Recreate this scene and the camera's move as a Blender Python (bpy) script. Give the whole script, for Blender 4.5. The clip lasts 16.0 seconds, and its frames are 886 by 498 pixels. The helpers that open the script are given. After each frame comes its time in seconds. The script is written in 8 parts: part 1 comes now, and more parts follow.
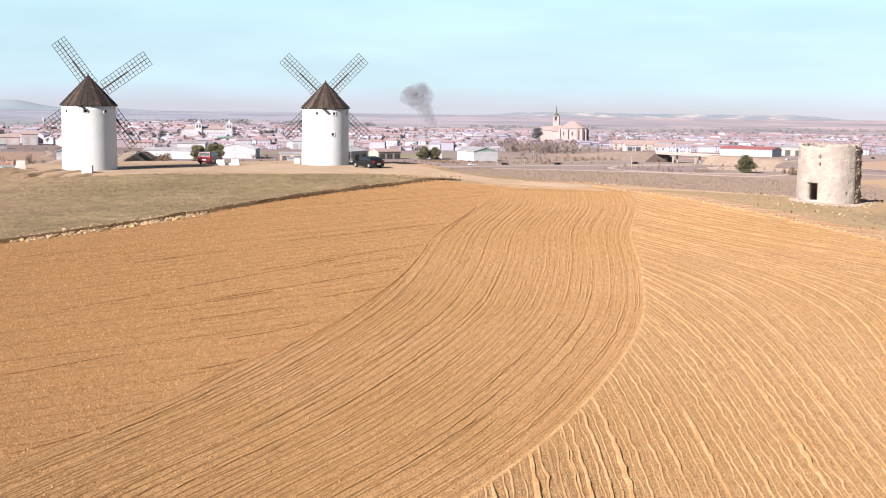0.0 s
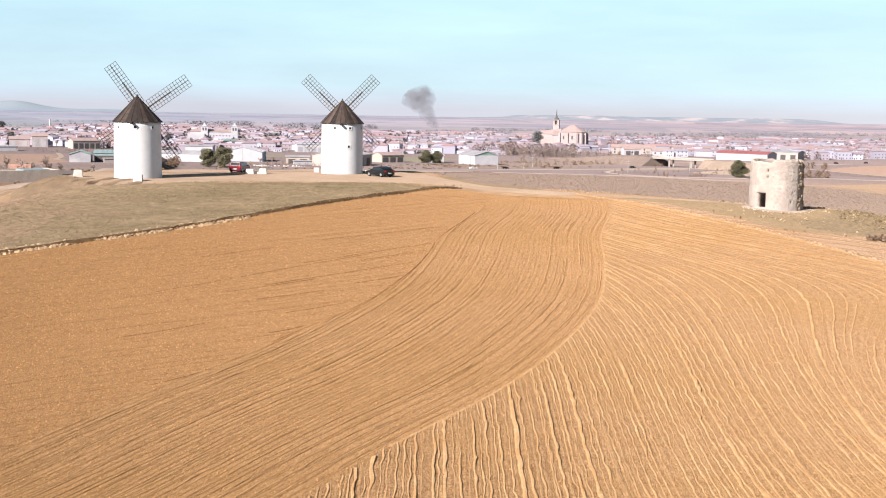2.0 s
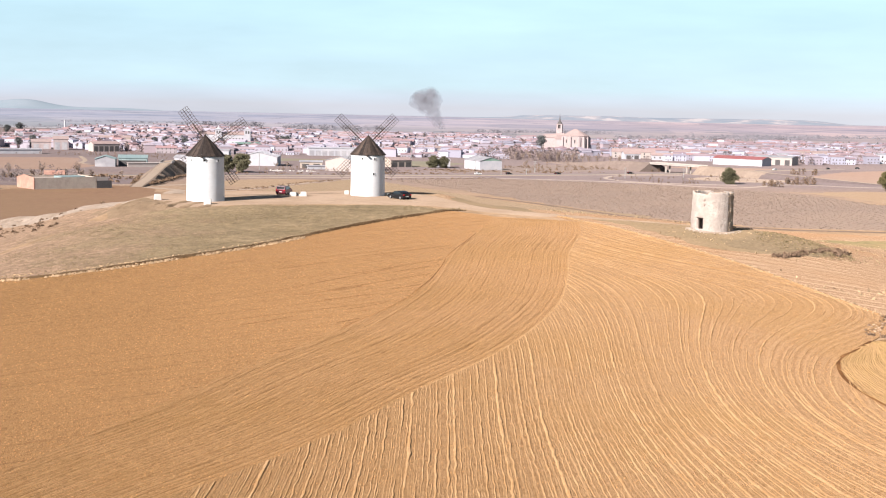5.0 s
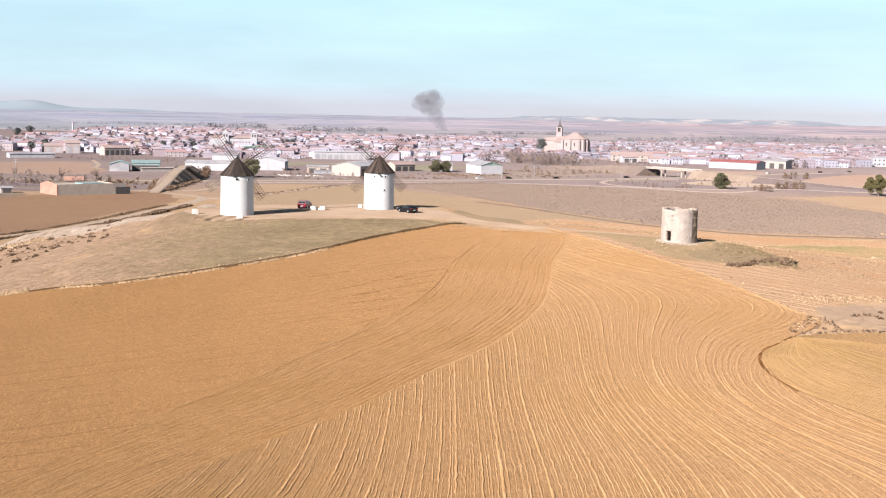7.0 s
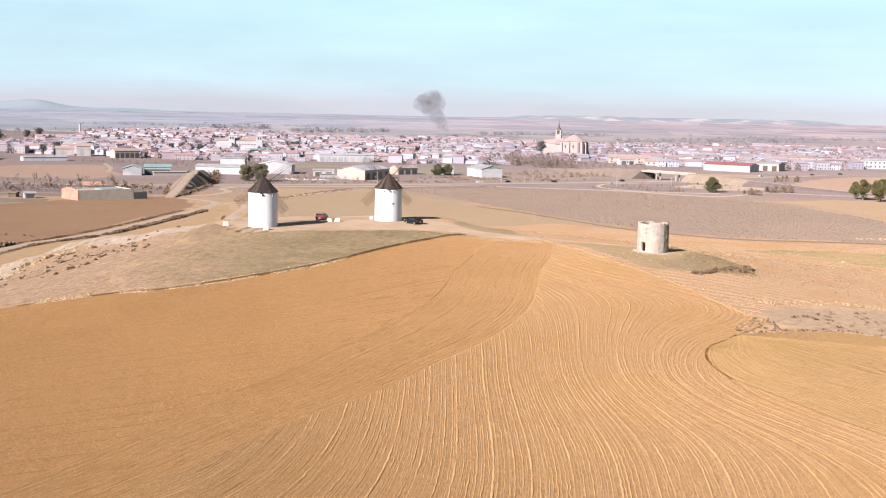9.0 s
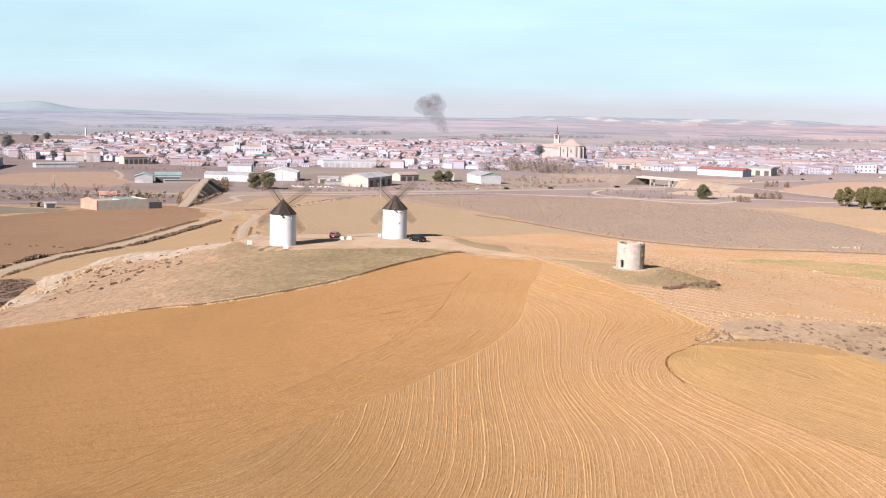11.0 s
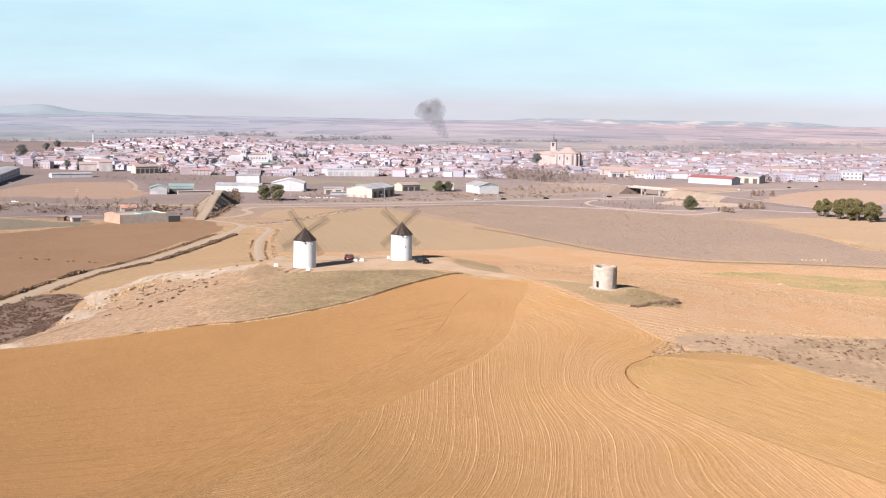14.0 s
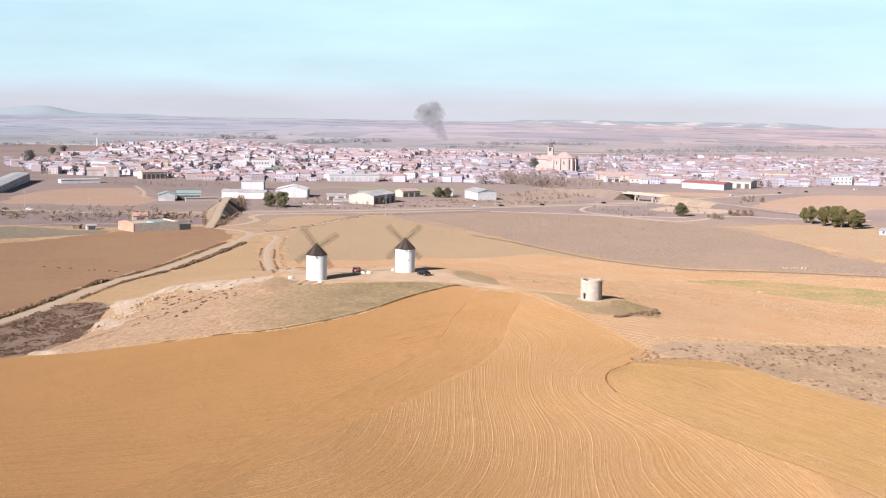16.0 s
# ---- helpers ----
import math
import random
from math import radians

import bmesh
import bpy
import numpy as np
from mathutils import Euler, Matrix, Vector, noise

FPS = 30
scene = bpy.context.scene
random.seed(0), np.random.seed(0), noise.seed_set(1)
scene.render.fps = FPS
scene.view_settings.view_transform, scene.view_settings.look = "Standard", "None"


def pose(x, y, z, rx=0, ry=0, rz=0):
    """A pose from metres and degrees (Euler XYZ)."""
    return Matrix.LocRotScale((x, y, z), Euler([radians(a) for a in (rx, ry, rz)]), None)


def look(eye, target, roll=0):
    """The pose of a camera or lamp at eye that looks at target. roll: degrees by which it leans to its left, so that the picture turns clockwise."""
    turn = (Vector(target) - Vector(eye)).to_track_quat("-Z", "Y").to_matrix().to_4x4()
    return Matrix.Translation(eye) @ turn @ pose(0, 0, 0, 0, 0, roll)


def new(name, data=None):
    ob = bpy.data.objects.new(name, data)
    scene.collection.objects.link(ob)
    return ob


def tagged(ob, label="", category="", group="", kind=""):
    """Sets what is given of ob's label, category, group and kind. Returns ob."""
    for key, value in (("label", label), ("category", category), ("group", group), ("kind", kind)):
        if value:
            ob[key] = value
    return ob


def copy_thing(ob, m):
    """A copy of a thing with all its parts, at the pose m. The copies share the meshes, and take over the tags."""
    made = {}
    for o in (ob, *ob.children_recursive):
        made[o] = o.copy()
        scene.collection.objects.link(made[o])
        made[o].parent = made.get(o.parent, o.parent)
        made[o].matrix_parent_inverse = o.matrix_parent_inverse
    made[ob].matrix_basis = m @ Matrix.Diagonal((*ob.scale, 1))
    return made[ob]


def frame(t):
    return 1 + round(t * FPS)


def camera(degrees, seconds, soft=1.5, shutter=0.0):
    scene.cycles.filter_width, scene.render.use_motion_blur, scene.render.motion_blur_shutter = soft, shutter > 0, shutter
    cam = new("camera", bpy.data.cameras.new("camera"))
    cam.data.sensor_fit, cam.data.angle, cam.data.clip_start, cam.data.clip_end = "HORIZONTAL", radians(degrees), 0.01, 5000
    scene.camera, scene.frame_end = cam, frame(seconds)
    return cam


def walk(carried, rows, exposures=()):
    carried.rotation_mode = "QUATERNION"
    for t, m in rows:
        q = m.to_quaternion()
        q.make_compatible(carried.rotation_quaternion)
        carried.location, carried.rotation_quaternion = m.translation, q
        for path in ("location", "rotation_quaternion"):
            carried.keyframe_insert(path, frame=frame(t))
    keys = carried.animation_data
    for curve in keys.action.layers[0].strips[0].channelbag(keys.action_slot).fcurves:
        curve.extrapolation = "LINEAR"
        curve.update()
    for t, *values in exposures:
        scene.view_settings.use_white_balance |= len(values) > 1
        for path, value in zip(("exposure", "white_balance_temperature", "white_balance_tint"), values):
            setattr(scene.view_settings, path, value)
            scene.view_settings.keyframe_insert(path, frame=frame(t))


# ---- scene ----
from mathutils import geometry

cam = camera(41.1, 16.0, soft=1.1)
PATH = [
    (0, (-0.156, -0.474, 49.563), (-0.145, 1.511, 49.325), 0.8),
    (0.5, (-0.286, -4.681, 49.974), (-0.274, -2.695, 49.738), 0.9),
    (1, (-0.404, -9.549, 50.368), (-0.392, -7.562, 50.134), 0.9),
    (1.5, (-0.377, -14.557, 50.912), (-0.367, -12.571, 50.678), 0.9),
    (2, (-0.524, -20.24, 51.588), (-0.515, -18.254, 51.353), 1.0),
    (2.5, (-0.635, -26.17, 52.485), (-0.626, -24.184, 52.25), 1.1),
    (3, (-0.658, -32.553, 53.486), (-0.652, -30.567, 53.25), 1.2),
    (3.5, (-0.812, -37.946, 54.444), (-0.807, -35.96, 54.209), 1.2),
    (4, (-0.965, -44.332, 55.503), (-0.962, -42.346, 55.267), 1.2),
    (6.5, (-1.168, -77.51, 61.675), (-1.171, -75.524, 61.436), 1.2),
    (7, (-1.253, -84.222, 62.774), (-1.257, -82.236, 62.535), 1.2),
    (7.5, (-1.357, -91.61, 64.042), (-1.362, -89.624, 63.803), 1.3),
    (8, (-1.428, -98.365, 65.346), (-1.434, -96.379, 65.106), 1.3),
    (8.5, (-1.448, -105.103, 66.671), (-1.454, -103.118, 66.43), 1.3),
    (9, (-1.529, -111.969, 68.205), (-1.535, -109.984, 67.963), 1.2),
    (11.5, (-1.813, -147.208, 77.488), (-1.82, -145.222, 77.244), 1.1),
    (12, (-2.002, -153.75, 79.192), (-2.008, -151.765, 78.948), 1.2),
    (12.5, (-1.871, -160.679, 80.984), (-1.878, -158.694, 80.741), 1.1),
    (13, (-1.942, -167.614, 82.824), (-1.948, -165.628, 82.58), 1.0),
    (13.5, (-1.955, -174.638, 84.77), (-1.962, -172.653, 84.527), 1.0),
    (14, (-1.858, -181.97, 86.68), (-1.865, -179.985, 86.436), 1.0),
    (14.5, (-1.894, -189.059, 88.679), (-1.901, -187.074, 88.435), 1.0),
    (15, (-1.969, -196.183, 90.603), (-1.975, -194.198, 90.359), 1.0),
    (15.5, (-2.138, -203.168, 92.567), (-2.143, -201.183, 92.322), 1.0),
    (16, (-2.29, -209.973, 94.404), (-2.295, -207.988, 94.159), 1.0),
]
walk(cam, [(t, look(eye, target, roll)) for t, eye, target, roll in PATH])

# ---- world, sun, exposure ----
SUN_DIR = Vector((-0.571, -0.668, 0.477)).normalized()      # towards the sun
world = bpy.data.worlds.new("world")
scene.world = world
world.use_nodes = True
wn, wl = world.node_tree.nodes, world.node_tree.links
sky = wn.new("ShaderNodeTexSky")
sky.sky_type = "NISHITA"
sky.sun_disc = False
sky.sun_elevation = math.asin(SUN_DIR.z)
sky.sun_rotation = math.atan2(SUN_DIR.x, SUN_DIR.y)
sky.altitude = 700
sky.air_density, sky.dust_density, sky.ozone_density = 1.0, 0.3, 2.0
# a thin bright veil of high cloud over the clear sky, and pink haze low down
tc = wn.new("ShaderNodeTexCoord").outputs["Generated"]
sxyz = wn.new("ShaderNodeSeparateXYZ")
wl.new(tc, sxyz.inputs[0])
band = wn.new("ShaderNodeValToRGB")
band.color_ramp.interpolation = "EASE"
el = band.color_ramp.elements
while len(el) < 6:
    el.new(0.5)
for e, (p, c) in zip(el, ((0.0, (3.85, 4.08, 5.05)), (0.007, (3.85, 4.55, 5.75)), (0.019, (3.75, 5.2, 6.25)), (0.11, (4.0, 5.8, 6.6)), (0.19, (1.5, 2.1, 2.8)), (0.45, (0.4, 0.65, 1.05)))):
    e.position, e.color = p, (*c, 1)
wl.new(sxyz.outputs[2], band.inputs[0])
stretch = wn.new("ShaderNodeMapping")
stretch.inputs["Scale"].default_value = (1.6, 1.6, 9.0)
wl.new(tc, stretch.inputs[0])
wisps = wn.new("ShaderNodeTexNoise")
wisps.inputs["Scale"].default_value, wisps.inputs["Detail"].default_value, wisps.inputs["Roughness"].default_value = 2.2, 5, 0.55
wl.new(stretch.outputs[0], wisps.inputs["Vector"])
wispy = wn.new("ShaderNodeMapRange")
wispy.inputs[1].default_value, wispy.inputs[2].default_value, wispy.inputs[3].default_value, wispy.inputs[4].default_value = 0.35, 0.7, 0.93, 1.14
wl.new(wisps.outputs["Fac"], wispy.inputs[0])
tinted = wn.new("ShaderNodeVectorMath")
tinted.operation = "SCALE"
wl.new(band.outputs[0], tinted.inputs[0])
wl.new(wispy.outputs[0], tinted.inputs[3])
veil = wn.new("ShaderNodeMix")
veil.data_type = "RGBA"
veil.inputs[0].default_value = 0.85
wl.new(sky.outputs[0], veil.inputs[6])
wl.new(tinted.outputs[0], veil.inputs[7])
wl.new(veil.outputs[2], wn["Background"].inputs[0])
wn["Background"].inputs[1].default_value = 0.077

sun = new("sun", bpy.data.lights.new("sun", "SUN"))
sun.data.energy, sun.data.angle, sun.data.color = 4.7, radians(0.6), (1.0, 0.93, 0.875)
sun.matrix_world = look((0, 0, 300), Vector((0, 0, 300)) - SUN_DIR)
scene.view_settings.exposure = 1.01

# ---- materials ----
rng = random.Random(7)
EARTH_TONE = 0.55          # bare earth and stubble, against the palest dry soil


def ramp(nt, fac, stops):
    n = nt.nodes.new("ShaderNodeValToRGB")
    el = n.color_ramp.elements
    while len(el) < len(stops):
        el.new(0.5)
    for e, (p, c) in zip(el, stops):
        e.position, e.color = p, (*c, 1)
    nt.links.new(fac, n.inputs[0])
    return n.outputs[0]


def noise_tex(nt, vec, scale, detail=4, rough=0.6, distort=0.0):
    n = nt.nodes.new("ShaderNodeTexNoise")
    n.inputs["Scale"].default_value, n.inputs["Detail"].default_value = scale, detail
    n.inputs["Roughness"].default_value, n.inputs["Distortion"].default_value = rough, distort
    nt.links.new(vec, n.inputs["Vector"])
    return n.outputs["Fac"]


def math_node(nt, op, a, b=0.0):
    n = nt.nodes.new("ShaderNodeMath")
    n.operation = op
    for i, v in enumerate((a, b)):
        if isinstance(v, (int, float)):
            n.inputs[i].default_value = v
        else:
            nt.links.new(v, n.inputs[i])
    return n.outputs[0]


def mix_col(nt, fac, a, b, blend="MIX"):
    n = nt.nodes.new("ShaderNodeMix")
    n.data_type, n.blend_type = "RGBA", blend
    for i, v in ((0, fac), (6, a), (7, b)):
        if isinstance(v, (int, float)):
            n.inputs[i].default_value = v
        elif isinstance(v, tuple):
            n.inputs[i].default_value = (*v, 1)
        else:
            nt.links.new(v, n.inputs[i])
    return n.outputs[2]


def shade(c, k):
    return tuple(min(1.0, v * k) for v in c)


def start(name, rough=0.9, metal=0.0, spec=0.3, ground=False):
    m = bpy.data.materials.new(name)
    m.use_nodes = True
    b = m.node_tree.nodes["Principled BSDF"]
    b.inputs["Roughness"].default_value, b.inputs["Metallic"].default_value = rough, metal
    b.inputs["Specular IOR Level"].default_value = spec
    if ground:
        b.inputs["Diffuse Roughness"].default_value = 1.0     # crumbly earth throws light back towards the sun
    return m, m.node_tree, b


def bump(nt, b, height, strength, dist):
    n = nt.nodes.new("ShaderNodeBump")
    n.inputs["Strength"].default_value, n.inputs["Distance"].default_value = strength, dist
    nt.links.new(height, n.inputs["Height"])
    nt.links.new(n.outputs[0], b.inputs["Normal"])


def position(nt, world_space=True):
    if world_space:
        return nt.nodes.new("ShaderNodeNewGeometry").outputs["Position"]
    return nt.nodes.new("ShaderNodeTexCoord").outputs["Object"]


def surface(name, base, rough=0.9, fine=3.0, coarse=0.3, var=0.25, tint=None, tint_amount=0.6, metal=0.0,
            bump_at=None, bump_dist=0.02, world_space=False, spec=0.3, per_object=0.0, per_island=0.0):
    """A surface with grain and larger blotches; tint is the blotches' colour."""
    m, nt, b = start(name, rough, metal, spec, world_space)
    if world_space:
        base, tint = shade(base, EARTH_TONE), tint and shade(tint, EARTH_TONE)
    pos = position(nt, world_space)
    f = noise_tex(nt, pos, fine, 6, 0.65)
    c = noise_tex(nt, pos, coarse, 4, 0.6)
    col = ramp(nt, f, [(0.3, shade(base, 1 - var)), (0.7, shade(base, 1 + var))])
    if tint:
        col = mix_col(nt, math_node(nt, "MULTIPLY", ramp(nt, c, [(0.42, (0, 0, 0)), (0.62, (1, 1, 1))]), tint_amount), col, tint)
    if per_object or per_island:
        if per_object:
            r = nt.nodes.new("ShaderNodeObjectInfo").outputs["Random"]
        else:
            r = nt.nodes.new("ShaderNodeNewGeometry").outputs["Random Per Island"]
        k = per_object or per_island
        g = ramp(nt, r, [(0, (1 - k,) * 3), (1, (1 + k * 0.6, 1 + k * 0.5, 1 + k * 0.4))])
        col = mix_col(nt, 1.0, col, g, "MULTIPLY")
    nt.links.new(col, b.inputs["Base Color"])
    if bump_at:
        bump(nt, b, noise_tex(nt, pos, bump_at, 6, 0.7), 0.8, bump_dist)
    return m


def palette(name, colours, rough=0.85, island=False, fine=1.2, var=0.12):
    """Each object (or island) takes one of the colours, with grain."""
    m, nt, b = start(name, rough)
    if island:
        r = nt.nodes.new("ShaderNodeNewGeometry").outputs["Random Per Island"]
    else:
        r = nt.nodes.new("ShaderNodeObjectInfo").outputs["Random"]
    n = nt.nodes.new("ShaderNodeValToRGB")
    n.color_ramp.interpolation = "CONSTANT"
    el = n.color_ramp.elements
    while len(el) < len(colours):
        el.new(0.5)
    for i, (e, c) in enumerate(zip(el, colours)):
        e.position, e.color = i / len(colours), (*c, 1)
    nt.links.new(r, n.inputs[0])
    f = noise_tex(nt, position(nt), fine, 5, 0.7)
    g = ramp(nt, f, [(0.3, (1 - var,) * 3), (0.7, (1 + var,) * 3)])
    nt.links.new(mix_col(nt, 1.0, n.outputs[0], g, "MULTIPLY"), b.inputs["Base Color"])
    return m


def soil(name, base, dark, light, row, rows=0.4, pass_row=0.0, pass_width=0.1, dark_lines=0.0, light_lines=0.0, green=None, vignette=0.8):
    """Ploughed earth: clods, fine rows and pass lines along lines of equal 'furrow' (metres across the rows)."""
    m, nt, b = start(name, 0.95, 0, 0.05, True)
    base, dark, light = (tuple(v * k for v, k in zip(shade(c, EARTH_TONE), (0.99, 1.01, 1.08))) for c in (base, dark, light))
    green = green and shade(green, EARTH_TONE)
    pos = position(nt)
    at = nt.nodes.new("ShaderNodeAttribute")
    at.attribute_name = "furrow"
    wob = math_node(nt, "ADD", math_node(nt, "MULTIPLY", noise_tex(nt, pos, 0.16, 2, 0.5), 0.25), math_node(nt, "MULTIPLY", noise_tex(nt, pos, 0.9, 3, 0.6), 0.15))
    u = math_node(nt, "ADD", at.outputs["Fac"], wob)
    drawn = nt.nodes.new("ShaderNodeMapping")           # the harrow draws the crumbs out along the field
    drawn.inputs["Scale"].default_value = (1.0, 0.4, 1.0)
    nt.links.new(pos, drawn.inputs["Vector"])
    clod = noise_tex(nt, drawn.outputs[0], 21.0, 2, 0.6)
    lump = noise_tex(nt, drawn.outputs[0], 4.0, 3, 0.65)
    big = noise_tex(nt, pos, 0.03, 4, 0.55)
    broken = noise_tex(nt, pos, 0.3, 5, 0.7)
    grain = math_node(nt, "ADD", math_node(nt, "MULTIPLY", clod, 0.76), math_node(nt, "MULTIPLY", lump, 0.24))
    col = ramp(nt, grain, [(0.4, shade(dark, 0.7)), (0.5, base), (0.6, shade(light, 1.16))])
    col = mix_col(nt, ramp(nt, big, [(0.35, (0, 0, 0)), (0.7, (0.4,) * 3)]), col, shade(base, 1.12))
    wave = math_node(nt, "MULTIPLY_ADD", math_node(nt, "SINE", math_node(nt, "MULTIPLY", u, 2 * math.pi / row)), 0.5)
    wave.node.inputs[2].default_value = 0.5
    each = nt.nodes.new("ShaderNodeTexWhiteNoise")
    each.noise_dimensions = "1D"
    nt.links.new(math_node(nt, "FLOOR", math_node(nt, "ADD", math_node(nt, "DIVIDE", u, row), 0.25)), each.inputs["W"])
    amp = math_node(nt, "MULTIPLY", ramp(nt, broken, [(0.34, (0.35,) * 3), (0.58, (1,) * 3)]), ramp(nt, each.outputs["Value"], [(0.0, (0.15,) * 3), (0.7, (0.75,) * 3), (1.0, (1.0,) * 3)]))
    up = math_node(nt, "MULTIPLY", ramp(nt, wave, [(0.55, (0, 0, 0)), (0.92, (1, 1, 1))]), amp)
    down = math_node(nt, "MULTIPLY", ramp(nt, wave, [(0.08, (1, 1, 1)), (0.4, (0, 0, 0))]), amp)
    # relief put into the colour: row crests lighter, troughs darker
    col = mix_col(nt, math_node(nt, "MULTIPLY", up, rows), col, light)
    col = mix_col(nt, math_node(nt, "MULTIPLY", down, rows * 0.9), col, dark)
    tall = math_node(nt, "ADD", math_node(nt, "MULTIPLY", grain, 0.9), math_node(nt, "MULTIPLY", up, rows * 0.7))
    if pass_row:
        p = math_node(nt, "ABSOLUTE", math_node(nt, "SINE", math_node(nt, "MULTIPLY", u, math.pi / pass_row)))
        line = ramp(nt, p, [(0.0, (1, 1, 1)), (min(0.9, math.pi * pass_width / pass_row), (0, 0, 0))])
        gaps = [(0.4, (0.06,) * 3), (0.53, (1, 1, 1))] if dark_lines else [(0.36, (0.1,) * 3), (0.52, (1, 1, 1))]
        line = math_node(nt, "MULTIPLY", line, ramp(nt, noise_tex(nt, pos, 0.09, 5, 0.7), gaps))
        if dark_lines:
            # furrow shade darkens the pass lines in the colour too
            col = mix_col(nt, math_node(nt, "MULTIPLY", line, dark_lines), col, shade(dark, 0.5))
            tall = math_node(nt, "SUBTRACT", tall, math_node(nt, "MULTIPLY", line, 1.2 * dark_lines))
        else:
            col = mix_col(nt, math_node(nt, "MULTIPLY", line, light_lines), col, shade(light, 1.12))
            tall = math_node(nt, "ADD", tall, math_node(nt, "MULTIPLY", line, 0.45))
    if green:
        g2 = noise_tex(nt, pos, 0.05, 4, 0.6)
        col = mix_col(nt, ramp(nt, g2, [(0.46, (0, 0, 0)), (0.64, (0.4,) * 3)]), col, green)
    # painted vignette: earth darker and browner down the slope towards the south-west
    sx = nt.nodes.new("ShaderNodeSeparateXYZ")
    nt.links.new(pos, sx.inputs[0])
    low = math_node(nt, "ADD", math_node(nt, "MULTIPLY", sx.outputs[0], 1.2), math_node(nt, "MULTIPLY", sx.outputs[1], 0.35))
    low = math_node(nt, "ADD", low, math_node(nt, "MULTIPLY", noise_tex(nt, pos, 0.02, 3, 0.5), 30))
    dimmed = nt.nodes.new("ShaderNodeMapRange")
    dimmed.inputs[1].default_value, dimmed.inputs[2].default_value, dimmed.inputs[3].default_value, dimmed.inputs[4].default_value = -5, 65, vignette, 0.0
    nt.links.new(low, dimmed.inputs[0])
    col = mix_col(nt, dimmed.outputs[0], col, mix_col(nt, 1.0, col, (0.585, 0.545, 0.42), "MULTIPLY"))
    nt.links.new(col, b.inputs["Base Color"])
    bump(nt, b, tall, 0.9, 0.11)
    return m


def slope_cover(name, clay, clay2, grass, grass2):
    """Bare clay that gives way to dry grass towards the mills."""
    m, nt, b = start(name, 0.95, 0, 0.1, True)
    clay, clay2, grass, grass2 = (shade(c, EARTH_TONE) for c in (clay, clay2, grass, grass2))
    pos = position(nt)
    sx = nt.nodes.new("ShaderNodeSeparateXYZ")
    nt.links.new(pos, sx.inputs[0])
    f, c, e = noise_tex(nt, pos, 2.2, 5, 0.7), noise_tex(nt, pos, 0.09, 5, 0.65), noise_tex(nt, pos, 0.35, 5, 0.7, 1.5)
    bare = mix_col(nt, ramp(nt, e, [(0.4, (0, 0, 0)), (0.62, (1, 1, 1))]), clay, clay2)
    sward = mix_col(nt, ramp(nt, c, [(0.4, (0, 0, 0)), (0.62, (1, 1, 1))]), grass, grass2)
    side = math_node(nt, "ADD", math_node(nt, "MULTIPLY", sx.outputs[0], 0.031), math_node(nt, "MULTIPLY", c, 2.2))
    side = math_node(nt, "ADD", side, math_node(nt, "MULTIPLY", e, 0.7))
    col = mix_col(nt, ramp(nt, math_node(nt, "ADD", side, 0.5), [(0.15, (0, 0, 0)), (0.85, (1, 1, 1))]), bare, sward)
    col = mix_col(nt, 1.0, col, ramp(nt, f, [(0.32, (0.78,) * 3), (0.68, (1.2,) * 3)]), "MULTIPLY")
    col = mix_col(nt, 1.0, col, ramp(nt, noise_tex(nt, pos, 0.7, 5, 0.7), [(0.36, (0.76,) * 3), (0.62, (1.16,) * 3)]), "MULTIPLY")
    nt.links.new(col, b.inputs["Base Color"])
    bump(nt, b, math_node(nt, "ADD", f, math_node(nt, "MULTIPLY", e, 2.0)), 0.8, 0.2)
    return m


# haze put into the town's colours: white walls and clay roofs lean to lilac
HAZED_WALLS = [(0.42, 0.405, 0.489), (0.38, 0.325, 0.374), (0.53, 0.525, 0.624), (0.34, 0.28, 0.312), (0.47, 0.455, 0.541), (0.38, 0.34, 0.39), (0.58, 0.575, 0.666), (0.35, 0.33, 0.4), (0.38, 0.305, 0.333), (0.43, 0.395, 0.458), (0.5, 0.49, 0.582), (0.4, 0.34, 0.359)]
HAZED_ROOFS = [(0.35, 0.245, 0.263), (0.38, 0.29, 0.314), (0.32, 0.235, 0.263), (0.4, 0.335, 0.386), (0.4, 0.25, 0.252), (0.345, 0.31, 0.37), (0.43, 0.385, 0.448), (0.37, 0.27, 0.28)]
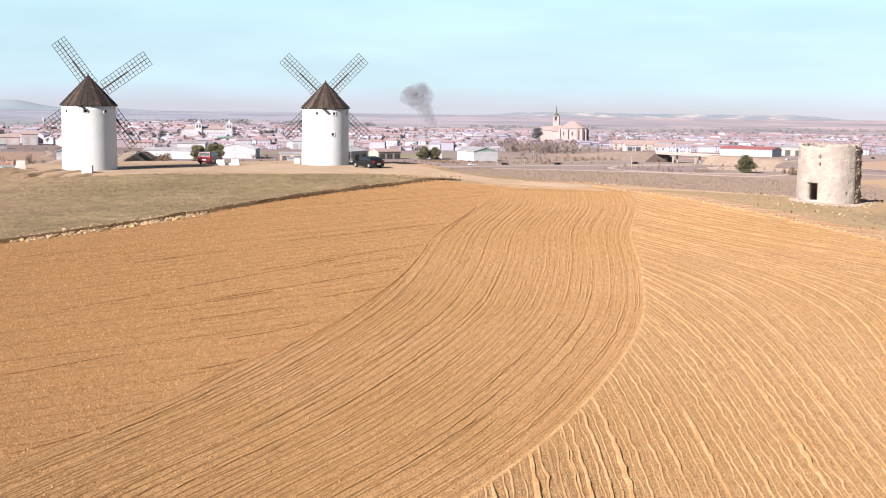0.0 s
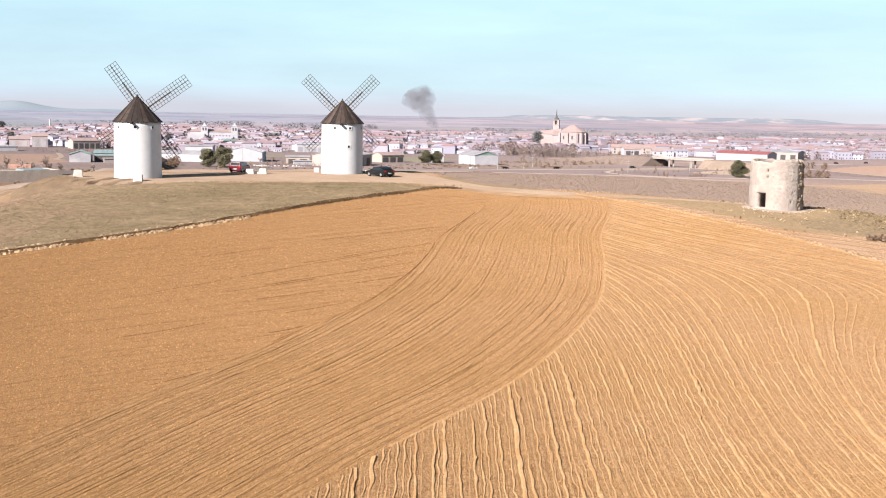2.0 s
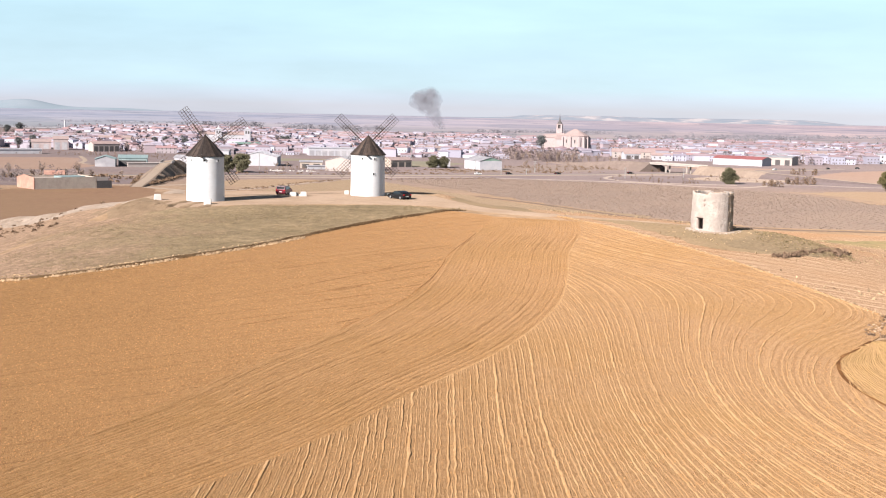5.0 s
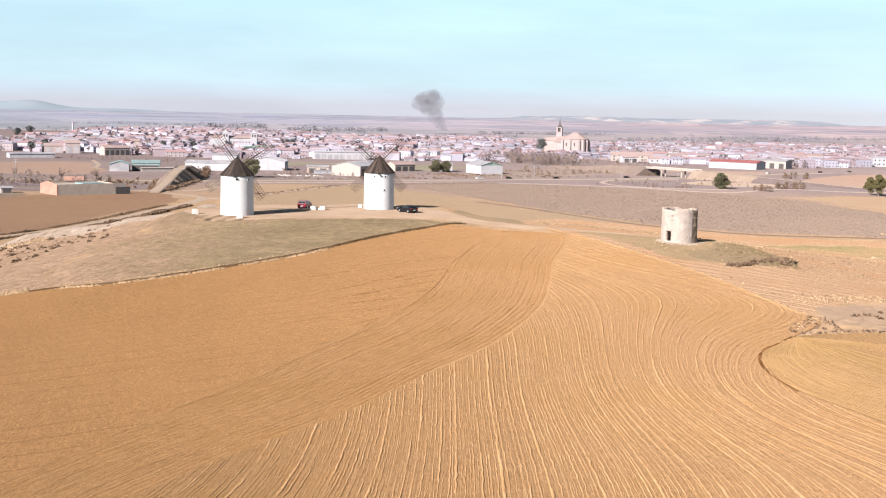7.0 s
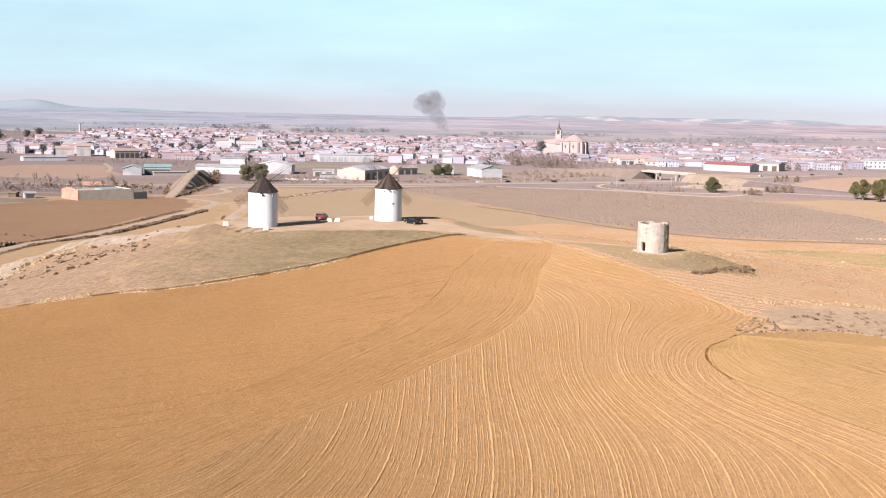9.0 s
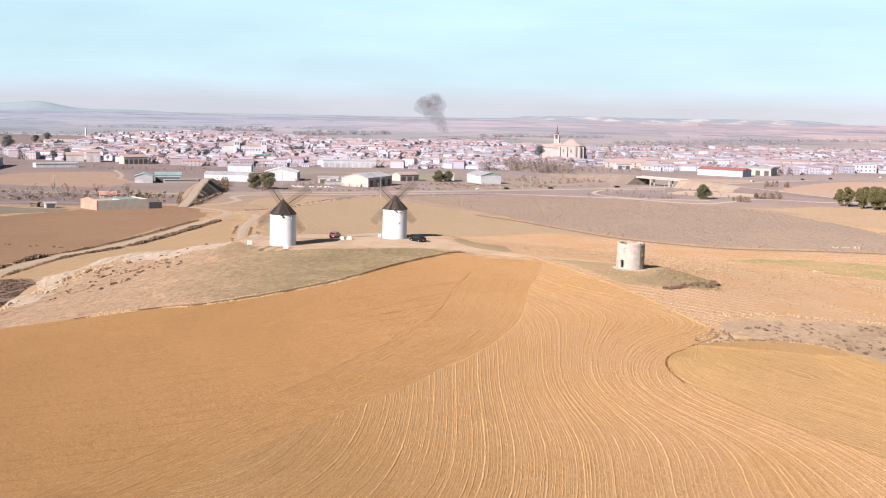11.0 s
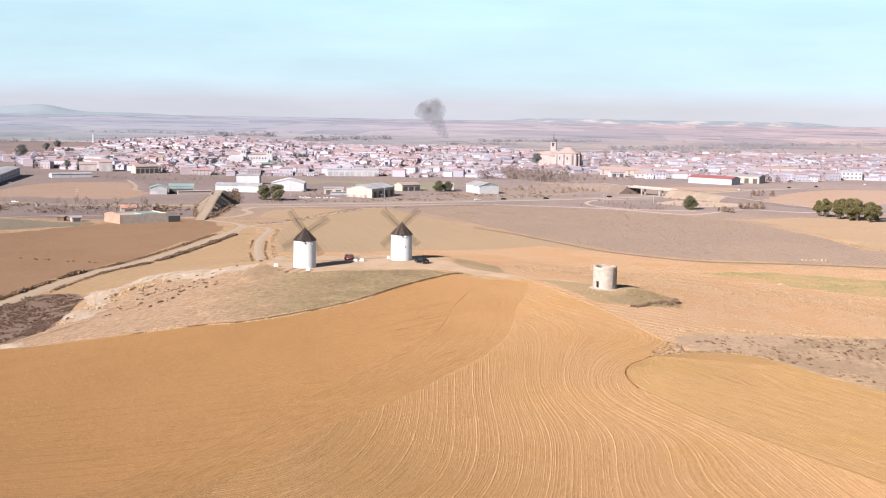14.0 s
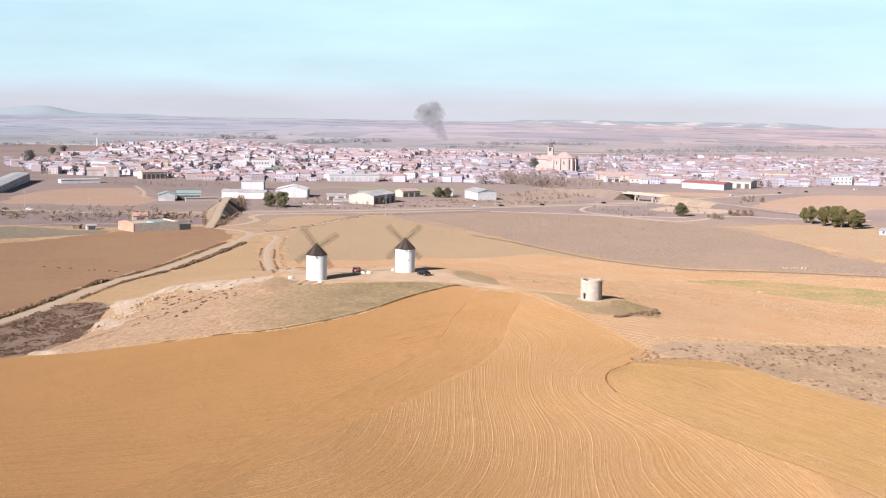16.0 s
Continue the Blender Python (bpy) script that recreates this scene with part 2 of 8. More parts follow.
M = {
    "field_a": soil("earth_left", (0.58, 0.321, 0.148), (0.40, 0.205, 0.084), (0.67, 0.39, 0.182), 0.55, 0.16, 3.1, 0.13, dark_lines=0.5, vignette=0.44),
    "field_b": soil("earth_band", (0.615, 0.35, 0.168), (0.40, 0.208, 0.084), (0.73, 0.43, 0.205), 0.42, 0.34, green=(0.52, 0.29, 0.115), vignette=0.5),
    "field_c": soil("earth_right", (0.52, 0.297, 0.147), (0.34, 0.172, 0.072), (0.72, 0.45, 0.232), 0.31, 0.4, 3.72, 0.16, light_lines=0.3, green=(0.53, 0.30, 0.12), vignette=0.58),
    "field_d": soil("earth_corner", (0.455, 0.262, 0.118), (0.32, 0.175, 0.072), (0.66, 0.415, 0.205), 0.62, 0.65, 3.2, 0.18, light_lines=0.42, green=(0.47, 0.30, 0.11), vignette=0.15),
    # flat strips: moist turned earth and furrow shade put into one dark colour
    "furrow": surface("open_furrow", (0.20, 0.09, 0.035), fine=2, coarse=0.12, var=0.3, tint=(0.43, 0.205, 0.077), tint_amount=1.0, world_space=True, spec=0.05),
    "plough_shade": surface("dark_plough_line", (0.15, 0.066, 0.026), fine=2, coarse=0.2, var=0.3, tint=(0.3, 0.14, 0.055), tint_amount=1.0, world_space=True, spec=0.05),
    "ridge_earth": surface("pale_ridge", (0.665, 0.41, 0.212), fine=7, coarse=0.6, var=0.34, tint=(0.53, 0.285, 0.12), bump_at=4, bump_dist=0.05, world_space=True, spec=0.05),
    "corner_ridge": surface("tan_ridge", (0.60, 0.37, 0.178), fine=7, coarse=0.3, var=0.3, tint=(0.50, 0.315, 0.13), world_space=True, spec=0.05),
    "groove_shade": surface("thin_furrow", (0.39, 0.2, 0.086), fine=2, coarse=0.15, var=0.3, tint=(0.56, 0.30, 0.135), tint_amount=1.0, world_space=True, spec=0.05),
    "band_ridge": surface("orange_ridge", (0.68, 0.39, 0.185), fine=7, coarse=0.4, var=0.22, tint=(0.5, 0.27, 0.115), bump_at=4, bump_dist=0.05, world_space=True, spec=0.05),
    "grass": surface("dry_grass", (0.33, 0.24, 0.15), fine=2.5, coarse=0.06, var=0.4, tint=(0.42, 0.295, 0.18), tint_amount=0.8, bump_at=2.5, bump_dist=0.12, world_space=True, spec=0.1),
    "mound": surface("tan_grass", (0.43, 0.30, 0.182), fine=2.5, coarse=0.1, var=0.35, tint=(0.35, 0.255, 0.15), bump_at=2.5, bump_dist=0.1, world_space=True, spec=0.1),
    "clay": surface("eroded_clay", (0.44, 0.305, 0.2), fine=0.5, coarse=0.05, var=0.25, tint=(0.31, 0.215, 0.135), bump_at=0.5, bump_dist=0.5, world_space=True, spec=0.1),
    "slope": slope_cover("clay_and_grass", (0.565, 0.38, 0.257), (0.46, 0.305, 0.208), (0.33, 0.245, 0.148), (0.435, 0.32, 0.196)),
    "rubble": surface("pale_rubble", (0.62, 0.50, 0.41), fine=3.5, coarse=0.5, var=0.3, tint=(0.47, 0.35, 0.255), bump_at=4, bump_dist=0.1, world_space=True, spec=0.05),
    "dull_ground": surface("dull_waste_ground", (0.375, 0.285, 0.245), fine=0.5, coarse=0.05, var=0.25, tint=(0.31, 0.24, 0.215), bump_at=0.8, bump_dist=0.2, world_space=True, spec=0.05),
    "waste": surface("bare_waste_ground", (0.45, 0.31, 0.215), fine=0.9, coarse=0.12, var=0.3, tint=(0.39, 0.275, 0.2), bump_at=1.2, bump_dist=0.15, world_space=True, spec=0.1),
    # darker brown than the soils round it
    "hollow_soil": surface("damp_hollow_soil", (0.27, 0.185, 0.145), fine=0.9, coarse=0.12, var=0.35, tint=(0.23, 0.165, 0.125), bump_at=1.2, bump_dist=0.2, world_space=True, spec=0.1),
    "marl": surface("pale_marl", (0.60, 0.475, 0.385), fine=0.8, coarse=0.3, var=0.25, tint=(0.48, 0.35, 0.255), tint_amount=0.7, bump_at=0.6, bump_dist=0.4, world_space=True, spec=0.1),
    "sand": surface("sandy_track", (0.57, 0.41, 0.295), fine=1.5, coarse=0.12, var=0.14, tint=(0.44, 0.30, 0.20), bump_at=3, bump_dist=0.03, world_space=True, spec=0.1),
    "road_dirt": surface("dirt_road", (0.50, 0.385, 0.30), fine=1.0, coarse=0.08, var=0.16, tint=(0.54, 0.42, 0.335), bump_at=2, bump_dist=0.03, world_space=True, spec=0.1),
    "gravel": surface("pale_gravel", (0.56, 0.45, 0.385), fine=1.0, coarse=0.08, var=0.14, tint=(0.50, 0.39, 0.325), world_space=True, spec=0.05),
    "stubble": surface("stubble", (0.47, 0.33, 0.222), fine=0.8, coarse=0.03, var=0.3, tint=(0.45, 0.30, 0.195), bump_at=1.2, bump_dist=0.12, world_space=True, spec=0.1),
    "stubble_rows": soil("stubble_rows", (0.50, 0.295, 0.163), (0.37, 0.205, 0.105), (0.78, 0.54, 0.34), 1.3, 0.5, 2.7, 0.4, light_lines=0.6, green=(0.53, 0.272, 0.122), vignette=0.0),
    "sown_rows": soil("sown_rows", (0.45, 0.318, 0.203), (0.39, 0.262, 0.15), (0.51, 0.365, 0.225), 3.2, 0.34, 16, 0.25, dark_lines=0.3, vignette=0.0),
    # fields of the plain, their blue raised as painted haze
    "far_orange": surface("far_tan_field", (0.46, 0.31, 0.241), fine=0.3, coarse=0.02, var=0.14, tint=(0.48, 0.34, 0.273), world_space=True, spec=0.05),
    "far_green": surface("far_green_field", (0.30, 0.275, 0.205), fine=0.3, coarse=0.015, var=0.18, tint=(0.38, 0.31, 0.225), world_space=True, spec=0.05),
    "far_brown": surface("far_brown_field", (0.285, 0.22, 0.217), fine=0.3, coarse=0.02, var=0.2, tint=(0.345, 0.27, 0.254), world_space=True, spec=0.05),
    "wet_green": surface("farmyard_grass", (0.27, 0.222, 0.175), fine=0.4, coarse=0.05, var=0.3, tint=(0.30, 0.25, 0.2), world_space=True, spec=0.05),
    "olive": surface("sown_field", (0.47, 0.315, 0.19), fine=0.4, coarse=0.02, var=0.14, tint=(0.53, 0.35, 0.21), bump_at=1.0, bump_dist=0.05, world_space=True, spec=0.1),
    "brown": surface("brown_field", (0.335, 0.198, 0.126), fine=0.4, coarse=0.018, var=0.16, tint=(0.37, 0.235, 0.142), bump_at=1.0, bump_dist=0.05, world_space=True, spec=0.1),
    "vine_soil": surface("vineyard_soil", (0.37, 0.27, 0.218), fine=0.9, coarse=0.02, var=0.4, tint=(0.42, 0.305, 0.235), bump_at=1.0, bump_dist=0.12, world_space=True, spec=0.1),
    "green": surface("green_weeds", (0.37, 0.292, 0.145), fine=0.6, coarse=0.05, var=0.4, tint=(0.52, 0.335, 0.185), tint_amount=0.85, bump_at=1.2, bump_dist=0.08, world_space=True, spec=0.1),
    "scrub_soil": surface("scrub_soil", (0.42, 0.29, 0.195), fine=0.7, coarse=0.09, var=0.4, tint=(0.33, 0.23, 0.16), tint_amount=0.75, bump_at=1.2, bump_dist=0.2, world_space=True, spec=0.1),
    "asphalt": surface("asphalt", (0.23, 0.205, 0.20), fine=2, coarse=0.1, var=0.15, tint=(0.29, 0.255, 0.245), world_space=True),
    "lime": surface("limewash", (0.69, 0.685, 0.70), fine=2.5, coarse=0.5, var=0.035, tint=(0.58, 0.565, 0.555), tint_amount=0.4, bump_at=4, bump_dist=0.02),
    "planks": surface("roof_planks", (0.055, 0.04, 0.036), rough=0.75, fine=7, coarse=1.2, var=0.4, tint=(0.10, 0.072, 0.057), bump_at=12, bump_dist=0.01, per_object=0.6),
    "timber": surface("weathered_timber", (0.055, 0.04, 0.032), rough=0.8, fine=9, coarse=1.5, var=0.35, tint=(0.09, 0.068, 0.053)),
    "dark": surface("dark_opening", (0.02, 0.018, 0.018), rough=0.9, var=0.2),
    "stone": surface("rubble_stone", (0.47, 0.365, 0.285), fine=3, coarse=0.7, var=0.25, tint=(0.40, 0.28, 0.18), tint_amount=0.5, bump_at=3.0, bump_dist=0.12),
    "plaster": surface("worn_plaster", (0.50, 0.422, 0.372), fine=3.2, coarse=0.8, var=0.24, tint=(0.40, 0.325, 0.285), tint_amount=0.8, bump_at=2.8, bump_dist=0.24),
    "concrete": surface("pale_concrete", (0.66, 0.62, 0.58), fine=4, coarse=1, var=0.08, tint=(0.55, 0.51, 0.47)),
    "shutter": surface("weathered_shutters", (0.17, 0.145, 0.145), fine=1.5, coarse=0.3, var=0.3),
    "wall_far": palette("house_walls", HAZED_WALLS),
    "roof_far": palette("house_roofs", HAZED_ROOFS),
    "wall_isl": palette("row_walls", HAZED_WALLS, island=True),
    "roof_isl": palette("row_roofs", HAZED_ROOFS, island=True),
}

# ---- terrain ----
HILL_X, HILL_Y = np.arange(-160, 161, 40.0), np.arange(-80, 281, 40.0)
HILL = np.array([
    [-0.0, 2.6, 5.7, 9.1, 12.1, 13.2, 11.0, 6.2, 0.0],
    [0.0, 2.4, 4.7, 7.9, 12.7, 14.5, 11.1, 5.9, 0.0],
    [0.0, 2.6, 4.8, 7.2, 13.3, 13.9, 10.4, 5.6, 0.0],
    [-0.0, 2.5, 6.9, 11.7, 14.7, 12.4, 11.0, 5.8, 0.0],
    [-0.0, 0.2, 8.9, 17.8, 17.2, 16.9, 10.9, 6.3, 0.0],
    [-0.1, -2.6, 12.2, 19.5, 17.4, 20.9, 10.9, 8.6, 0.0],
    [-0.3, -3.6, 12.3, 22.7, 19.4, 15.4, 11.3, 8.0, 0.0],
    [-0.2, -1.5, 8.5, 13.3, 13.0, 10.8, 7.8, 3.7, -0.0],
    [-0.0, 2.8, 7.5, 13.7, 13.5, 9.7, 3.9, -0.1, -0.0],
    [0.1, 0.2, 0.2, 1.4, 1.0, 0.3, 0.0, -0.0, -0.0]])


def bspline(t):
    t = np.abs(t)
    return np.where(t < 1, (4 - 6 * t * t + 3 * t ** 3) / 6, np.where(t < 2, (2 - t) ** 3 / 6, 0))


def height(x, y):
    """Ground height of the plain and the mill hill."""
    x, y = np.asarray(x, float), np.asarray(y, float)
    z = 24.5 - 0.0125 * np.clip(y, 150, 1000)
    bx = np.stack([bspline((x - c) / 40) for c in HILL_X], -1)
    by = np.stack([bspline((y - c) / 40) for c in HILL_Y], -1)
    z = z + np.einsum("...j,...i,ji->...", by, bx, HILL)
    # the trodden yard is level, and the ruin stands on a slight rise
    step = lambda v, a, b: np.clip((v - a) / (b - a), 0, 1) ** 2 * (3 - 2 * np.clip((v - a) / (b - a), 0, 1))
    k = step(x, -58, -50) * step(x, 8, -4) * step(y, 125, 132) * step(y - 9 * step(x, -30, -18), 170, 158)
    return z * (1 - k) + 41.72 * k + 0.3 * np.exp(-((x - 38.4) ** 2 + (y - 115) ** 2) / 60) + 0.65 * np.exp(-((x - 45.5) ** 2 / 24 + (y - 121) ** 2 / 44)) + 1.15 * np.exp(-(((x - 48) ** 2 / 40 + (y - 108) ** 2 / 70) ** 1.6)) + 1.2 * np.exp(-((x + 63) ** 2 / 60 + (y - 150) ** 2 / 90)) + 3.7 * np.exp(-((x + 93) ** 2 / 420 + (y - 176) ** 2 / 460))


def hz(x, y):
    return float(height(x, y))


def link(name, verts, faces, mat, parent=None, smooth=False):
    me = bpy.data.meshes.new(name)
    me.from_pydata([tuple(map(float, v)) for v in verts], [], [tuple(map(int, f)) for f in faces])
    for m in (mat if isinstance(mat, (list, tuple)) else [mat]):
        me.materials.append(m)
    if smooth:
        me.polygons.foreach_set("use_smooth", [True] * len(me.polygons))
    me.update()
    ob = new(name, me)
    ob.parent = parent
    return ob


def structure(ob, label, category):
    return tagged(ob, label, category, kind="structure")


def spread(a, b, fine0, fine1, step, grow=1.35, cap=260.0):
    """Grid lines from a to b, step apart within fine0..fine1 and wider outside."""
    out = list(np.arange(fine0, fine1 + 0.1, step))
    d = step
    while out[-1] < b:
        d = min(d * grow, cap)
        out.append(min(out[-1] + d, b))
    d = step
    while out[0] > a:
        d = min(d * grow, cap)
        out.insert(0, max(out[0] - d, a))
    return np.array(out)


def grid_mesh(name, xs, ys, zf, mat):
    X, Y = np.meshgrid(xs, ys)
    Z = zf(X, Y)
    nx = len(xs)
    v = np.stack([X, Y, Z], -1).reshape(-1, 3)
    j, i = np.meshgrid(np.arange(len(ys) - 1), np.arange(nx - 1), indexing="ij")
    k = (j * nx + i).ravel()
    f = np.stack([k, k + 1, k + nx + 1, k + nx], -1)
    return link(name, v, f, mat, smooth=True)


def plain_ground():
    m, nt, b = start("dry_ground", 0.95, 0, 0.05, True)
    pos = position(nt)
    sp = nt.nodes.new("ShaderNodeSeparateXYZ")
    nt.links.new(pos, sp.inputs[0])
    f, c = noise_tex(nt, pos, 0.5, 6, 0.65), noise_tex(nt, pos, 0.012, 4, 0.6)
    # the far plain is greyed as painted haze
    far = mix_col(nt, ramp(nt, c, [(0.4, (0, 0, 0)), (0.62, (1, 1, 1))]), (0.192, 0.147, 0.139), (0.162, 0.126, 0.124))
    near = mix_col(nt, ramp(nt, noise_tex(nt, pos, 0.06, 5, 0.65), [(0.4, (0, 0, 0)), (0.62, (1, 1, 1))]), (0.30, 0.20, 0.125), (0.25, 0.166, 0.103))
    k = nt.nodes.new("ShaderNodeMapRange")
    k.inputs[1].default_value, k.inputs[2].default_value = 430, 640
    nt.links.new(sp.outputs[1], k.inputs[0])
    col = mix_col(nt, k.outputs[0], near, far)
    col = mix_col(nt, 1.0, col, ramp(nt, f, [(0.3, (0.75,) * 3), (0.7, (1.25,) * 3)]), "MULTIPLY")
    nt.links.new(col, b.inputs["Base Color"])
    bump(nt, b, f, 0.8, 0.12)
    return m


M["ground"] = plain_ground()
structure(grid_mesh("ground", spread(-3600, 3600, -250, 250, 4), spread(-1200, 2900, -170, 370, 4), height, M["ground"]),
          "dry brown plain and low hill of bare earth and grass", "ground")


def smooth_line(pts, step):
    """A Catmull-Rom line through pts, sampled about every step metres."""
    p = [Vector((*q, 0)) for q in pts]
    out = []
    for i in range(len(p) - 1):
        a, b, c, d = p[max(i - 1, 0)], p[i], p[i + 1], p[min(i + 2, len(p) - 1)]
        n = max(1, int((c - b).length / step))
        for k in range(n):
            t = k / n
            out.append(0.5 * ((2 * b) + (c - a) * t + (2 * a - 5 * b + 4 * c - d) * t * t + (3 * b - a - 3 * c + d) * t ** 3))
    out.append(p[-1])
    return np.array([(q.x, q.y) for q in out])


def inside(poly, x, y):
    r = np.zeros(np.shape(x), bool)
    px, py = poly[:, 0], poly[:, 1]
    for i in range(len(poly)):
        x0, y0, x1, y1 = px[i - 1], py[i - 1], px[i], py[i]
        if y0 != y1:
            r ^= ((y0 > y) != (y1 > y)) & (x < (x1 - x0) * (y - y0) / (y1 - y0) + x0)
    return r


def line_dist(line, x, y):
    """Signed distance from a polyline (positive to its right)."""
    best, sign = np.full(np.shape(x), 1e9), np.zeros(np.shape(x))
    for a, b in zip(line[:-1], line[1:]):
        d = b - a
        n2 = float(d @ d) or 1e-9
        t = np.clip(((x - a[0]) * d[0] + (y - a[1]) * d[1]) / n2, 0, 1)
        ex, ey = x - a[0] - t * d[0], y - a[1] - t * d[1]
        q = np.hypot(ex, ey)
        near = q < best - 1e-9
        best = np.where(near, q, best)
        sign = np.where(near, np.where(d[0] * ey - d[1] * ex > 0, -1, 1), sign)
    return best * sign


def skirt(ob, ring, mat):
    """Closes the edge of a sheet down into the ground."""
    n = len(ring)
    low = ring - (0, 0, 0.4)
    edge = link("edge", np.vstack([ring, low]), [(i, (i + 1) % n, n + (i + 1) % n, n + i) for i in range(n)], mat, ob)
    edge["kind"] = "structure"


def patch(name, outline, mat, lift, step, label, category, furrow=None, rough=0.0, sunk=True):
    """A sheet of ground cover laid over the terrain within a closed outline."""
    ring = smooth_line(list(outline) + [outline[0]], step)[:-1]
    if rough:
        ring = ring + np.array([[noise.noise((x * 0.35, y * 0.35, 3.1)) * rough, noise.noise((x * 0.35, y * 0.35, 9.7)) * rough] for x, y in ring])
    lo, hi = ring.min(0), ring.max(0)
    X, Y = np.meshgrid(np.arange(lo[0], hi[0], step), np.arange(lo[1], hi[1], step))
    X, Y = X.ravel() + 0.013, Y.ravel() + 0.017
    keep = inside(ring, X, Y)
    keep[keep] &= np.abs(line_dist(np.vstack([ring, ring[:1]]), X[keep], Y[keep])) > step * 0.35
    pts = [Vector(p) for p in ring] + [Vector(p) for p in np.stack([X[keep], Y[keep]], -1)]
    n = len(ring)
    v, _, f, *_ = geometry.delaunay_2d_cdt(pts, [(i, (i + 1) % n) for i in range(n)], [], 1, 1e-4)
    v = np.array([(p.x, p.y) for p in v])
    z = height(v[:, 0], v[:, 1]) + lift
    if sunk:                                          # its rim dips into the ground
        rim = np.abs(line_dist(np.vstack([ring, ring[:1]]), v[:, 0], v[:, 1])) < 0.02
        z[rim] -= lift + 0.06
    ob = link(name, np.column_stack([v, z]), f, mat, smooth=True)
    if furrow:
        at = ob.data.attributes.new("furrow", "FLOAT", "POINT")
        at.data.foreach_set("value", np.asarray(furrow(v[:, 0], v[:, 1]), np.float32))
    if not sunk:
        skirt(ob, np.column_stack([ring, height(ring[:, 0], ring[:, 1]) + lift]), mat)
    return structure(ob, label, category)


def ribbon(name, pts, width, mat, lift, label, category, step=4.0, cross=3, zf=None):
    """A strip along a line, laid over the terrain."""
    c = smooth_line(pts, step)
    d = np.gradient(c, axis=0)
    d /= np.linalg.norm(d, axis=1)[:, None]
    nrm = np.column_stack([d[:, 1], -d[:, 0]])
    v, f = [], []
    for i in range(len(c)):
        w = width * (1 + 0.12 * noise.noise((c[i][0] * 0.1, c[i][1] * 0.1, 1.7)))
        for k in range(cross + 1):
            p = c[i] + nrm[i] * w * (k / cross - 0.5)
            z = (zf(i / (len(c) - 1)) if zf else hz(*p)) + lift
            if not zf and cross > 1 and k in (0, cross):
                z -= lift + 0.1                       # its edges run down into the ground
            v.append((p[0], p[1], z))
    for i in range(len(c) - 1):
        for k in range(cross):
            a = i * (cross + 1) + k
            f.append((a, a + 1, a + cross + 2, a + cross + 1))
    return structure(link(name, v, f, mat, smooth=True), label, category)


# ---- the ploughed field on the hill ----
LINE_AB = [(7, 127), (4.5, 112.6), (2.1, 99.2), (-0.3, 87.7), (-1.2, 79.6), (-2.3, 72.4), (-3.6, 67), (-4.9, 62.3), (-6.3, 58.6), (-8, 55.3), (-10.5, 50.6), (-15, 43), (-23, 30), (-34, 12), (-48, -8), (-66, -34), (-90, -66), (-110, -90)]
LINE_BC = [(19.5, 121), (18, 106), (14.8, 90), (13.1, 75), (10.9, 62), (7, 50), (2.8, 40.7), (-2.6, 32), (-8.1, 22.3), (-12.7, 16.4), (-18.2, 10.6), (-24, 3), (-33, -10), (-46, -30), (-62, -55), (-82, -90)]
EDGE_LEFT = [(-0.3, 130.5), (-6.9, 122.5), (-14.4, 109.5), (-24, 92), (-36, 81.6), (-47, 78.2), (-54, 79.6), (-71.6, 82.7), (-94, 91), (-113, 103), (-124, 106.5), (-150, 108), (-200, 95)]
EDGE_RIGHT = [(17, 131), (21, 121), (26, 109), (32.2, 95), (37.3, 85), (43, 71.5), (46.4, 63.4), (40, 53.5), (34.2, 45.2), (32.6, 37), (33, 30), (36.4, 21.8), (42, 8), (52, -10), (66, -34), (88, -90)]
EDGE_CORNER = [(40, 53.5), (45, 56.8), (52, 59.8), (60, 61.8), (66, 60), (75, 49), (85, 40.2), (95, 30), (118, 4), (150, -30), (190, -90)]
# metres across the rows, on a 25 m grid, for the part whose rows bend round the corner field
ROW_X, ROW_Y = np.arange(-75, 101, 25.0), np.arange(-75, 151, 25.0)
ROWS = np.array([
    [-5.5, 1.3, 9.3, 17.0, 22.3, 30.0, 43.5, 61.5],
    [-8.8, -7.1, -3.1, 10.5, 20.7, 22.8, 48.5, 74.9],
    [-13.2, -12.8, -15.0, -1.1, 25.8, 22.0, 56.8, 83.7],
    [-22.3, -20.2, -27.5, 1.6, 19.9, 25.0, 57.6, 82.6],
    [-37.0, -34.9, -27.5, 0.5, 26.3, 35.1, 51.3, 74.4],
    [-49.0, -35.1, -16.1, -2.3, 23.8, 26.9, 45.1, 68.9],
    [-54.9, -34.5, -14.1, 6.9, 17.8, 17.1, 44.8, 69.5],
    [-56.8, -33.2, -9.9, 12.4, 27.7, 41.5, 56.1, 73.8],
    [-56.4, -31.9, -8.2, 13.2, 31.7, 50.8, 66.9, 82.4],
    [-55.3, -31.0, -7.5, 15.0, 36.9, 57.9, 76.4, 92.9]])


def row_map(x, y):
    x, y = np.clip(x, -50, 74), np.clip(y, -50, 124)
    bx = np.stack([bspline((x - c) / 25) for c in ROW_X], -1)
    by = np.stack([bspline((y - c) / 25) for c in ROW_Y], -1)
    return np.einsum("...j,...i,ji->...", by, bx, ROWS)


def left_rows(x, y):
    """Metres across the rows of the part below the grass bank."""
    return 0.8 * (y + 40 * np.tanh(-x / 40) * (0.42 + 0.5 / (1 + np.exp(-(y - 60) / 7))))


def corner_rows(x, y):
    """Rows of the corner field fan out between its two long edges."""
    a, b = np.abs(line_dist(ER[ER[:, 1] < 54], x, y)), np.abs(line_dist(EC, x, y))
    return 46 * a / (a + b + 0.5)


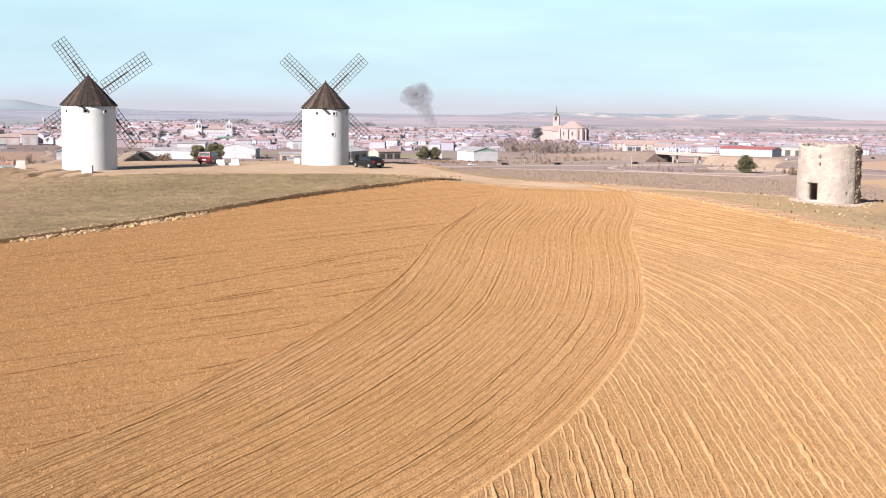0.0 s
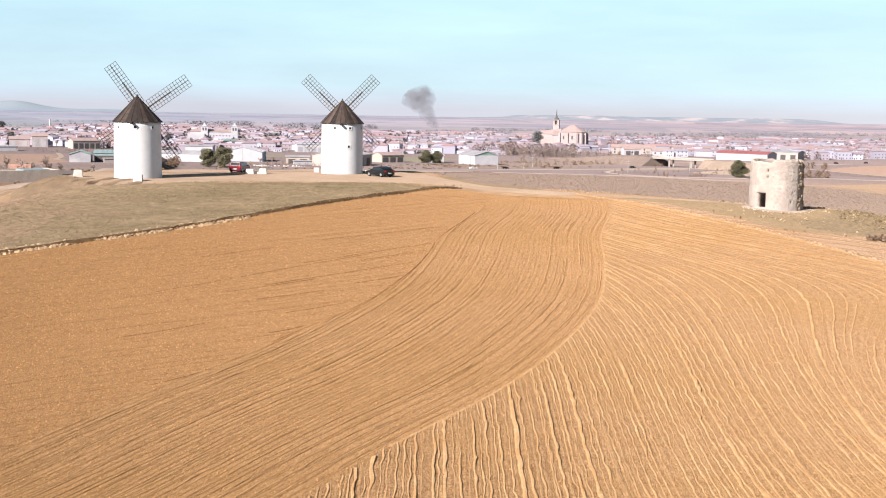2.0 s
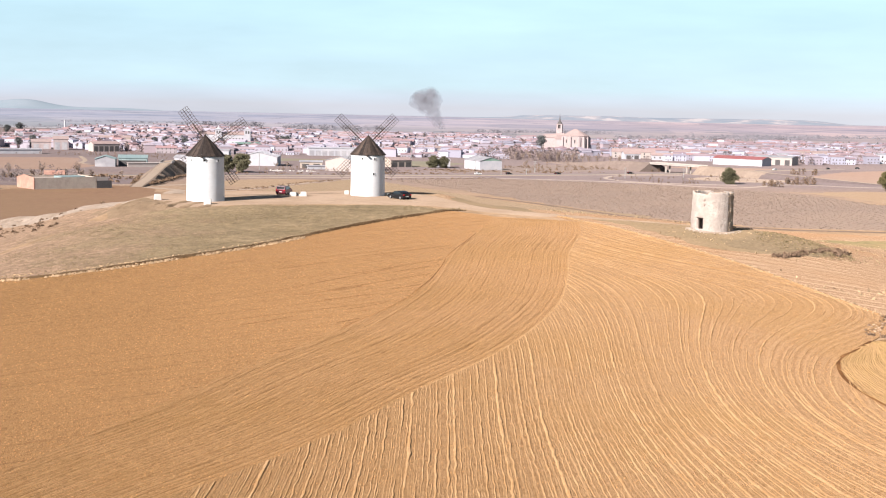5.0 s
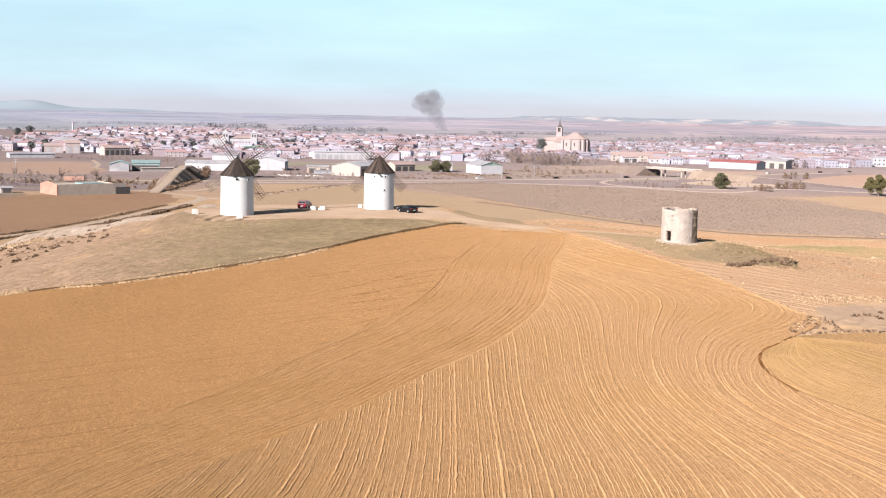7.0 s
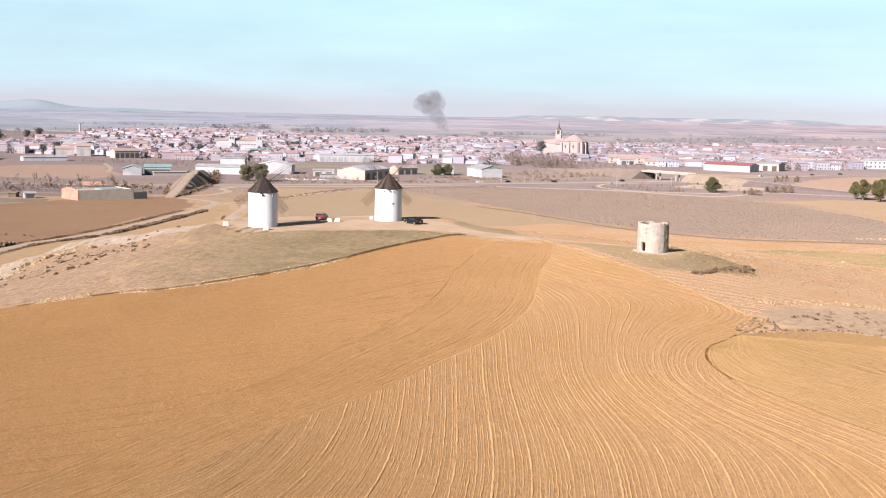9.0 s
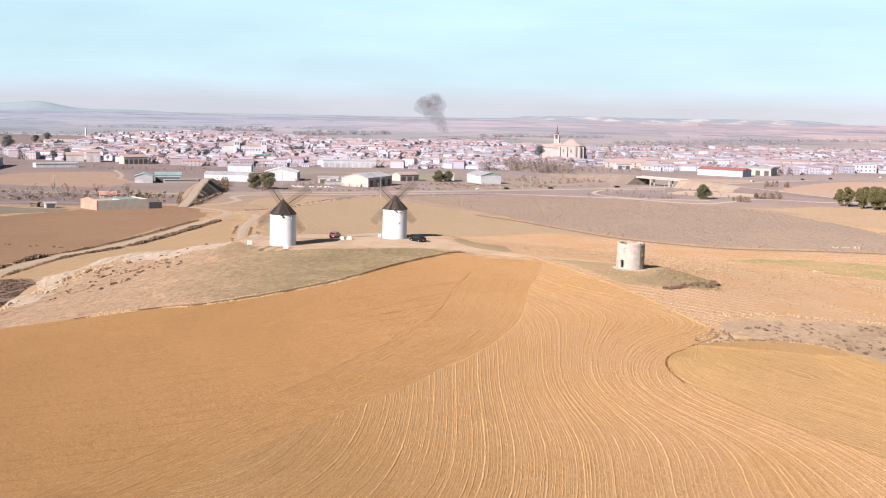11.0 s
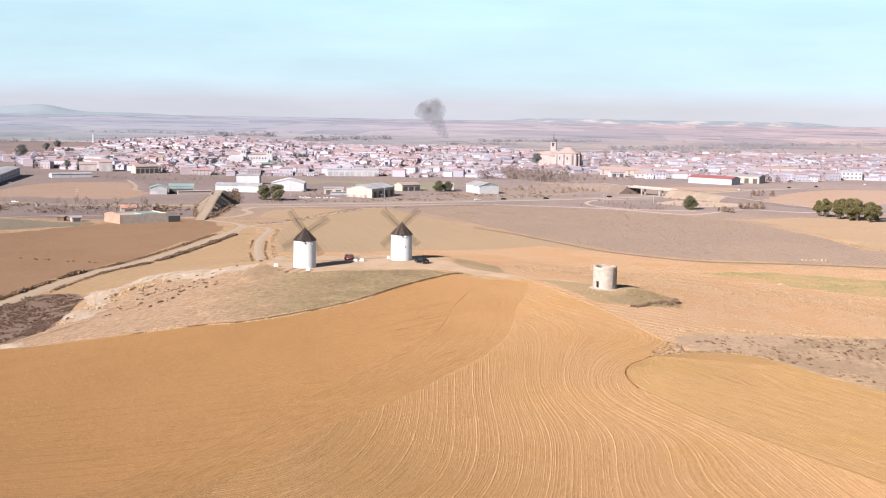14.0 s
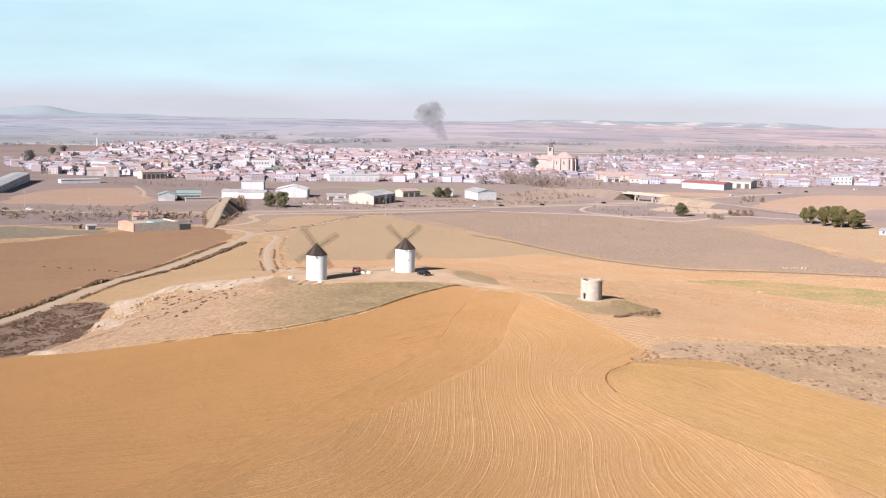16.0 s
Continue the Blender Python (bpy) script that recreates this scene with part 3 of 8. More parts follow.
AB, BC = smooth_line(LINE_AB, 2.0), smooth_line(LINE_BC, 2.0)
ER, EC = smooth_line(EDGE_RIGHT, 2.0), smooth_line(EDGE_CORNER, 2.0)
patch("ploughed_field", EDGE_LEFT + [(-200, -90)] + LINE_AB[::-1], M["field_a"], 0.06, 2.2,
      "orange ploughed earth with faint dark furrow lines", "field", sunk=False,
      furrow=left_rows)
patch("ploughed_field", LINE_AB + LINE_BC[::-1] , M["field_b"], 0.07, 2.2,
      "curved band of orange earth with fine parallel furrows", "field", sunk=False, furrow=lambda x, y: line_dist(BC, x, y))
patch("ploughed_field", LINE_BC + EDGE_RIGHT[::-1], M["field_c"], 0.08, 2.2,
      "orange ploughed earth with pale ridges bending along its edge", "field", sunk=False, furrow=row_map)
# no earth is cut here: furrow shade lies on the field as dark ribbons
ribbon("furrow_line", [(3.4, 106), (2.1, 99.2), (-0.3, 87.7), (-1.2, 79.6), (-2.3, 72.4), (-3.6, 67), (-4.9, 62.3), (-6.3, 58.6), (-8, 55.3), (-10.5, 50.6)], 0.13, M["furrow"], 0.075, "flat dark strip for furrow shade between two ploughed strips", "furrow", 0.8, 1)
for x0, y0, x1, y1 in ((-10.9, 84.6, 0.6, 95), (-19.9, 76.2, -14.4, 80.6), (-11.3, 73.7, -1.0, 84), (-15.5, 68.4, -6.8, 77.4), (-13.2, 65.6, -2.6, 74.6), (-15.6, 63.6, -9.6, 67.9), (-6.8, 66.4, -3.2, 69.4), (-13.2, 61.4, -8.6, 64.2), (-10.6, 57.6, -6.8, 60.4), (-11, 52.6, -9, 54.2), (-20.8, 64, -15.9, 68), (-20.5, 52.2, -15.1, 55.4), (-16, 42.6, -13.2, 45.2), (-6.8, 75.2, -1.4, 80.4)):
    ribbon("furrow_line", [(x0, y0), ((x0 + x1) / 2, (y0 + y1) / 2 - 0.15), (x1, y1)], 0.12, M["plough_shade"], 0.07, "short flat dark strip for the shade of a plough furrow", "furrow", 0.8, 1)


def isolines(func, levels, xs, ys, keep):
    """Lines on which func equals each level: for every level, a list of unbroken runs of points."""
    X, Y = np.meshgrid(xs, ys)
    U = func(X, Y)
    out = []
    for lev in levels:
        cross = (U[:, :-1] < lev) & (U[:, 1:] >= lev)
        has, k = cross.any(1), cross.argmax(1)
        rows = np.arange(len(ys))
        u0, u1 = U[rows, k], U[rows, np.minimum(k + 1, len(xs) - 1)]
        x = xs[k] + (xs[1] - xs[0]) * (lev - u0) / np.where(u1 - u0 > 1e-6, u1 - u0, 1)
        ok = has & keep(x, ys)
        run = []
        for i in range(len(ys)):
            if ok[i] and (not run or abs(x[i] - run[-1][0]) < 4.5):
                run.append((x[i], ys[i]))
            else:
                if len(run) > 4:
                    out.append((lev, np.array(run)))
                run = [(x[i], ys[i])] if ok[i] else []
        if len(run) > 4:
            out.append((lev, np.array(run)))
    return out


def earth_ridges(name, runs, width, tall, mat, label, lift, seed, share=1.0):
    """Low crumbly ridges (or, with tall 0, flat dark strips for groove shade) left by the plough, past counting, along
    the given lines.
    """
    g = np.random.default_rng(seed)
    v, f = [], []
    k0 = 0
    for lev, c in runs:
        d = np.gradient(c, axis=0)
        d /= np.maximum(np.linalg.norm(d, axis=1)[:, None], 1e-6)
        n = np.column_stack([d[:, 1], -d[:, 0]])
        wob = np.array([noise.noise((x * 0.8, y * 0.8, lev * 3.7 + seed)) for x, y in c])
        amp = np.array([noise.noise((x * 0.16, y * 0.16, lev * 1.3 + seed + 40)) for x, y in c])
        rnd = 0.75 + 0.45 * noise.noise((lev * 7.3, seed, 0.5)) - (1 - share)
        size = np.clip(rnd + 1.1 * amp + 0.6 * wob + g.normal(0, 0.16, len(c)), 0.03, 1.35)
        mid = c + n * (0.1 * wob + g.normal(0, 0.012, len(c)))[:, None]
        z = height(mid[:, 0], mid[:, 1]) + lift
        w = width * (0.5 + 0.5 * size) * g.uniform(0.8, 1.2, len(c))
        if tall == 0:
            w = w * np.clip(3 * size - 0.6, 0.02, 1)
        ring = []
        for off, h in ((-0.5, -0.06), (-0.12, 0.8), (0.2, 1.0), (0.5, -0.06)):
            q = mid + n * (w * off)[:, None]
            up = np.full(len(c), h) if h < 0 else tall * size * h * g.uniform(0.7, 1.2, len(c)) + 0.004
            ring.append(np.column_stack([q, z + up]))
        v.append(np.stack(ring, 1).reshape(-1, 3))
        i = np.arange(len(c) - 1)[:, None] * 4 + k0
        for j in range(3):
            f.append(np.hstack([i + j, i + j + 1, i + j + 5, i + j + 4]))
        k0 += len(c) * 4
    return tagged(link(name, np.vstack(v).tolist(), np.vstack(f).tolist(), mat, smooth=False), label, "ridges", kind="stuff")


def uneven(lo, hi, gap, seed):
    """Levels about one gap apart, as unevenly as a plough draws them."""
    v = np.arange(lo, hi, gap)
    return v + np.random.default_rng(seed).normal(0, 0.2 * gap, len(v))


RIGHT_PART = np.vstack([smooth_line(LINE_BC, 2.0), smooth_line(EDGE_RIGHT, 2.0)[::-1]])
BAND_PART = np.vstack([smooth_line(LINE_AB, 2.0), smooth_line(LINE_BC, 2.0)[::-1]])
c_runs = isolines(row_map, uneven(-34.1, 40, 0.31, 1), np.arange(-75, 60, 0.6), np.arange(-62, 125, 0.45), lambda x, y: inside(RIGHT_PART, x, y))
for pick, width, tall, label, seed in (
        (lambda k: k % 2 == 1, 0.14, 0.03, "thin low ridges between the furrows", 1),
        (lambda k: k % 2 == 0 and k % 10, 0.2, 0.045, "pale ridges between the furrows", 4),
        (lambda k: k % 10 == 0, 0.33, 0.06, "broad pale ridges between plough passes", 2)):
    earth_ridges("furrow_ridges", [q for q in c_runs if pick(round(q[0] / 0.31))], width, tall, M["ridge_earth"], label, 0.08, seed)
b_runs = isolines(lambda x, y: -line_dist(BC, x, y), uneven(-26, -0.3, 0.45, 2), np.arange(-75, 30, 0.6), np.arange(-62, 125, 0.75), lambda x, y: inside(BAND_PART, x, y))
earth_ridges("furrow_ridges", b_runs, 0.16, 0.026, M["band_ridge"], "fine orange ridges along the curved band", 0.07, 3)
# flat strips that carry the shade of thin furrows in their colour
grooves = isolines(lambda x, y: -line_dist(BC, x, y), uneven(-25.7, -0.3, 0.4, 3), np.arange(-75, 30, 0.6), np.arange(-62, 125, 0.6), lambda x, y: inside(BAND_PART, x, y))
earth_ridges("furrow_grooves", grooves, 0.07, 0, M["groove_shade"], "thin broken dark strips for furrow shade along the curved band", 0.082, 6, 0.46)
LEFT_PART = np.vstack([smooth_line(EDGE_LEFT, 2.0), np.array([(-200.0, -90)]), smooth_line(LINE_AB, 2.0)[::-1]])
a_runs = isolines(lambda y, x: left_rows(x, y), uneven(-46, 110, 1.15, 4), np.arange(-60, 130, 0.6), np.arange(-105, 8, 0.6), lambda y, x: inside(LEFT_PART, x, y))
earth_ridges("furrow_grooves", [(lev, c[:, ::-1]) for lev, c in a_runs], 0.12, 0, M["groove_shade"], "thin broken dark strips for furrow shade in the orange earth", 0.072, 7, 0.62)
ribbon("furrow_line", [(18, 106), (14.8, 90), (13.1, 75), (10.9, 62), (7, 50), (2.8, 40.7), (-2.6, 32)], 0.16, M["ridge_earth"], 0.085, "pale ridge of earth between two ploughed strips", "furrow", 0.8, 1)
patch("ploughed_field", EDGE_CORNER + EDGE_RIGHT[:6:-1], M["field_d"], 0.09, 2.2,
      "tan ploughed corner field with a greenish cast", "field", sunk=False, furrow=corner_rows)
CORNER_PART = np.vstack([smooth_line(EDGE_CORNER, 2.0), smooth_line(EDGE_RIGHT[7:], 2.0)[::-1]])
d_runs = isolines(corner_rows, np.arange(0.9, 45, 0.62), np.arange(25, 200, 0.8), np.arange(-62, 62, 0.6), lambda x, y: inside(CORNER_PART, x, y))
for pick, width, tall, label, seed in ((lambda k: k % 4, 0.2, 0.03, "thin low ridges in the corner field", 8), (lambda k: k % 4 == 0, 0.34, 0.05, "pale ridges between plough passes of the corner field", 9)):
    earth_ridges("furrow_ridges", [q for q in d_runs if pick(round((q[0] - 0.9) / 0.62))], width, tall, M["corner_ridge"], label, 0.09, seed)
ribbon("furrow_line", [(40, 53.5), (37, 49.4), (34.2, 45.2), (32.6, 39), (32.7, 33), (33.4, 28.5)], 0.36, M["plough_shade"], 0.1, "flat dark strip for furrow shade round the corner field", "furrow", 0.8, 1)

# ---- hill covers ----
patch("grass_verge", [(-0.3, 131), (-6.9, 122.8), (-14.4, 109.8), (-24, 92.3), (-36, 81.8), (-47, 78.4), (-56, 79.8), (-62, 96), (-60, 112), (-55, 126), (-43, 129), (-33, 131.5), (-20, 135), (-7, 137)],
      M["slope"], 0.11, 2.5, "grey-green dry grass on the bank below the mills", "grass", rough=1.2)
patch("clay_slope", [(-118, 106), (-94, 91.5), (-72, 83), (-56, 80), (-62, 96), (-60, 112), (-55, 126), (-52, 143), (-58, 153), (-72, 158), (-88, 160), (-98, 150), (-107, 125)],
      M["slope"], 0.10, 2.5, "eroded tan clay slope with bare gullies", "slope", rough=2.0)
patch("mill_yard", [(-53, 146), (-50, 134), (-42.9, 128.3), (-33.3, 131.1), (-20.4, 135.4), (-7, 137.2), (4.7, 133.5), (12, 130), (20, 130), (24, 133), (13, 139), (2, 150), (-6, 165), (-20, 172), (-34, 166), (-46, 156)],
      M["sand"], 0.13, 2.5, "trodden pale sandy yard around the windmills", "yard", rough=1.0)
patch("ruin_mound", [(20.5, 128), (26, 116), (31, 103), (34.5, 98), (39, 96), (45, 97), (52, 100), (58, 107), (57, 115), (49, 121), (38, 126)], M["mound"], 0.12, 2.5,
      "low grassy mound under the ruined tower", "mound", rough=1.0)
patch("rubble_ring", [(38.4 + (4.3 + 0.5 * math.sin(3 * a)) * math.cos(a), 115 + (4.2 + 0.5 * math.cos(2 * a)) * math.sin(a)) for a in (i * math.pi / 8 for i in range(16))], M["rubble"], 0.17, 0.8, "ring of pale rubble round the foot of the ruin", "rubble", rough=0.6)
patch("scrubby_hump", [(37, 100), (42, 97), (47, 97.5), (51, 100.5), (55, 105), (57.5, 110), (56, 116), (50, 119), (44.5, 117), (41, 110), (37, 107)], M["grass"], 0.2, 1.5, "dark scrubby hump beside the ruin", "mound", rough=1.5)
patch("stubble_field", [(14, 140), (14, 130), (18, 120), (23, 108), (29, 94), (34, 84), (40, 70.5), (45.5, 63), (52, 74), (63, 82), (89, 96), (121, 114), (180, 150), (240, 200), (240, 300), (151, 311), (104, 327), (70, 361), (56, 372), (43, 382), (14, 362), (-26, 352), (-66, 340), (-80, 330), (-74, 296), (-58, 215), (-48, 172), (-20, 170), (2, 158)],
      M["stubble_rows"], 0.045, 4, "golden stubble field falling away behind the hill", "field", rough=1.5, furrow=lambda x, y: 0.3 * x + 0.95 * y)
patch("grass_verge", [(0, 205), (6, 215), (11, 185), (15, 143), (13, 135.5), (6.6, 144), (0.6, 152)], M["grass"], 0.15, 2.5, "dark olive rough grass on the edge of the yard", "grass", rough=1.5)
patch("green_strip", [(96, 288), (110, 269), (131, 241), (160, 221), (200, 203), (232, 215), (215, 248), (178, 272), (150, 288), (122, 296)], M["green"], 0.12, 6, "greenish strip of weeds in the stubble", "field", rough=4)
patch("scrub_ground", [(47, 72), (48, 63), (52, 60.3), (60, 62.3), (66, 60.6), (75, 49.6), (85, 41), (95, 31), (130, 0), (200, 60), (200, 150), (121, 113), (89, 95.5), (63, 82)], M["scrub_soil"], 0.08, 4,
      "grey-brown waste ground with scattered scrub", "ground", rough=1.5)
patch("sown_field", [(-75, 328), (-92, 420), (-87, 490), (-60, 588), (-42, 602), (-6, 521), (32, 434), (80, 375), (56, 366), (43, 376), (14, 356), (-13, 355), (-26, 346), (-41, 336), (-62, 334)], M["sown_rows"], 0.06, 6,
      "smooth olive-tan sown field behind the windmills", "field", furrow=lambda x, y: x + 0.22 * y + 6 * np.sin(y * 0.012))
patch("vineyard", [(-36, 604), (26, 645), (106, 622), (153, 579), (183, 545), (203, 432), (216, 371), (320, 290), (330, 250), (250, 285), (195, 315), (156, 325), (106, 333), (71, 366), (33, 440), (-5, 537)], M["vine_soil"], 0.06, 10,
      "grey-brown bare winter vineyard", "vineyard", rough=2)
patch("tan_field", [(143, 572), (188, 566), (234, 590), (300, 540), (400, 420), (330, 330), (220, 378), (205, 438), (186, 545)], M["stubble"], 0.06, 10, "pale tan field beyond the vineyard", "field", rough=2)
patch("brown_field", [(-330, 300), (-230, 389), (-192, 457), (-146, 498), (-117, 440), (-118, 412), (-125, 340), (-132, 270), (-143, 214), (-152, 170), (-190, 120), (-330, 120)], M["brown"], 0.06, 8, "smooth reddish-brown field beside the dirt road", "field")
patch("orange_field", [(-118, 520), (-88, 500), (-66, 585), (-100, 590), (-118, 560)], M["stubble"], 0.06, 8, "small pale orange field", "field")
patch("brown_field", [(-112, 440), (-108, 410), (-114, 340), (-121, 275), (-130, 222), (-112, 205), (-92, 240), (-86, 320), (-97, 385), (-100, 440)], M["olive"], 0.06, 6, "tan field between the dirt road and the track", "field")
patch("sown_field", [(-140, 198), (-131, 222), (-113, 206), (-92, 240), (-76, 300), (-57, 196), (-52, 160), (-60, 150), (-74, 157), (-88, 160), (-100, 164), (-113, 186), (-127, 203)], M["olive"], 0.08, 4, "tan field reaching up to the crest", "field", rough=1.5)
patch("sandy_strip", [(47.5, 73), (47, 66), (48.5, 61.5), (52, 62), (59, 64), (66, 63), (72, 72), (80, 84), (92, 97), (76, 89), (62, 82)], M["waste"], 0.13, 3, "bare pale sandy strip beside the stubble", "ground", rough=2.0)
ribbon("field_margin", [(14, 470), (33, 439), (52, 399), (71, 363), (104, 331), (130, 326), (156, 323), (205, 311)], 5.0, M["hollow_soil"], 0.2, "dark rough margin between vineyard and stubble", "margin", 4)
# the plain before the town
patch("tan_field", [(-346, 700), (-352, 789), (-324, 838), (-282, 850), (-250, 765), (-222, 700), (-228, 645), (-262, 634), (-301, 645), (-330, 640)], M["far_orange"], 0.06, 12, "flat tan field beside the highway", "field", rough=3)
patch("waste_ground", [(-408, 930), (-369, 912), (-282, 862), (-248, 775), (-200, 800), (-170, 870), (-160, 960), (-210, 1010), (-320, 1010)], M["far_brown"], 0.05, 12, "brown waste ground at the town edge", "ground", rough=4)
patch("green_field", [(-157, 935), (-132, 965), (-55, 1000), (-20, 1000), (3, 930), (18, 880), (-17, 800), (-47, 822), (-80, 867), (-104, 904), (-130, 855)], M["far_green"], 0.07, 12, "pale green field below the town", "field", rough=3)
patch("tan_field", [(55, 889), (110, 925), (150, 860), (118, 800), (70, 745), (40, 720), (8, 720), (-20, 745), (10, 800), (38, 830)], M["dull_ground"], 0.05, 12, "dull brown waste ground round the warehouse", "ground", rough=3)
patch("farmyard", [(-300, 470), (-254, 478), (-214, 463), (-196, 466), (-192, 452), (-200, 436), (-222, 416), (-245, 405), (-320, 420)], M["wet_green"], 0.09, 6, "dark green rough grass beside the farm", "grass", rough=3)
patch("tan_field", [(167, 990), (244, 1045), (262, 966), (275, 909), (232, 866), (188, 890), (162, 940)], M["far_orange"], 0.06, 12, "bare tan plot beside the factory", "field", rough=3)
patch("tan_field", [(242, 756), (304, 872), (357, 927), (440, 975), (520, 1010), (480, 860), (396, 780), (318, 705), (285, 660), (262, 690)], M["far_orange"], 0.06, 12, "wide tan field beside the highway", "field", rough=3)
patch("waste_ground", [(84, 634), (112, 648), (160, 622), (205, 655), (165, 735), (130, 735), (100, 700), (86, 670)], M["far_brown"], 0.05, 10, "brown rough ground inside the looping road", "ground", rough=3)
patch("waste_ground", [(-330, 590), (-200, 590), (-160, 560), (-150, 510), (-190, 480), (-262, 482), (-340, 500)], M["far_brown"], 0.05, 10, "brown rough ground between farm and highway", "ground", rough=3)
patch("hollow", [(-150, 150), (-139, 200), (-126, 204), (-114, 184), (-110, 156), (-106, 122), (-116, 106), (-135, 108), (-155, 120)], M["hollow_soil"], 0.09, 4, "dark scrubby hollow at the foot of the hill", "ground", rough=2)


def scarp(line, tall, width, label, mat):
    """A broken bank of bare marl whose steep face looks to the right of its line."""
    c = smooth_line(line, 1.2)
    d = np.gradient(c, axis=0)
    d /= np.linalg.norm(d, axis=1)[:, None]
    n = np.column_stack([d[:, 1], -d[:, 0]])
    v, f = [], []
    prof = ((1.0, 0.0), (0.7, 0.25), (0.42, 0.45), (0.2, 0.85), (0.0, 1.0), (-0.4, 0.85), (-0.9, 0.35), (-1.4, 0.0))
    for i in range(len(c)):
        t = i / (len(c) - 1)
        k = min(1, 6 * t, 6 * (1 - t)) * (0.75 + 0.6 * noise.noise((c[i][0] * 0.14, c[i][1] * 0.14, 5)))
        for j, (o, h) in enumerate(prof):
            p = c[i] + n[i] * (o + 0.35 * noise.noise((c[i][0] * 0.3, c[i][1] * 0.3, j * 0.7))) * width
            z = hz(*p) + 0.02 + tall * k * h + (0.3 * noise.noise((p[0] * 0.5, p[1] * 0.5, 8)) if 0 < j < 7 else -0.1)
            v.append((p[0], p[1], z))
    m = len(prof)
    for i in range(len(c) - 1):
        for j in range(m - 1):
            a = i * m + j
            f.append((a, a + 1, a + m + 1, a + m))
    return structure(link("marl_scar", v, f, mat), label, "scar")


for outline, mat, label in (
        ([(-88, 170), (-80, 178), (-70, 172), (-60, 160), (-53, 147), (-60, 143), (-69, 143.5), (-76, 151), (-84, 161)], "marl", "bare pale marl exposed along the crest"),
        ([(-116, 194), (-110, 192), (-103, 168), (-97, 150), (-103, 150), (-113, 178)], "marl", "bare pale marl above the hollow"),
        ([(-110, 150), (-103, 146), (-95, 130), (-101, 127), (-108, 139)], "marl", "bare pale marl tongue on the slope"),
        ([(-101, 171), (-93, 177), (-86, 170), (-90, 164), (-97, 166)], "marl", "small bare marl scar on the crest"),
        ([(-61, 140), (-55, 145), (-48, 136), (-44, 129), (-50, 125), (-57, 130)], "clay", "bare eroded clay below the yard")):
    patch("marl_scar", outline, M[mat], 0.17, 1.5, label, "scar", rough=2.6)
scarp([(-101, 177), (-94, 173), (-86, 170), (-79, 163), (-71, 157), (-62, 150)], 1.0, 5.5, "bare whitish marl scar along the crest", M["marl"])
scarp([(-116, 189), (-111, 181), (-105, 170), (-99, 166)], 1.1, 3.8, "bare whitish marl scar on the slope", M["marl"])
scarp([(-109, 152), (-106, 143), (-101, 137), (-96, 133)], 0.9, 3.4, "bare whitish marl scar above the hollow", M["marl"])
scarp([(-117, 110), (-111, 104.5), (-103, 99)], 0.9, 1.6, "pale crumbling marl edge above the hollow", M["marl"])
# gullies are flat dark ribbons, not cut into the slope
for line in ([(-104, 117), (-99, 118.5), (-94, 119)], [(-86, 121), (-82, 123), (-77, 125.5)], [(-110, 112), (-104, 113.5), (-97, 119.5)], [(-83, 134), (-78, 136), (-73, 140)], [(-98, 128), (-92, 131), (-86, 131.5)]):
    ribbon("gully", line, 0.5, M["furrow"], 0.14, "narrow dark gully in the clay slope", "gully", 0.8, 1)
for k in range(8):
    x0 = -57 + 2.7 * k
    scarp([(x0 + 1.2, 136.5 - 0.25 * k), (x0 - 0.4, 133 - 0.3 * k), (x0 - 2.2, 129.5 - 0.3 * k)], 0.24 + 0.08 * (k % 3), 0.8, "small eroded gully rib below the yard", M["clay"])

# ---- roads and tracks ----
ribbon("dirt_road", [(-190, 60), (-158, 120), (-146.5, 166), (-138, 215), (-128, 272), (-119.6, 344), (-113.4, 414), (-113, 455), (-122, 474), (-143, 490)], 6.4, M["road_dirt"], 0.16, "pale dirt road running past the hill", "road", 5)
ribbon("dirt_road", [(-111, 452), (-104, 470), (-92, 490), (-60, 590), (-40, 606)], 5.0, M["road_dirt"], 0.15, "narrow pale farm track", "road", 5)
ribbon("dirt_road", [(-111, 455), (-103, 452), (-96, 441), (-92.4, 385), (-84, 327), (-70, 262), (-60, 210), (-52, 165), (-48, 150)], 4.4, M["road_dirt"], 0.17, "pale track climbing to the windmills", "road", 5)
ribbon("dirt_road", [(-147, 500), (-130, 512), (-124, 545), (-132, 570), (-128, 590)], 6.0, M["road_dirt"], 0.15, "looping pale farm track", "road", 5)
ribbon("sandy_track", [(-2, 142), (10, 135), (21, 130), (30, 126), (40, 122)], 4.5, M["sand"], 0.18, "sandy track leading to the ruin", "road", 2)
HIGHWAY = [(-700, 600), (-450, 590), (-306, 590), (-226, 584), (-141, 612), (-7, 673), (46, 703), (112, 743), (175, 792), (232, 857), (293, 913), (481, 1062), (800, 1290)]
ribbon("verge", HIGHWAY, 21.0, M["road_dirt"], 0.2, "pale gravel verge beside the highway", "verge", 10)
ribbon("highway", HIGHWAY, 9.5, M["asphalt"], 0.32, "grey two-lane highway across the plain", "road", 10)
ribbon("service_road", [(-137, 588), (-39, 629), (5, 652), (43, 650), (111, 631), (156, 594), (205, 646), (240, 630), (275, 634), (300, 628)], 5.0, M["gravel"], 0.2, "pale gravel service road beside the highway", "road", 8)


ribbon("service_road", [(168, 626), (140, 628), (118, 634), (103, 656), (100, 686), (112, 720), (138, 737), (160, 748)], 4.0, M["gravel"], 0.24, "pale looping slip road below the bridge", "road", 5)
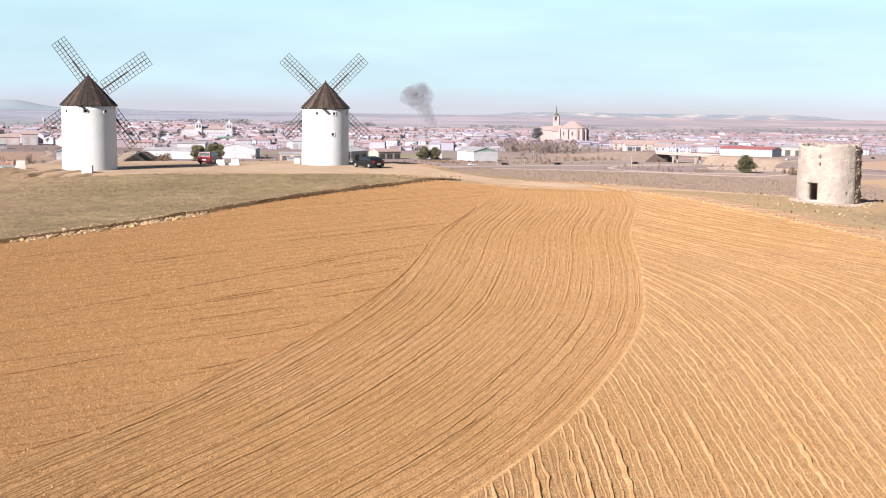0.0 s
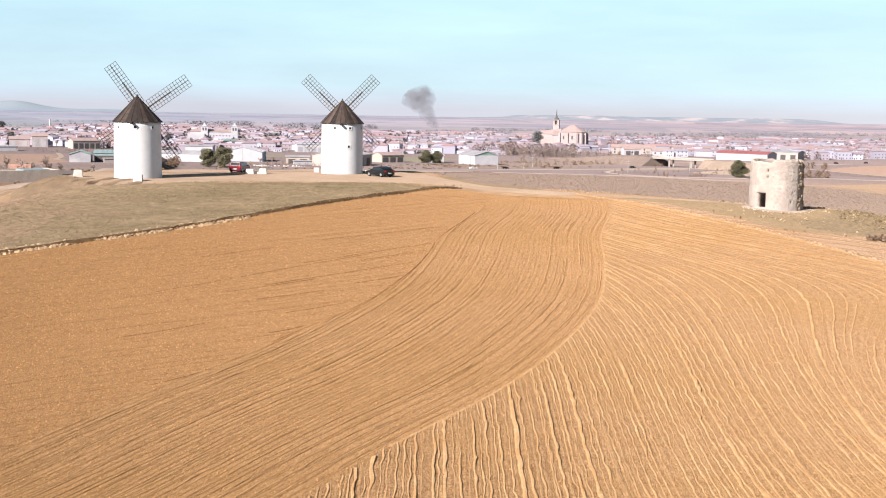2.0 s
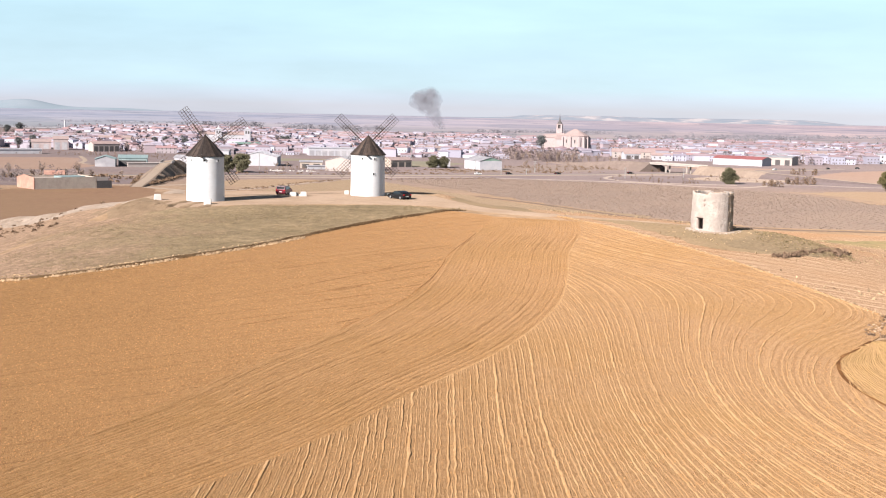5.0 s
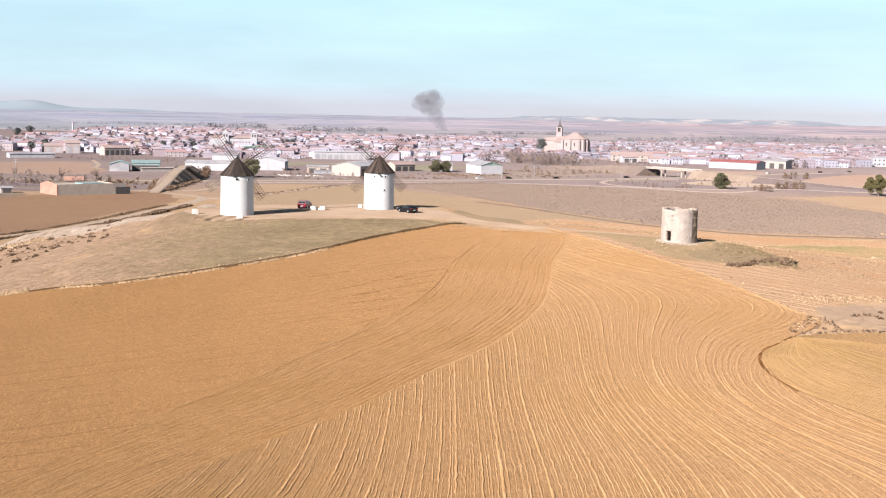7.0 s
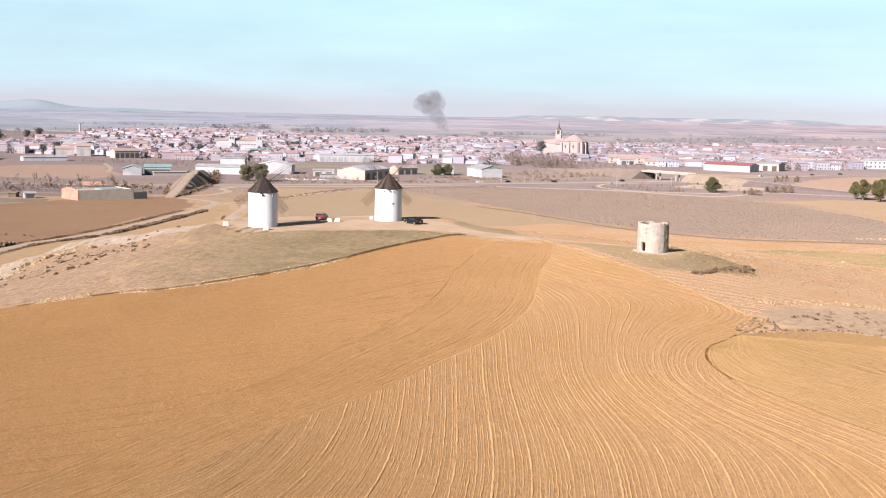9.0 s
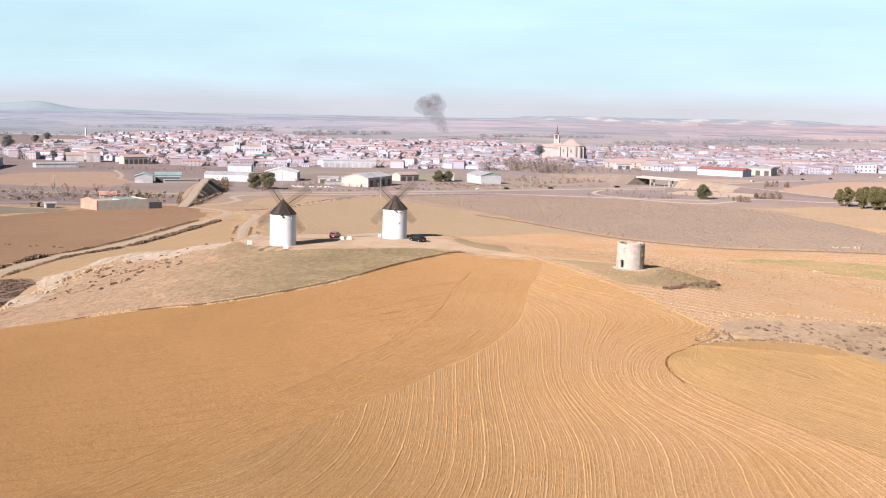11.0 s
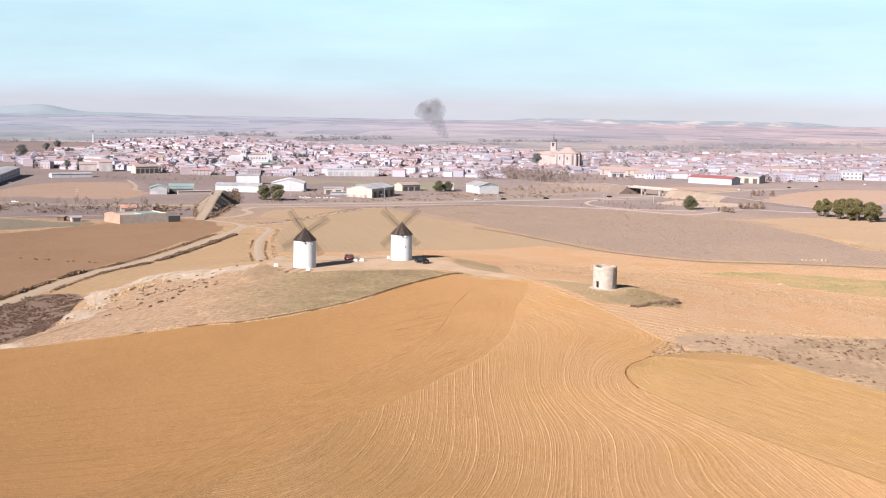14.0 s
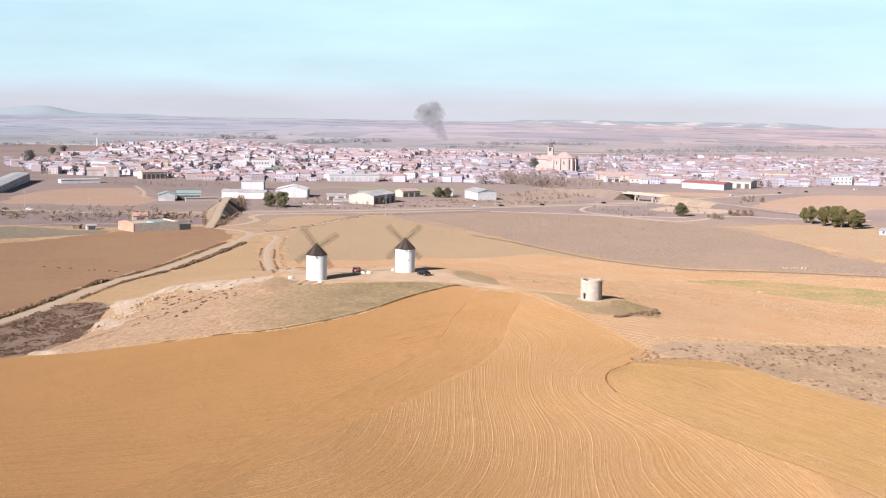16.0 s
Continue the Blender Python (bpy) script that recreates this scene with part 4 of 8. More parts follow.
ribbon("farm_track", [(-140, 503), (-190, 505), (-232, 500), (-268, 470), (-330, 455)], 3.0, M["road_dirt"], 0.14, "rough track past the farm", "road", 6)
ribbon("farm_track", [(-290, 880), (-262, 800), (-248, 745), (-236, 730)], 5.0, M["road_dirt"], 0.14, "curving dirt lane to the sheds", "road", 8)


def part(name, bm, mat, parent, label="", smooth=False):
    """One mesh object under a thing or part."""
    me = bpy.data.meshes.new(name)
    if smooth:
        for f in bm.faces:
            f.smooth = True
    bm.to_mesh(me)
    bm.free()
    me.materials.append(mat)
    ob = new(name, me)
    ob.parent = parent
    if label:
        tagged(ob, label)
    return ob


def box(bm, x0, x1, y0, y1, z0, z1, m=None):
    r = bmesh.ops.create_cube(bm, size=1.0, matrix=Matrix.Translation(((x0 + x1) / 2, (y0 + y1) / 2, (z0 + z1) / 2)) @ Matrix.Diagonal((x1 - x0, y1 - y0, z1 - z0, 1)))
    if m:
        bmesh.ops.transform(bm, matrix=m, verts=r["verts"])
    return r["verts"]


def boxed(x0, x1, y0, y1, z0, z1, bevel=0.0):
    bm = bmesh.new()
    box(bm, x0, x1, y0, y1, z0, z1)
    if bevel:
        bmesh.ops.bevel(bm, geom=bm.edges[:], offset=bevel, segments=1, affect="EDGES")
    return bm


def bar(bm, a, b, w, h=None):
    """A square bar from a to b."""
    a, b = Vector(a), Vector(b)
    m = look((a + b) / 2, b) if (b - a).length > 1e-6 else Matrix.Translation(a)
    h = h or w
    return box(bm, -w / 2, w / 2, -h / 2, h / 2, -(b - a).length / 2, (b - a).length / 2, m)


def loops(bm, rings, close_top=True, close_bottom=False):
    """Skin rings of points into a surface."""
    vs = [[bm.verts.new(p) for p in r] for r in rings]
    for a, b in zip(vs[:-1], vs[1:]):
        for i in range(len(a)):
            k = (i + 1) % len(a)
            bm.faces.new((a[i], a[k], b[k], b[i]))
    if close_top:
        bm.faces.new(vs[-1])
    if close_bottom:
        bm.faces.new(vs[0][::-1])
    return vs


def circle(r, z, n, phase=0.0):
    return [(r * math.sin(2 * math.pi * i / n + phase), -r * math.cos(2 * math.pi * i / n + phase), z) for i in range(n)]


def thing(name, m, label, category, group=""):
    e = new(name)
    e.empty_display_size = 0.3
    e.matrix_world = m
    return tagged(e, label, category, group)


# ---- windmills ----
def windmill(x, y, axis, spin, windows, label, door=None, yaw=0.0):
    """White tower mill with a plank cone roof and four lattice sails turned away. axis: degrees the sail shaft swings to the right."""
    base = thing("windmill", pose(x, y, hz(x, y), 0, 0, yaw), label, "windmill", "windmills on the hill")
    R0, R1, H, RH = 3.1, 3.02, 7.66, 3.3
    bm = bmesh.new()
    n = 64
    rings = []
    for k in range(13):
        z = -0.6 + (H + 0.6) * k / 12
        r = R0 + (R1 - R0) * max(z, 0) / H
        rings.append([(px * (1 + 0.004 * noise.noise((px, py, z * 0.6 + x))), py * (1 + 0.004 * noise.noise((py, px, z * 0.6 + x))), z) for px, py, _ in circle(r, z, n)])
    loops(bm, rings)
    part("tower", bm, M["lime"], base, "rough white limewashed round wall", True)
    # plank roof: tapered boards round a cone
    planks = 26
    for i in range(planks):
        a0, a1 = 2 * math.pi * i / planks, 2 * math.pi * (i + 0.95) / planks
        bm = bmesh.new()
        r = R1 + 0.2
        lift = 0.03 * (i % 2)
        q = []
        for rr, z in ((r, H - 0.12), (0.03, H + RH)):
            for a in (a0, a1):
                q.append(bm.verts.new(((rr + lift * (rr > 1)) * math.sin(a), -(rr + lift * (rr > 1)) * math.cos(a), z + lift)))
        f = bm.faces.new((q[0], q[1], q[3], q[2]))
        g = bmesh.ops.extrude_face_region(bm, geom=[f])
        bmesh.ops.translate(bm, verts=[v for v in g["geom"] if isinstance(v, bmesh.types.BMVert)], vec=(0, 0, -0.09))
        part("roof_plank", bm, M["planks"], base)
    bm = bmesh.new()
    loops(bm, [circle(0.16, H + RH - 0.18, 10), circle(0.1, H + RH + 0.05, 10), circle(0.02, H + RH + 0.22, 10)])
    part("finial", bm, M["planks"], base)
    bm = bmesh.new()
    bar(bm, (0, -2.4, H - 0.05), (0.08, -3.75, H - 0.3), 0.24)
    part("tail_beam", bm, M["timber"], base, "stub of a weathered tail beam")
    for ang, drop, w, h in windows:
        a = radians(ang)
        z = H - drop
        m = Matrix.Rotation(a, 4, "Z") @ Matrix.Translation((0, -(R0 + (R1 - R0) * z / H), z))
        win = part("window", (lambda b: (box(b, -w / 2, w / 2, -0.012, 0.3, -h / 2, h / 2, m), b)[1])(bmesh.new()), M["dark"], base, "small dark square window")
        bm = bmesh.new()
        for s in (-1, 1):
            box(bm, s * w / 2 - 0.05, s * w / 2 + 0.05, -0.05, 0.1, -h / 2 - 0.05, h / 2 + 0.05, m)
            box(bm, -w / 2 + 0.05, w / 2 - 0.05, -0.05, 0.1, s * h / 2 - 0.05, s * h / 2 + 0.05, m)
        part("window_reveal", bm, M["lime"], win)
    if door:
        a = radians(door)
        m = Matrix.Rotation(a, 4, "Z") @ Matrix.Translation((0, -R0, 0))
        bm = bmesh.new()
        for k in range(4):
            box(bm, -0.48 + 0.24 * k + 0.008, -0.24 + 0.24 * k - 0.008, -0.05, 0.2, 0.05, 2.1, m)
        d = part("door", bm, M["concrete"], base, "pale plank door")
        bm = bmesh.new()
        box(bm, -0.62, -0.5, -0.09, 0.2, 0, 2.22, m), box(bm, 0.5, 0.62, -0.09, 0.2, 0, 2.22, m), box(bm, -0.5, 0.5, -0.09, 0.2, 2.12, 2.22, m)
        part("door_frame", bm, M["lime"], d)
    # sails behind the tower
    hub_z = H + 0.8
    shaft = Matrix.Translation((0, 0, hub_z)) @ Matrix.Rotation(radians(-axis), 4, "Z") @ Matrix.Rotation(radians(6), 4, "X")
    bm = bmesh.new()
    bmesh.ops.create_cone(bm, cap_ends=True, segments=14, radius1=0.26, radius2=0.22, depth=4.6, matrix=shaft @ Matrix.Translation((0, 2.4, 0)) @ Matrix.Rotation(radians(90), 4, "X"))
    part("shaft", bm, M["timber"], base, "dark wooden sail shaft")
    L, W, IN = 7.45, 1.8, 1.1
    for k in range(4):
        m = shaft @ Matrix.Translation((0, 4.4 + 0.12 * (k % 2), 0)) @ Matrix.Rotation(radians(spin + 90 * k), 4, "Y")
        bm = bmesh.new()
        box(bm, -0.1, 0.1, -0.09, 0.09, 0, 4.6, m)
        box(bm, -0.05, 0.05, -0.06, 0.06, 4.6, L, m)
        s = part("sail", bm, M["timber"], base, "bare wooden lattice sail")
        bm = bmesh.new()
        for i in range(5):
            u = -W / 2 + W * i / 4
            if i != 2:
                box(bm, u - 0.028, u + 0.028, 0.05, 0.1, IN, L, m)
        rows = 13
        for j in range(rows + 1):
            z = IN + (L - IN) * j / rows
            box(bm, -W / 2 - 0.03, W / 2 + 0.03, 0.1, 0.15, z - 0.028, z + 0.028, m)
        part("lattice", bm, M["timber"], s)
    return base


windmill(-40.6, 137.4, -4, 55, [(-36, 0.82, 0.36, 0.4), (8.4, 0.82, 0.46, 0.42), (53, 0.82, 0.36, 0.42)], "white tower windmill with dark plank roof, above the clay slope")
windmill(-15.0, 156.1, -7, 44, [(-15.5, 0.82, 0.4, 0.42), (27, 0.82, 0.42, 0.42), (70, 0.82, 0.4, 0.42), (23.5, 3.5, 0.42, 0.44)], "white tower windmill with dark plank roof beside parked car", door=-55)


# ---- ruined tower ----
def ruined_tower(x, y):
    base = thing("ruined_tower", pose(x, y, hz(x, y), 0, 0, 0), "roofless round stone tower ruin with worn plaster", "ruin")
    n, R, T = 96, 2.95, 0.8
    door = -49.0

    def top(a):
        d = math.degrees(a)
        t = 5.74 + 0.1 * noise.noise((math.cos(a) * 2.2, math.sin(a) * 2.2, 0.4)) + 0.07 * noise.noise((math.cos(a) * 7, math.sin(a) * 7, 2.4))
        t -= 0.22 * (abs((d + 62 + 180) % 360 - 180) < 36)
        t -= 0.28 * max(0, 1 - abs((d - 52 + 180) % 360 - 180) / 16)
        t -= 0.45 * max(0, 1 - abs((d - 150 + 180) % 360 - 180) / 30)
        return t + 0.05 * round(2 * noise.noise((a * 6, 1, 1)))

    def rad(a, z, out=True):
        d = math.degrees(a)
        r = R + 0.1 * (1 - z / 5.9) if out else R - T
        if out:
            strip = max(0, 1 - abs((d - 54 + 180) % 360 - 180) / 18)      # plaster gone, stones bare
            r -= 0.2 * min(1, strip * 3) * (0.6 + 0.8 * abs(noise.noise((a * 9, z * 1.6, 5))))
            r += 0.05 * noise.noise((math.cos(a) * 4, math.sin(a) * 4, z * 1.3)) + 0.03 * noise.noise((a * 14, z * 3.5, 8))
        return r

    bm = bmesh.new()
    rows = 30
    ring = lambda out, k: [(rad(a, top(a) * k / rows, out) * math.sin(a), -rad(a, top(a) * k / rows, out) * math.cos(a), top(a) * k / rows - (0.4 if k == 0 else 0)) for a in (2 * math.pi * i / n for i in range(n))]
    vo = [[bm.verts.new(p) for p in ring(True, k)] for k in range(rows + 1)]
    vi = [[bm.verts.new(p) for p in ring(False, k)] for k in range(rows + 1)]

    def hole(i, k):
        d = (i + 0.5) * 360 / n
        d = d - 360 if d > 180 else d
        z = 5.7 * (k + 0.5) / rows
        if abs(d - door) < 10.5 + 1.2 * noise.noise((z * 3, d, 0)) and 0.3 < z < 2.1:
            return True
        return (abs(d + 36) < 2 and (3.85 < z < 4.15 or 4.55 < z < 4.85)) or (abs(d - 16) < 2 and 0.9 < z < 1.1)

    for i in range(n):
        j = (i + 1) % n
        for k in range(rows):
            if hole(i, k):
                continue
            q = bm.faces.new((vo[k][i], vo[k][j], vo[k + 1][j], vo[k + 1][i]))
            q.material_index = int(38 + 7 * noise.noise((k * 0.5, 3, 0)) < (i + 0.5) * 360 / n < 76)
            bm.faces.new((vi[k][j], vi[k][i], vi[k + 1][i], vi[k + 1][j]))
        bm.faces.new((vo[rows][i], vo[rows][j], vi[rows][j], vi[rows][i]))
    for i in range(n):
        j = (i + 1) % n
        for k in range(rows):
            if hole(i, k):
                if not hole(j, k):
                    bm.faces.new((vo[k][j], vo[k + 1][j], vi[k + 1][j], vi[k][j]))
                if not hole(i - 1, k):
                    bm.faces.new((vo[k][i], vi[k][i], vi[k + 1][i], vo[k + 1][i]))
                if not hole(i, k + 1):
                    bm.faces.new((vo[k + 1][i], vi[k + 1][i], vi[k + 1][j], vo[k + 1][j]))
                if k == 0 or not hole(i, k - 1):
                    bm.faces.new((vo[k][i], vo[k][j], vi[k][j], vi[k][i]))
    bmesh.ops.recalc_face_normals(bm, faces=bm.faces[:])
    part("tower_wall", bm, M["plaster"], base, smooth=True).data.materials.append(M["stone"])
    # stones laid bare on the broken strip, the rim and about the door
    r = random.Random(3)
    bm0 = bmesh.new()
    bmesh.ops.create_cube(bm0, size=1)
    bmesh.ops.bevel(bm0, geom=bm0.edges[:], offset=0.16, segments=1, affect="EDGES")
    me = bpy.data.meshes.new("stone")
    bm0.to_mesh(me)
    bm0.free()
    me.materials.append(M["stone"])
    for i in range(215):
        if i < 160:
            a, z = radians(53 + r.uniform(-15, 19)), r.uniform(0.1, 5.6)
        elif i < 215:
            a, z = r.uniform(-math.pi, math.pi), 9
        else:
            a, z = radians(door + r.choice((-1, 1)) * r.uniform(9.5, 12)), r.uniform(0.1, 2.1)
        rr = rad(a, min(z, 5.5)) + (r.uniform(-0.12, 0.0) if i < 160 else -0.14)
        if z > 6:
            z, rr = top(a) - 0.04, R - r.uniform(0.16, 0.6)
        ob = new("stone", me)
        ob.parent = base
        ob.matrix_basis = Matrix.Translation((rr * math.sin(a), -rr * math.cos(a), z)) @ Matrix.Rotation(a + r.uniform(-0.2, 0.2), 4, "Z") @ Matrix.Rotation(r.uniform(-0.15, 0.15), 4, "Y") @ Matrix.Diagonal((r.uniform(0.2, 0.42), r.uniform(0.2, 0.34), r.uniform(0.13, 0.24), 1))
    return base


ruined_tower(38.45, 116.0)


# ---- white blocks on the yard ----
def block(x, y, w, d, h, yaw, top_in, label):
    b = thing("concrete_block", pose(x, y, hz(x, y) + 0.1, 0, 0, yaw), label, "block", "white blocks on the yard")
    bm = bmesh.new()
    v = box(bm, -w / 2, w / 2, -d / 2, d / 2, -0.15, h)
    for q in v:
        if q.co.z > 0:
            q.co.x *= 1 - top_in
    bmesh.ops.bevel(bm, geom=bm.edges[:], offset=0.04, segments=2, affect="EDGES")
    part("block_body", bm, M["concrete"], b)
    return b


block(-48.3, 136.4, 1.25, 1.0, 0.95, 20, 0.25, "white concrete block with sloped sides on the sand")
block(-38.9, 130.6, 1.15, 0.8, 0.85, 5, 0.0, "plain white concrete box on the grass edge")
block(-27.75, 150.6, 1.35, 0.9, 0.72, -8, 0.22, "white sloped concrete bench block")
block(-26.0, 150.9, 1.25, 0.9, 0.8, 6, 0.22, "white sloped concrete bench block")
block(-26.9, 151.0, 0.7, 0.7, 0.3, 0, 0.0, "low grey slab between two bench blocks")


# ---- the town ----
def house_prototype(w, d, h, rh, kind, wins):
    base = thing("house", pose(0, -600, -200), "white and cream village house with clay tile roof", "house", "houses of the town")
    part("wall", boxed(-w / 2, w / 2, -d / 2, d / 2, -1.5, h), M["wall_far"], base)
    bm = bmesh.new()
    o = 0.45
    c = [bm.verts.new(p) for p in ((-w / 2 - o, -d / 2 - o, h), (w / 2 + o, -d / 2 - o, h), (w / 2 + o, d / 2 + o, h), (-w / 2 - o, d / 2 + o, h))]
    ins = w * 0.28 if kind == "hip" else 0.0
    r0, r1 = bm.verts.new((-w / 2 - o + ins, 0, h + rh)), bm.verts.new((w / 2 + o - ins, 0, h + rh))
    for f in ((c[0], c[1], r1, r0), (c[2], c[3], r0, r1), (c[1], c[2], r1), (c[3], c[0], r0), (c[3], c[2], c[1], c[0])):
        bm.faces.new(f)
    part("roof", bm, M["roof_far"], base)
    if w > 8.5:
        part("chimney", boxed(w * 0.22, w * 0.22 + 0.7, 0.6, 1.3, h + 0.3, h + rh + 0.9), M["wall_far"], base)
    part("door", boxed(-w / 2 + w / wins - 0.45, -w / 2 + w / wins + 0.45, -d / 2 - 0.05, -d / 2 + 0.1, -0.2, 2.1), M["shutter"], base)
    for z in ([1.5] if h < 4 else [1.5, 4.4]):
        for i in range(wins):
            u = -w / 2 + w * (i + 0.5) / wins
            part("window", boxed(u - 0.5, u + 0.5, -d / 2 - 0.06, -d / 2 + 0.1, z - 0.6, z + 0.7), M["shutter"], base)
    return base


PROTO = [house_prototype(*a) for a in ((9, 7.5, 3.0, 1.5, "gable", 3), (11, 8, 5.4, 1.7, "gable", 3), (8, 7, 5.2, 1.4, "hip", 2), (15, 8, 3.2, 1.6, "gable", 4),
                                       (10, 9, 5.6, 1.5, "hip", 3), (18, 9, 5.2, 1.8, "gable", 5), (7, 6.5, 2.9, 1.2, "gable", 2), (13, 10, 7.4, 1.7, "hip", 4))]
TOWN = np.array([(-545, 1230), (-433, 1045), (-339, 1037), (-295, 984), (-236, 985), (-207, 976), (-147, 996), (-90, 1012), (-33, 997), (2, 1022), (52, 1008), (64, 1090), (110, 1108), (151, 1080), (190, 1062), (243, 1035), (330, 1028), (360, 1047), (444, 1100), (477, 1093), (620, 1155), (800, 1245), (980, 1760), (716, 1740), (523, 1702), (330, 1696), (199, 1600), (96, 1639), (35, 1880), (4, 1825), (-141, 1722), (-214, 1812), (-294, 1912), (-425, 2030), (-512, 2000), (-590, 1830), (-520, 1500)], float)
tr = random.Random(11)
KEEP_FREE = [(85, 205, 1190, 1300), (-270, -190, 1170, 1225), (-135, -65, 990, 1045), (225, 330, 960, 1050), (110, 214, 1065, 1140), (190, 230, 1070, 1095), (420, 455, 1095, 1130), (-325, -280, 970, 1020), (-220, -180, 1105, 1135), (-392, -330, 895, 935), (-385, -335, 1005, 1045), (-440, -395, 1180, 1240)]


def street_angle(x, y):
    """The town's quarters follow lanes of their own direction."""
    return 34 * noise.noise((x * 0.0042, y * 0.0036, 4.2)) + 12 * noise.noise((x * 0.013, y * 0.012, 9.1))


# houses stand in short terraces along the lanes, with a few yards and gardens between
spots, cells = [], {}
for _ in range(5200):
    x, y = tr.uniform(-900, 960), 970 + 1080 * tr.random() ** 1.25
    if not inside(TOWN, np.array(x), np.array(y)) or abs(x) > 0.42 * (y + 215) + 40:
        continue
    a = math.radians(street_angle(x, y) + tr.choice((0, 0, 90)))
    for k in range(tr.choice((1, 2, 2, 3, 4))):
        w = tr.uniform(7, 13) if tr.random() < 0.8 else tr.uniform(14, 24)
        px, py = x + math.cos(a) * k * 11.5 + tr.uniform(-1, 1), y + math.sin(a) * k * 11.5 + tr.uniform(-1.5, 1.5)
        c = (int(px // 12), int(py // 12))
        near = [q for i in (-1, 0, 1) for j in (-1, 0, 1) for q in cells.get((c[0] + i, c[1] + j), ())]
        if any((px - q[0]) ** 2 + (py - q[1]) ** 2 < 92 for q in near) or any(x0 < px < x1 and y0 < py < y1 for x0, x1, y0, y1 in KEEP_FREE) or not inside(TOWN, np.array(px), np.array(py)):
            continue
        if noise.noise((px * 0.011, py * 0.009, 8)) < -0.42:
            continue
        cells.setdefault(c, []).append((px, py))
        spots.append((px, py, math.degrees(a) + tr.uniform(-5, 5), w))
spots.sort(key=lambda q: q[1])
NEAR = 290
for x, y, a, w in spots[:NEAR]:
    copy_thing(tr.choice(PROTO), pose(x, y, hz(x, y), 0, 0, a + tr.choice((0, 0, 0, 180))))
for p in PROTO:
    for o in (*p.children_recursive, p):
        bpy.data.objects.remove(o)


def row_houses(name, spots, label):
    """Far houses, past counting, as one mesh of walls and one of roofs."""
    wv, wf, rv, rf = [], [], [], []
    for x, y, yaw, w in spots:
        d, h = tr.uniform(7, 11), tr.choice((3.0, 3.4, 4.6, 5.4, 5.6, 6.2, 7.4))
        rh = tr.choice((0.25, 1.0, 1.3, 1.6, 1.9))
        m = pose(x, y, hz(x, y), 0, 0, yaw)
        c = [(-w / 2, -d / 2), (w / 2, -d / 2), (w / 2, d / 2), (-w / 2, d / 2)]
        k = len(wv)
        wv += [m @ Vector((*p, -1.5)) for p in c] + [m @ Vector((*p, h)) for p in c]
        wf += [(k + i, k + (i + 1) % 4, k + 4 + (i + 1) % 4, k + 4 + i) for i in range(4)] + [(k + 4, k + 5, k + 6, k + 7)]
        k = len(rv)
        o = 0.4
        rv += [m @ Vector((px + math.copysign(o, px), py + math.copysign(o, py), h + 0.02)) for px, py in c] + [m @ Vector((-w / 2 - o, 0, h + rh)), m @ Vector((w / 2 + o, 0, h + rh))]
        rf += [(k, k + 1, k + 5, k + 4), (k + 2, k + 3, k + 4, k + 5), (k + 1, k + 2, k + 5), (k + 3, k, k + 4)]
    base = thing(name, Matrix(), label, "houses")
    base["kind"] = "stuff"
    a, b = link("walls", wv, wf, M["wall_isl"], base), link("roofs", rv, rf, M["roof_isl"], base)
    a["kind"] = b["kind"] = "stuff"
    return base


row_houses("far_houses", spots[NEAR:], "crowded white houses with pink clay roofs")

# ---- distance ----
m_, nt, b = start("distant_land", 1.0, 0, 0.0)
pos = position(nt)
sep = nt.nodes.new("ShaderNodeMapping")
sep.inputs["Scale"].default_value = (0.0028, 0.0035, 0.02)
nt.links.new(pos, sep.inputs["Vector"])
f1 = noise_tex(nt, sep.outputs[0], 1.0, 6, 0.62)
f2 = noise_tex(nt, sep.outputs[0], 3.1, 5, 0.6)
# haze put into the colours: greyer, then bluer with distance
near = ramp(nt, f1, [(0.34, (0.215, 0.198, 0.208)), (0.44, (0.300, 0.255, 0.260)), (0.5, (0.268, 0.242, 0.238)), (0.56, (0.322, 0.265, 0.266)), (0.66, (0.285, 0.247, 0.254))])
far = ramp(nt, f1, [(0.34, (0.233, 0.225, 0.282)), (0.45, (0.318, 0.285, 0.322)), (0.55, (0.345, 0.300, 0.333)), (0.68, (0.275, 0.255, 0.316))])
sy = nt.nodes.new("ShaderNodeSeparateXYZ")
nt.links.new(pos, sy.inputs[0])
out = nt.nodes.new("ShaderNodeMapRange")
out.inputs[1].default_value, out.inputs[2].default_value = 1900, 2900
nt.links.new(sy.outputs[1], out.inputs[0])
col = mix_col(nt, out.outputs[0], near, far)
# a mosaic of fields, bluer with painted haze to the west, redder to the east
plots = nt.nodes.new("ShaderNodeTexVoronoi")
spread_map = nt.nodes.new("ShaderNodeMapping")
spread_map.inputs["Scale"].default_value = (0.0042, 0.0026, 0.0)
spread_map.inputs["Rotation"].default_value = (0, 0, 0.25)
nt.links.new(pos, spread_map.inputs["Vector"])
nt.links.new(spread_map.outputs[0], plots.inputs["Vector"])
plots.inputs["Scale"].default_value = 1.0
shade_of = nt.nodes.new("ShaderNodeSeparateColor")
nt.links.new(plots.outputs["Color"], shade_of.inputs[0])
col = mix_col(nt, 1.0, col, ramp(nt, shade_of.outputs[0], [(0.0, (0.88, 0.90, 0.92)), (0.5, (1.0, 1.0, 1.0)), (1.0, (1.18, 1.12, 1.08))]), "MULTIPLY")
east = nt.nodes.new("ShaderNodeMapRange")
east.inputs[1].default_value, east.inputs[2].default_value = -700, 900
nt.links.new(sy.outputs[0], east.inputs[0])
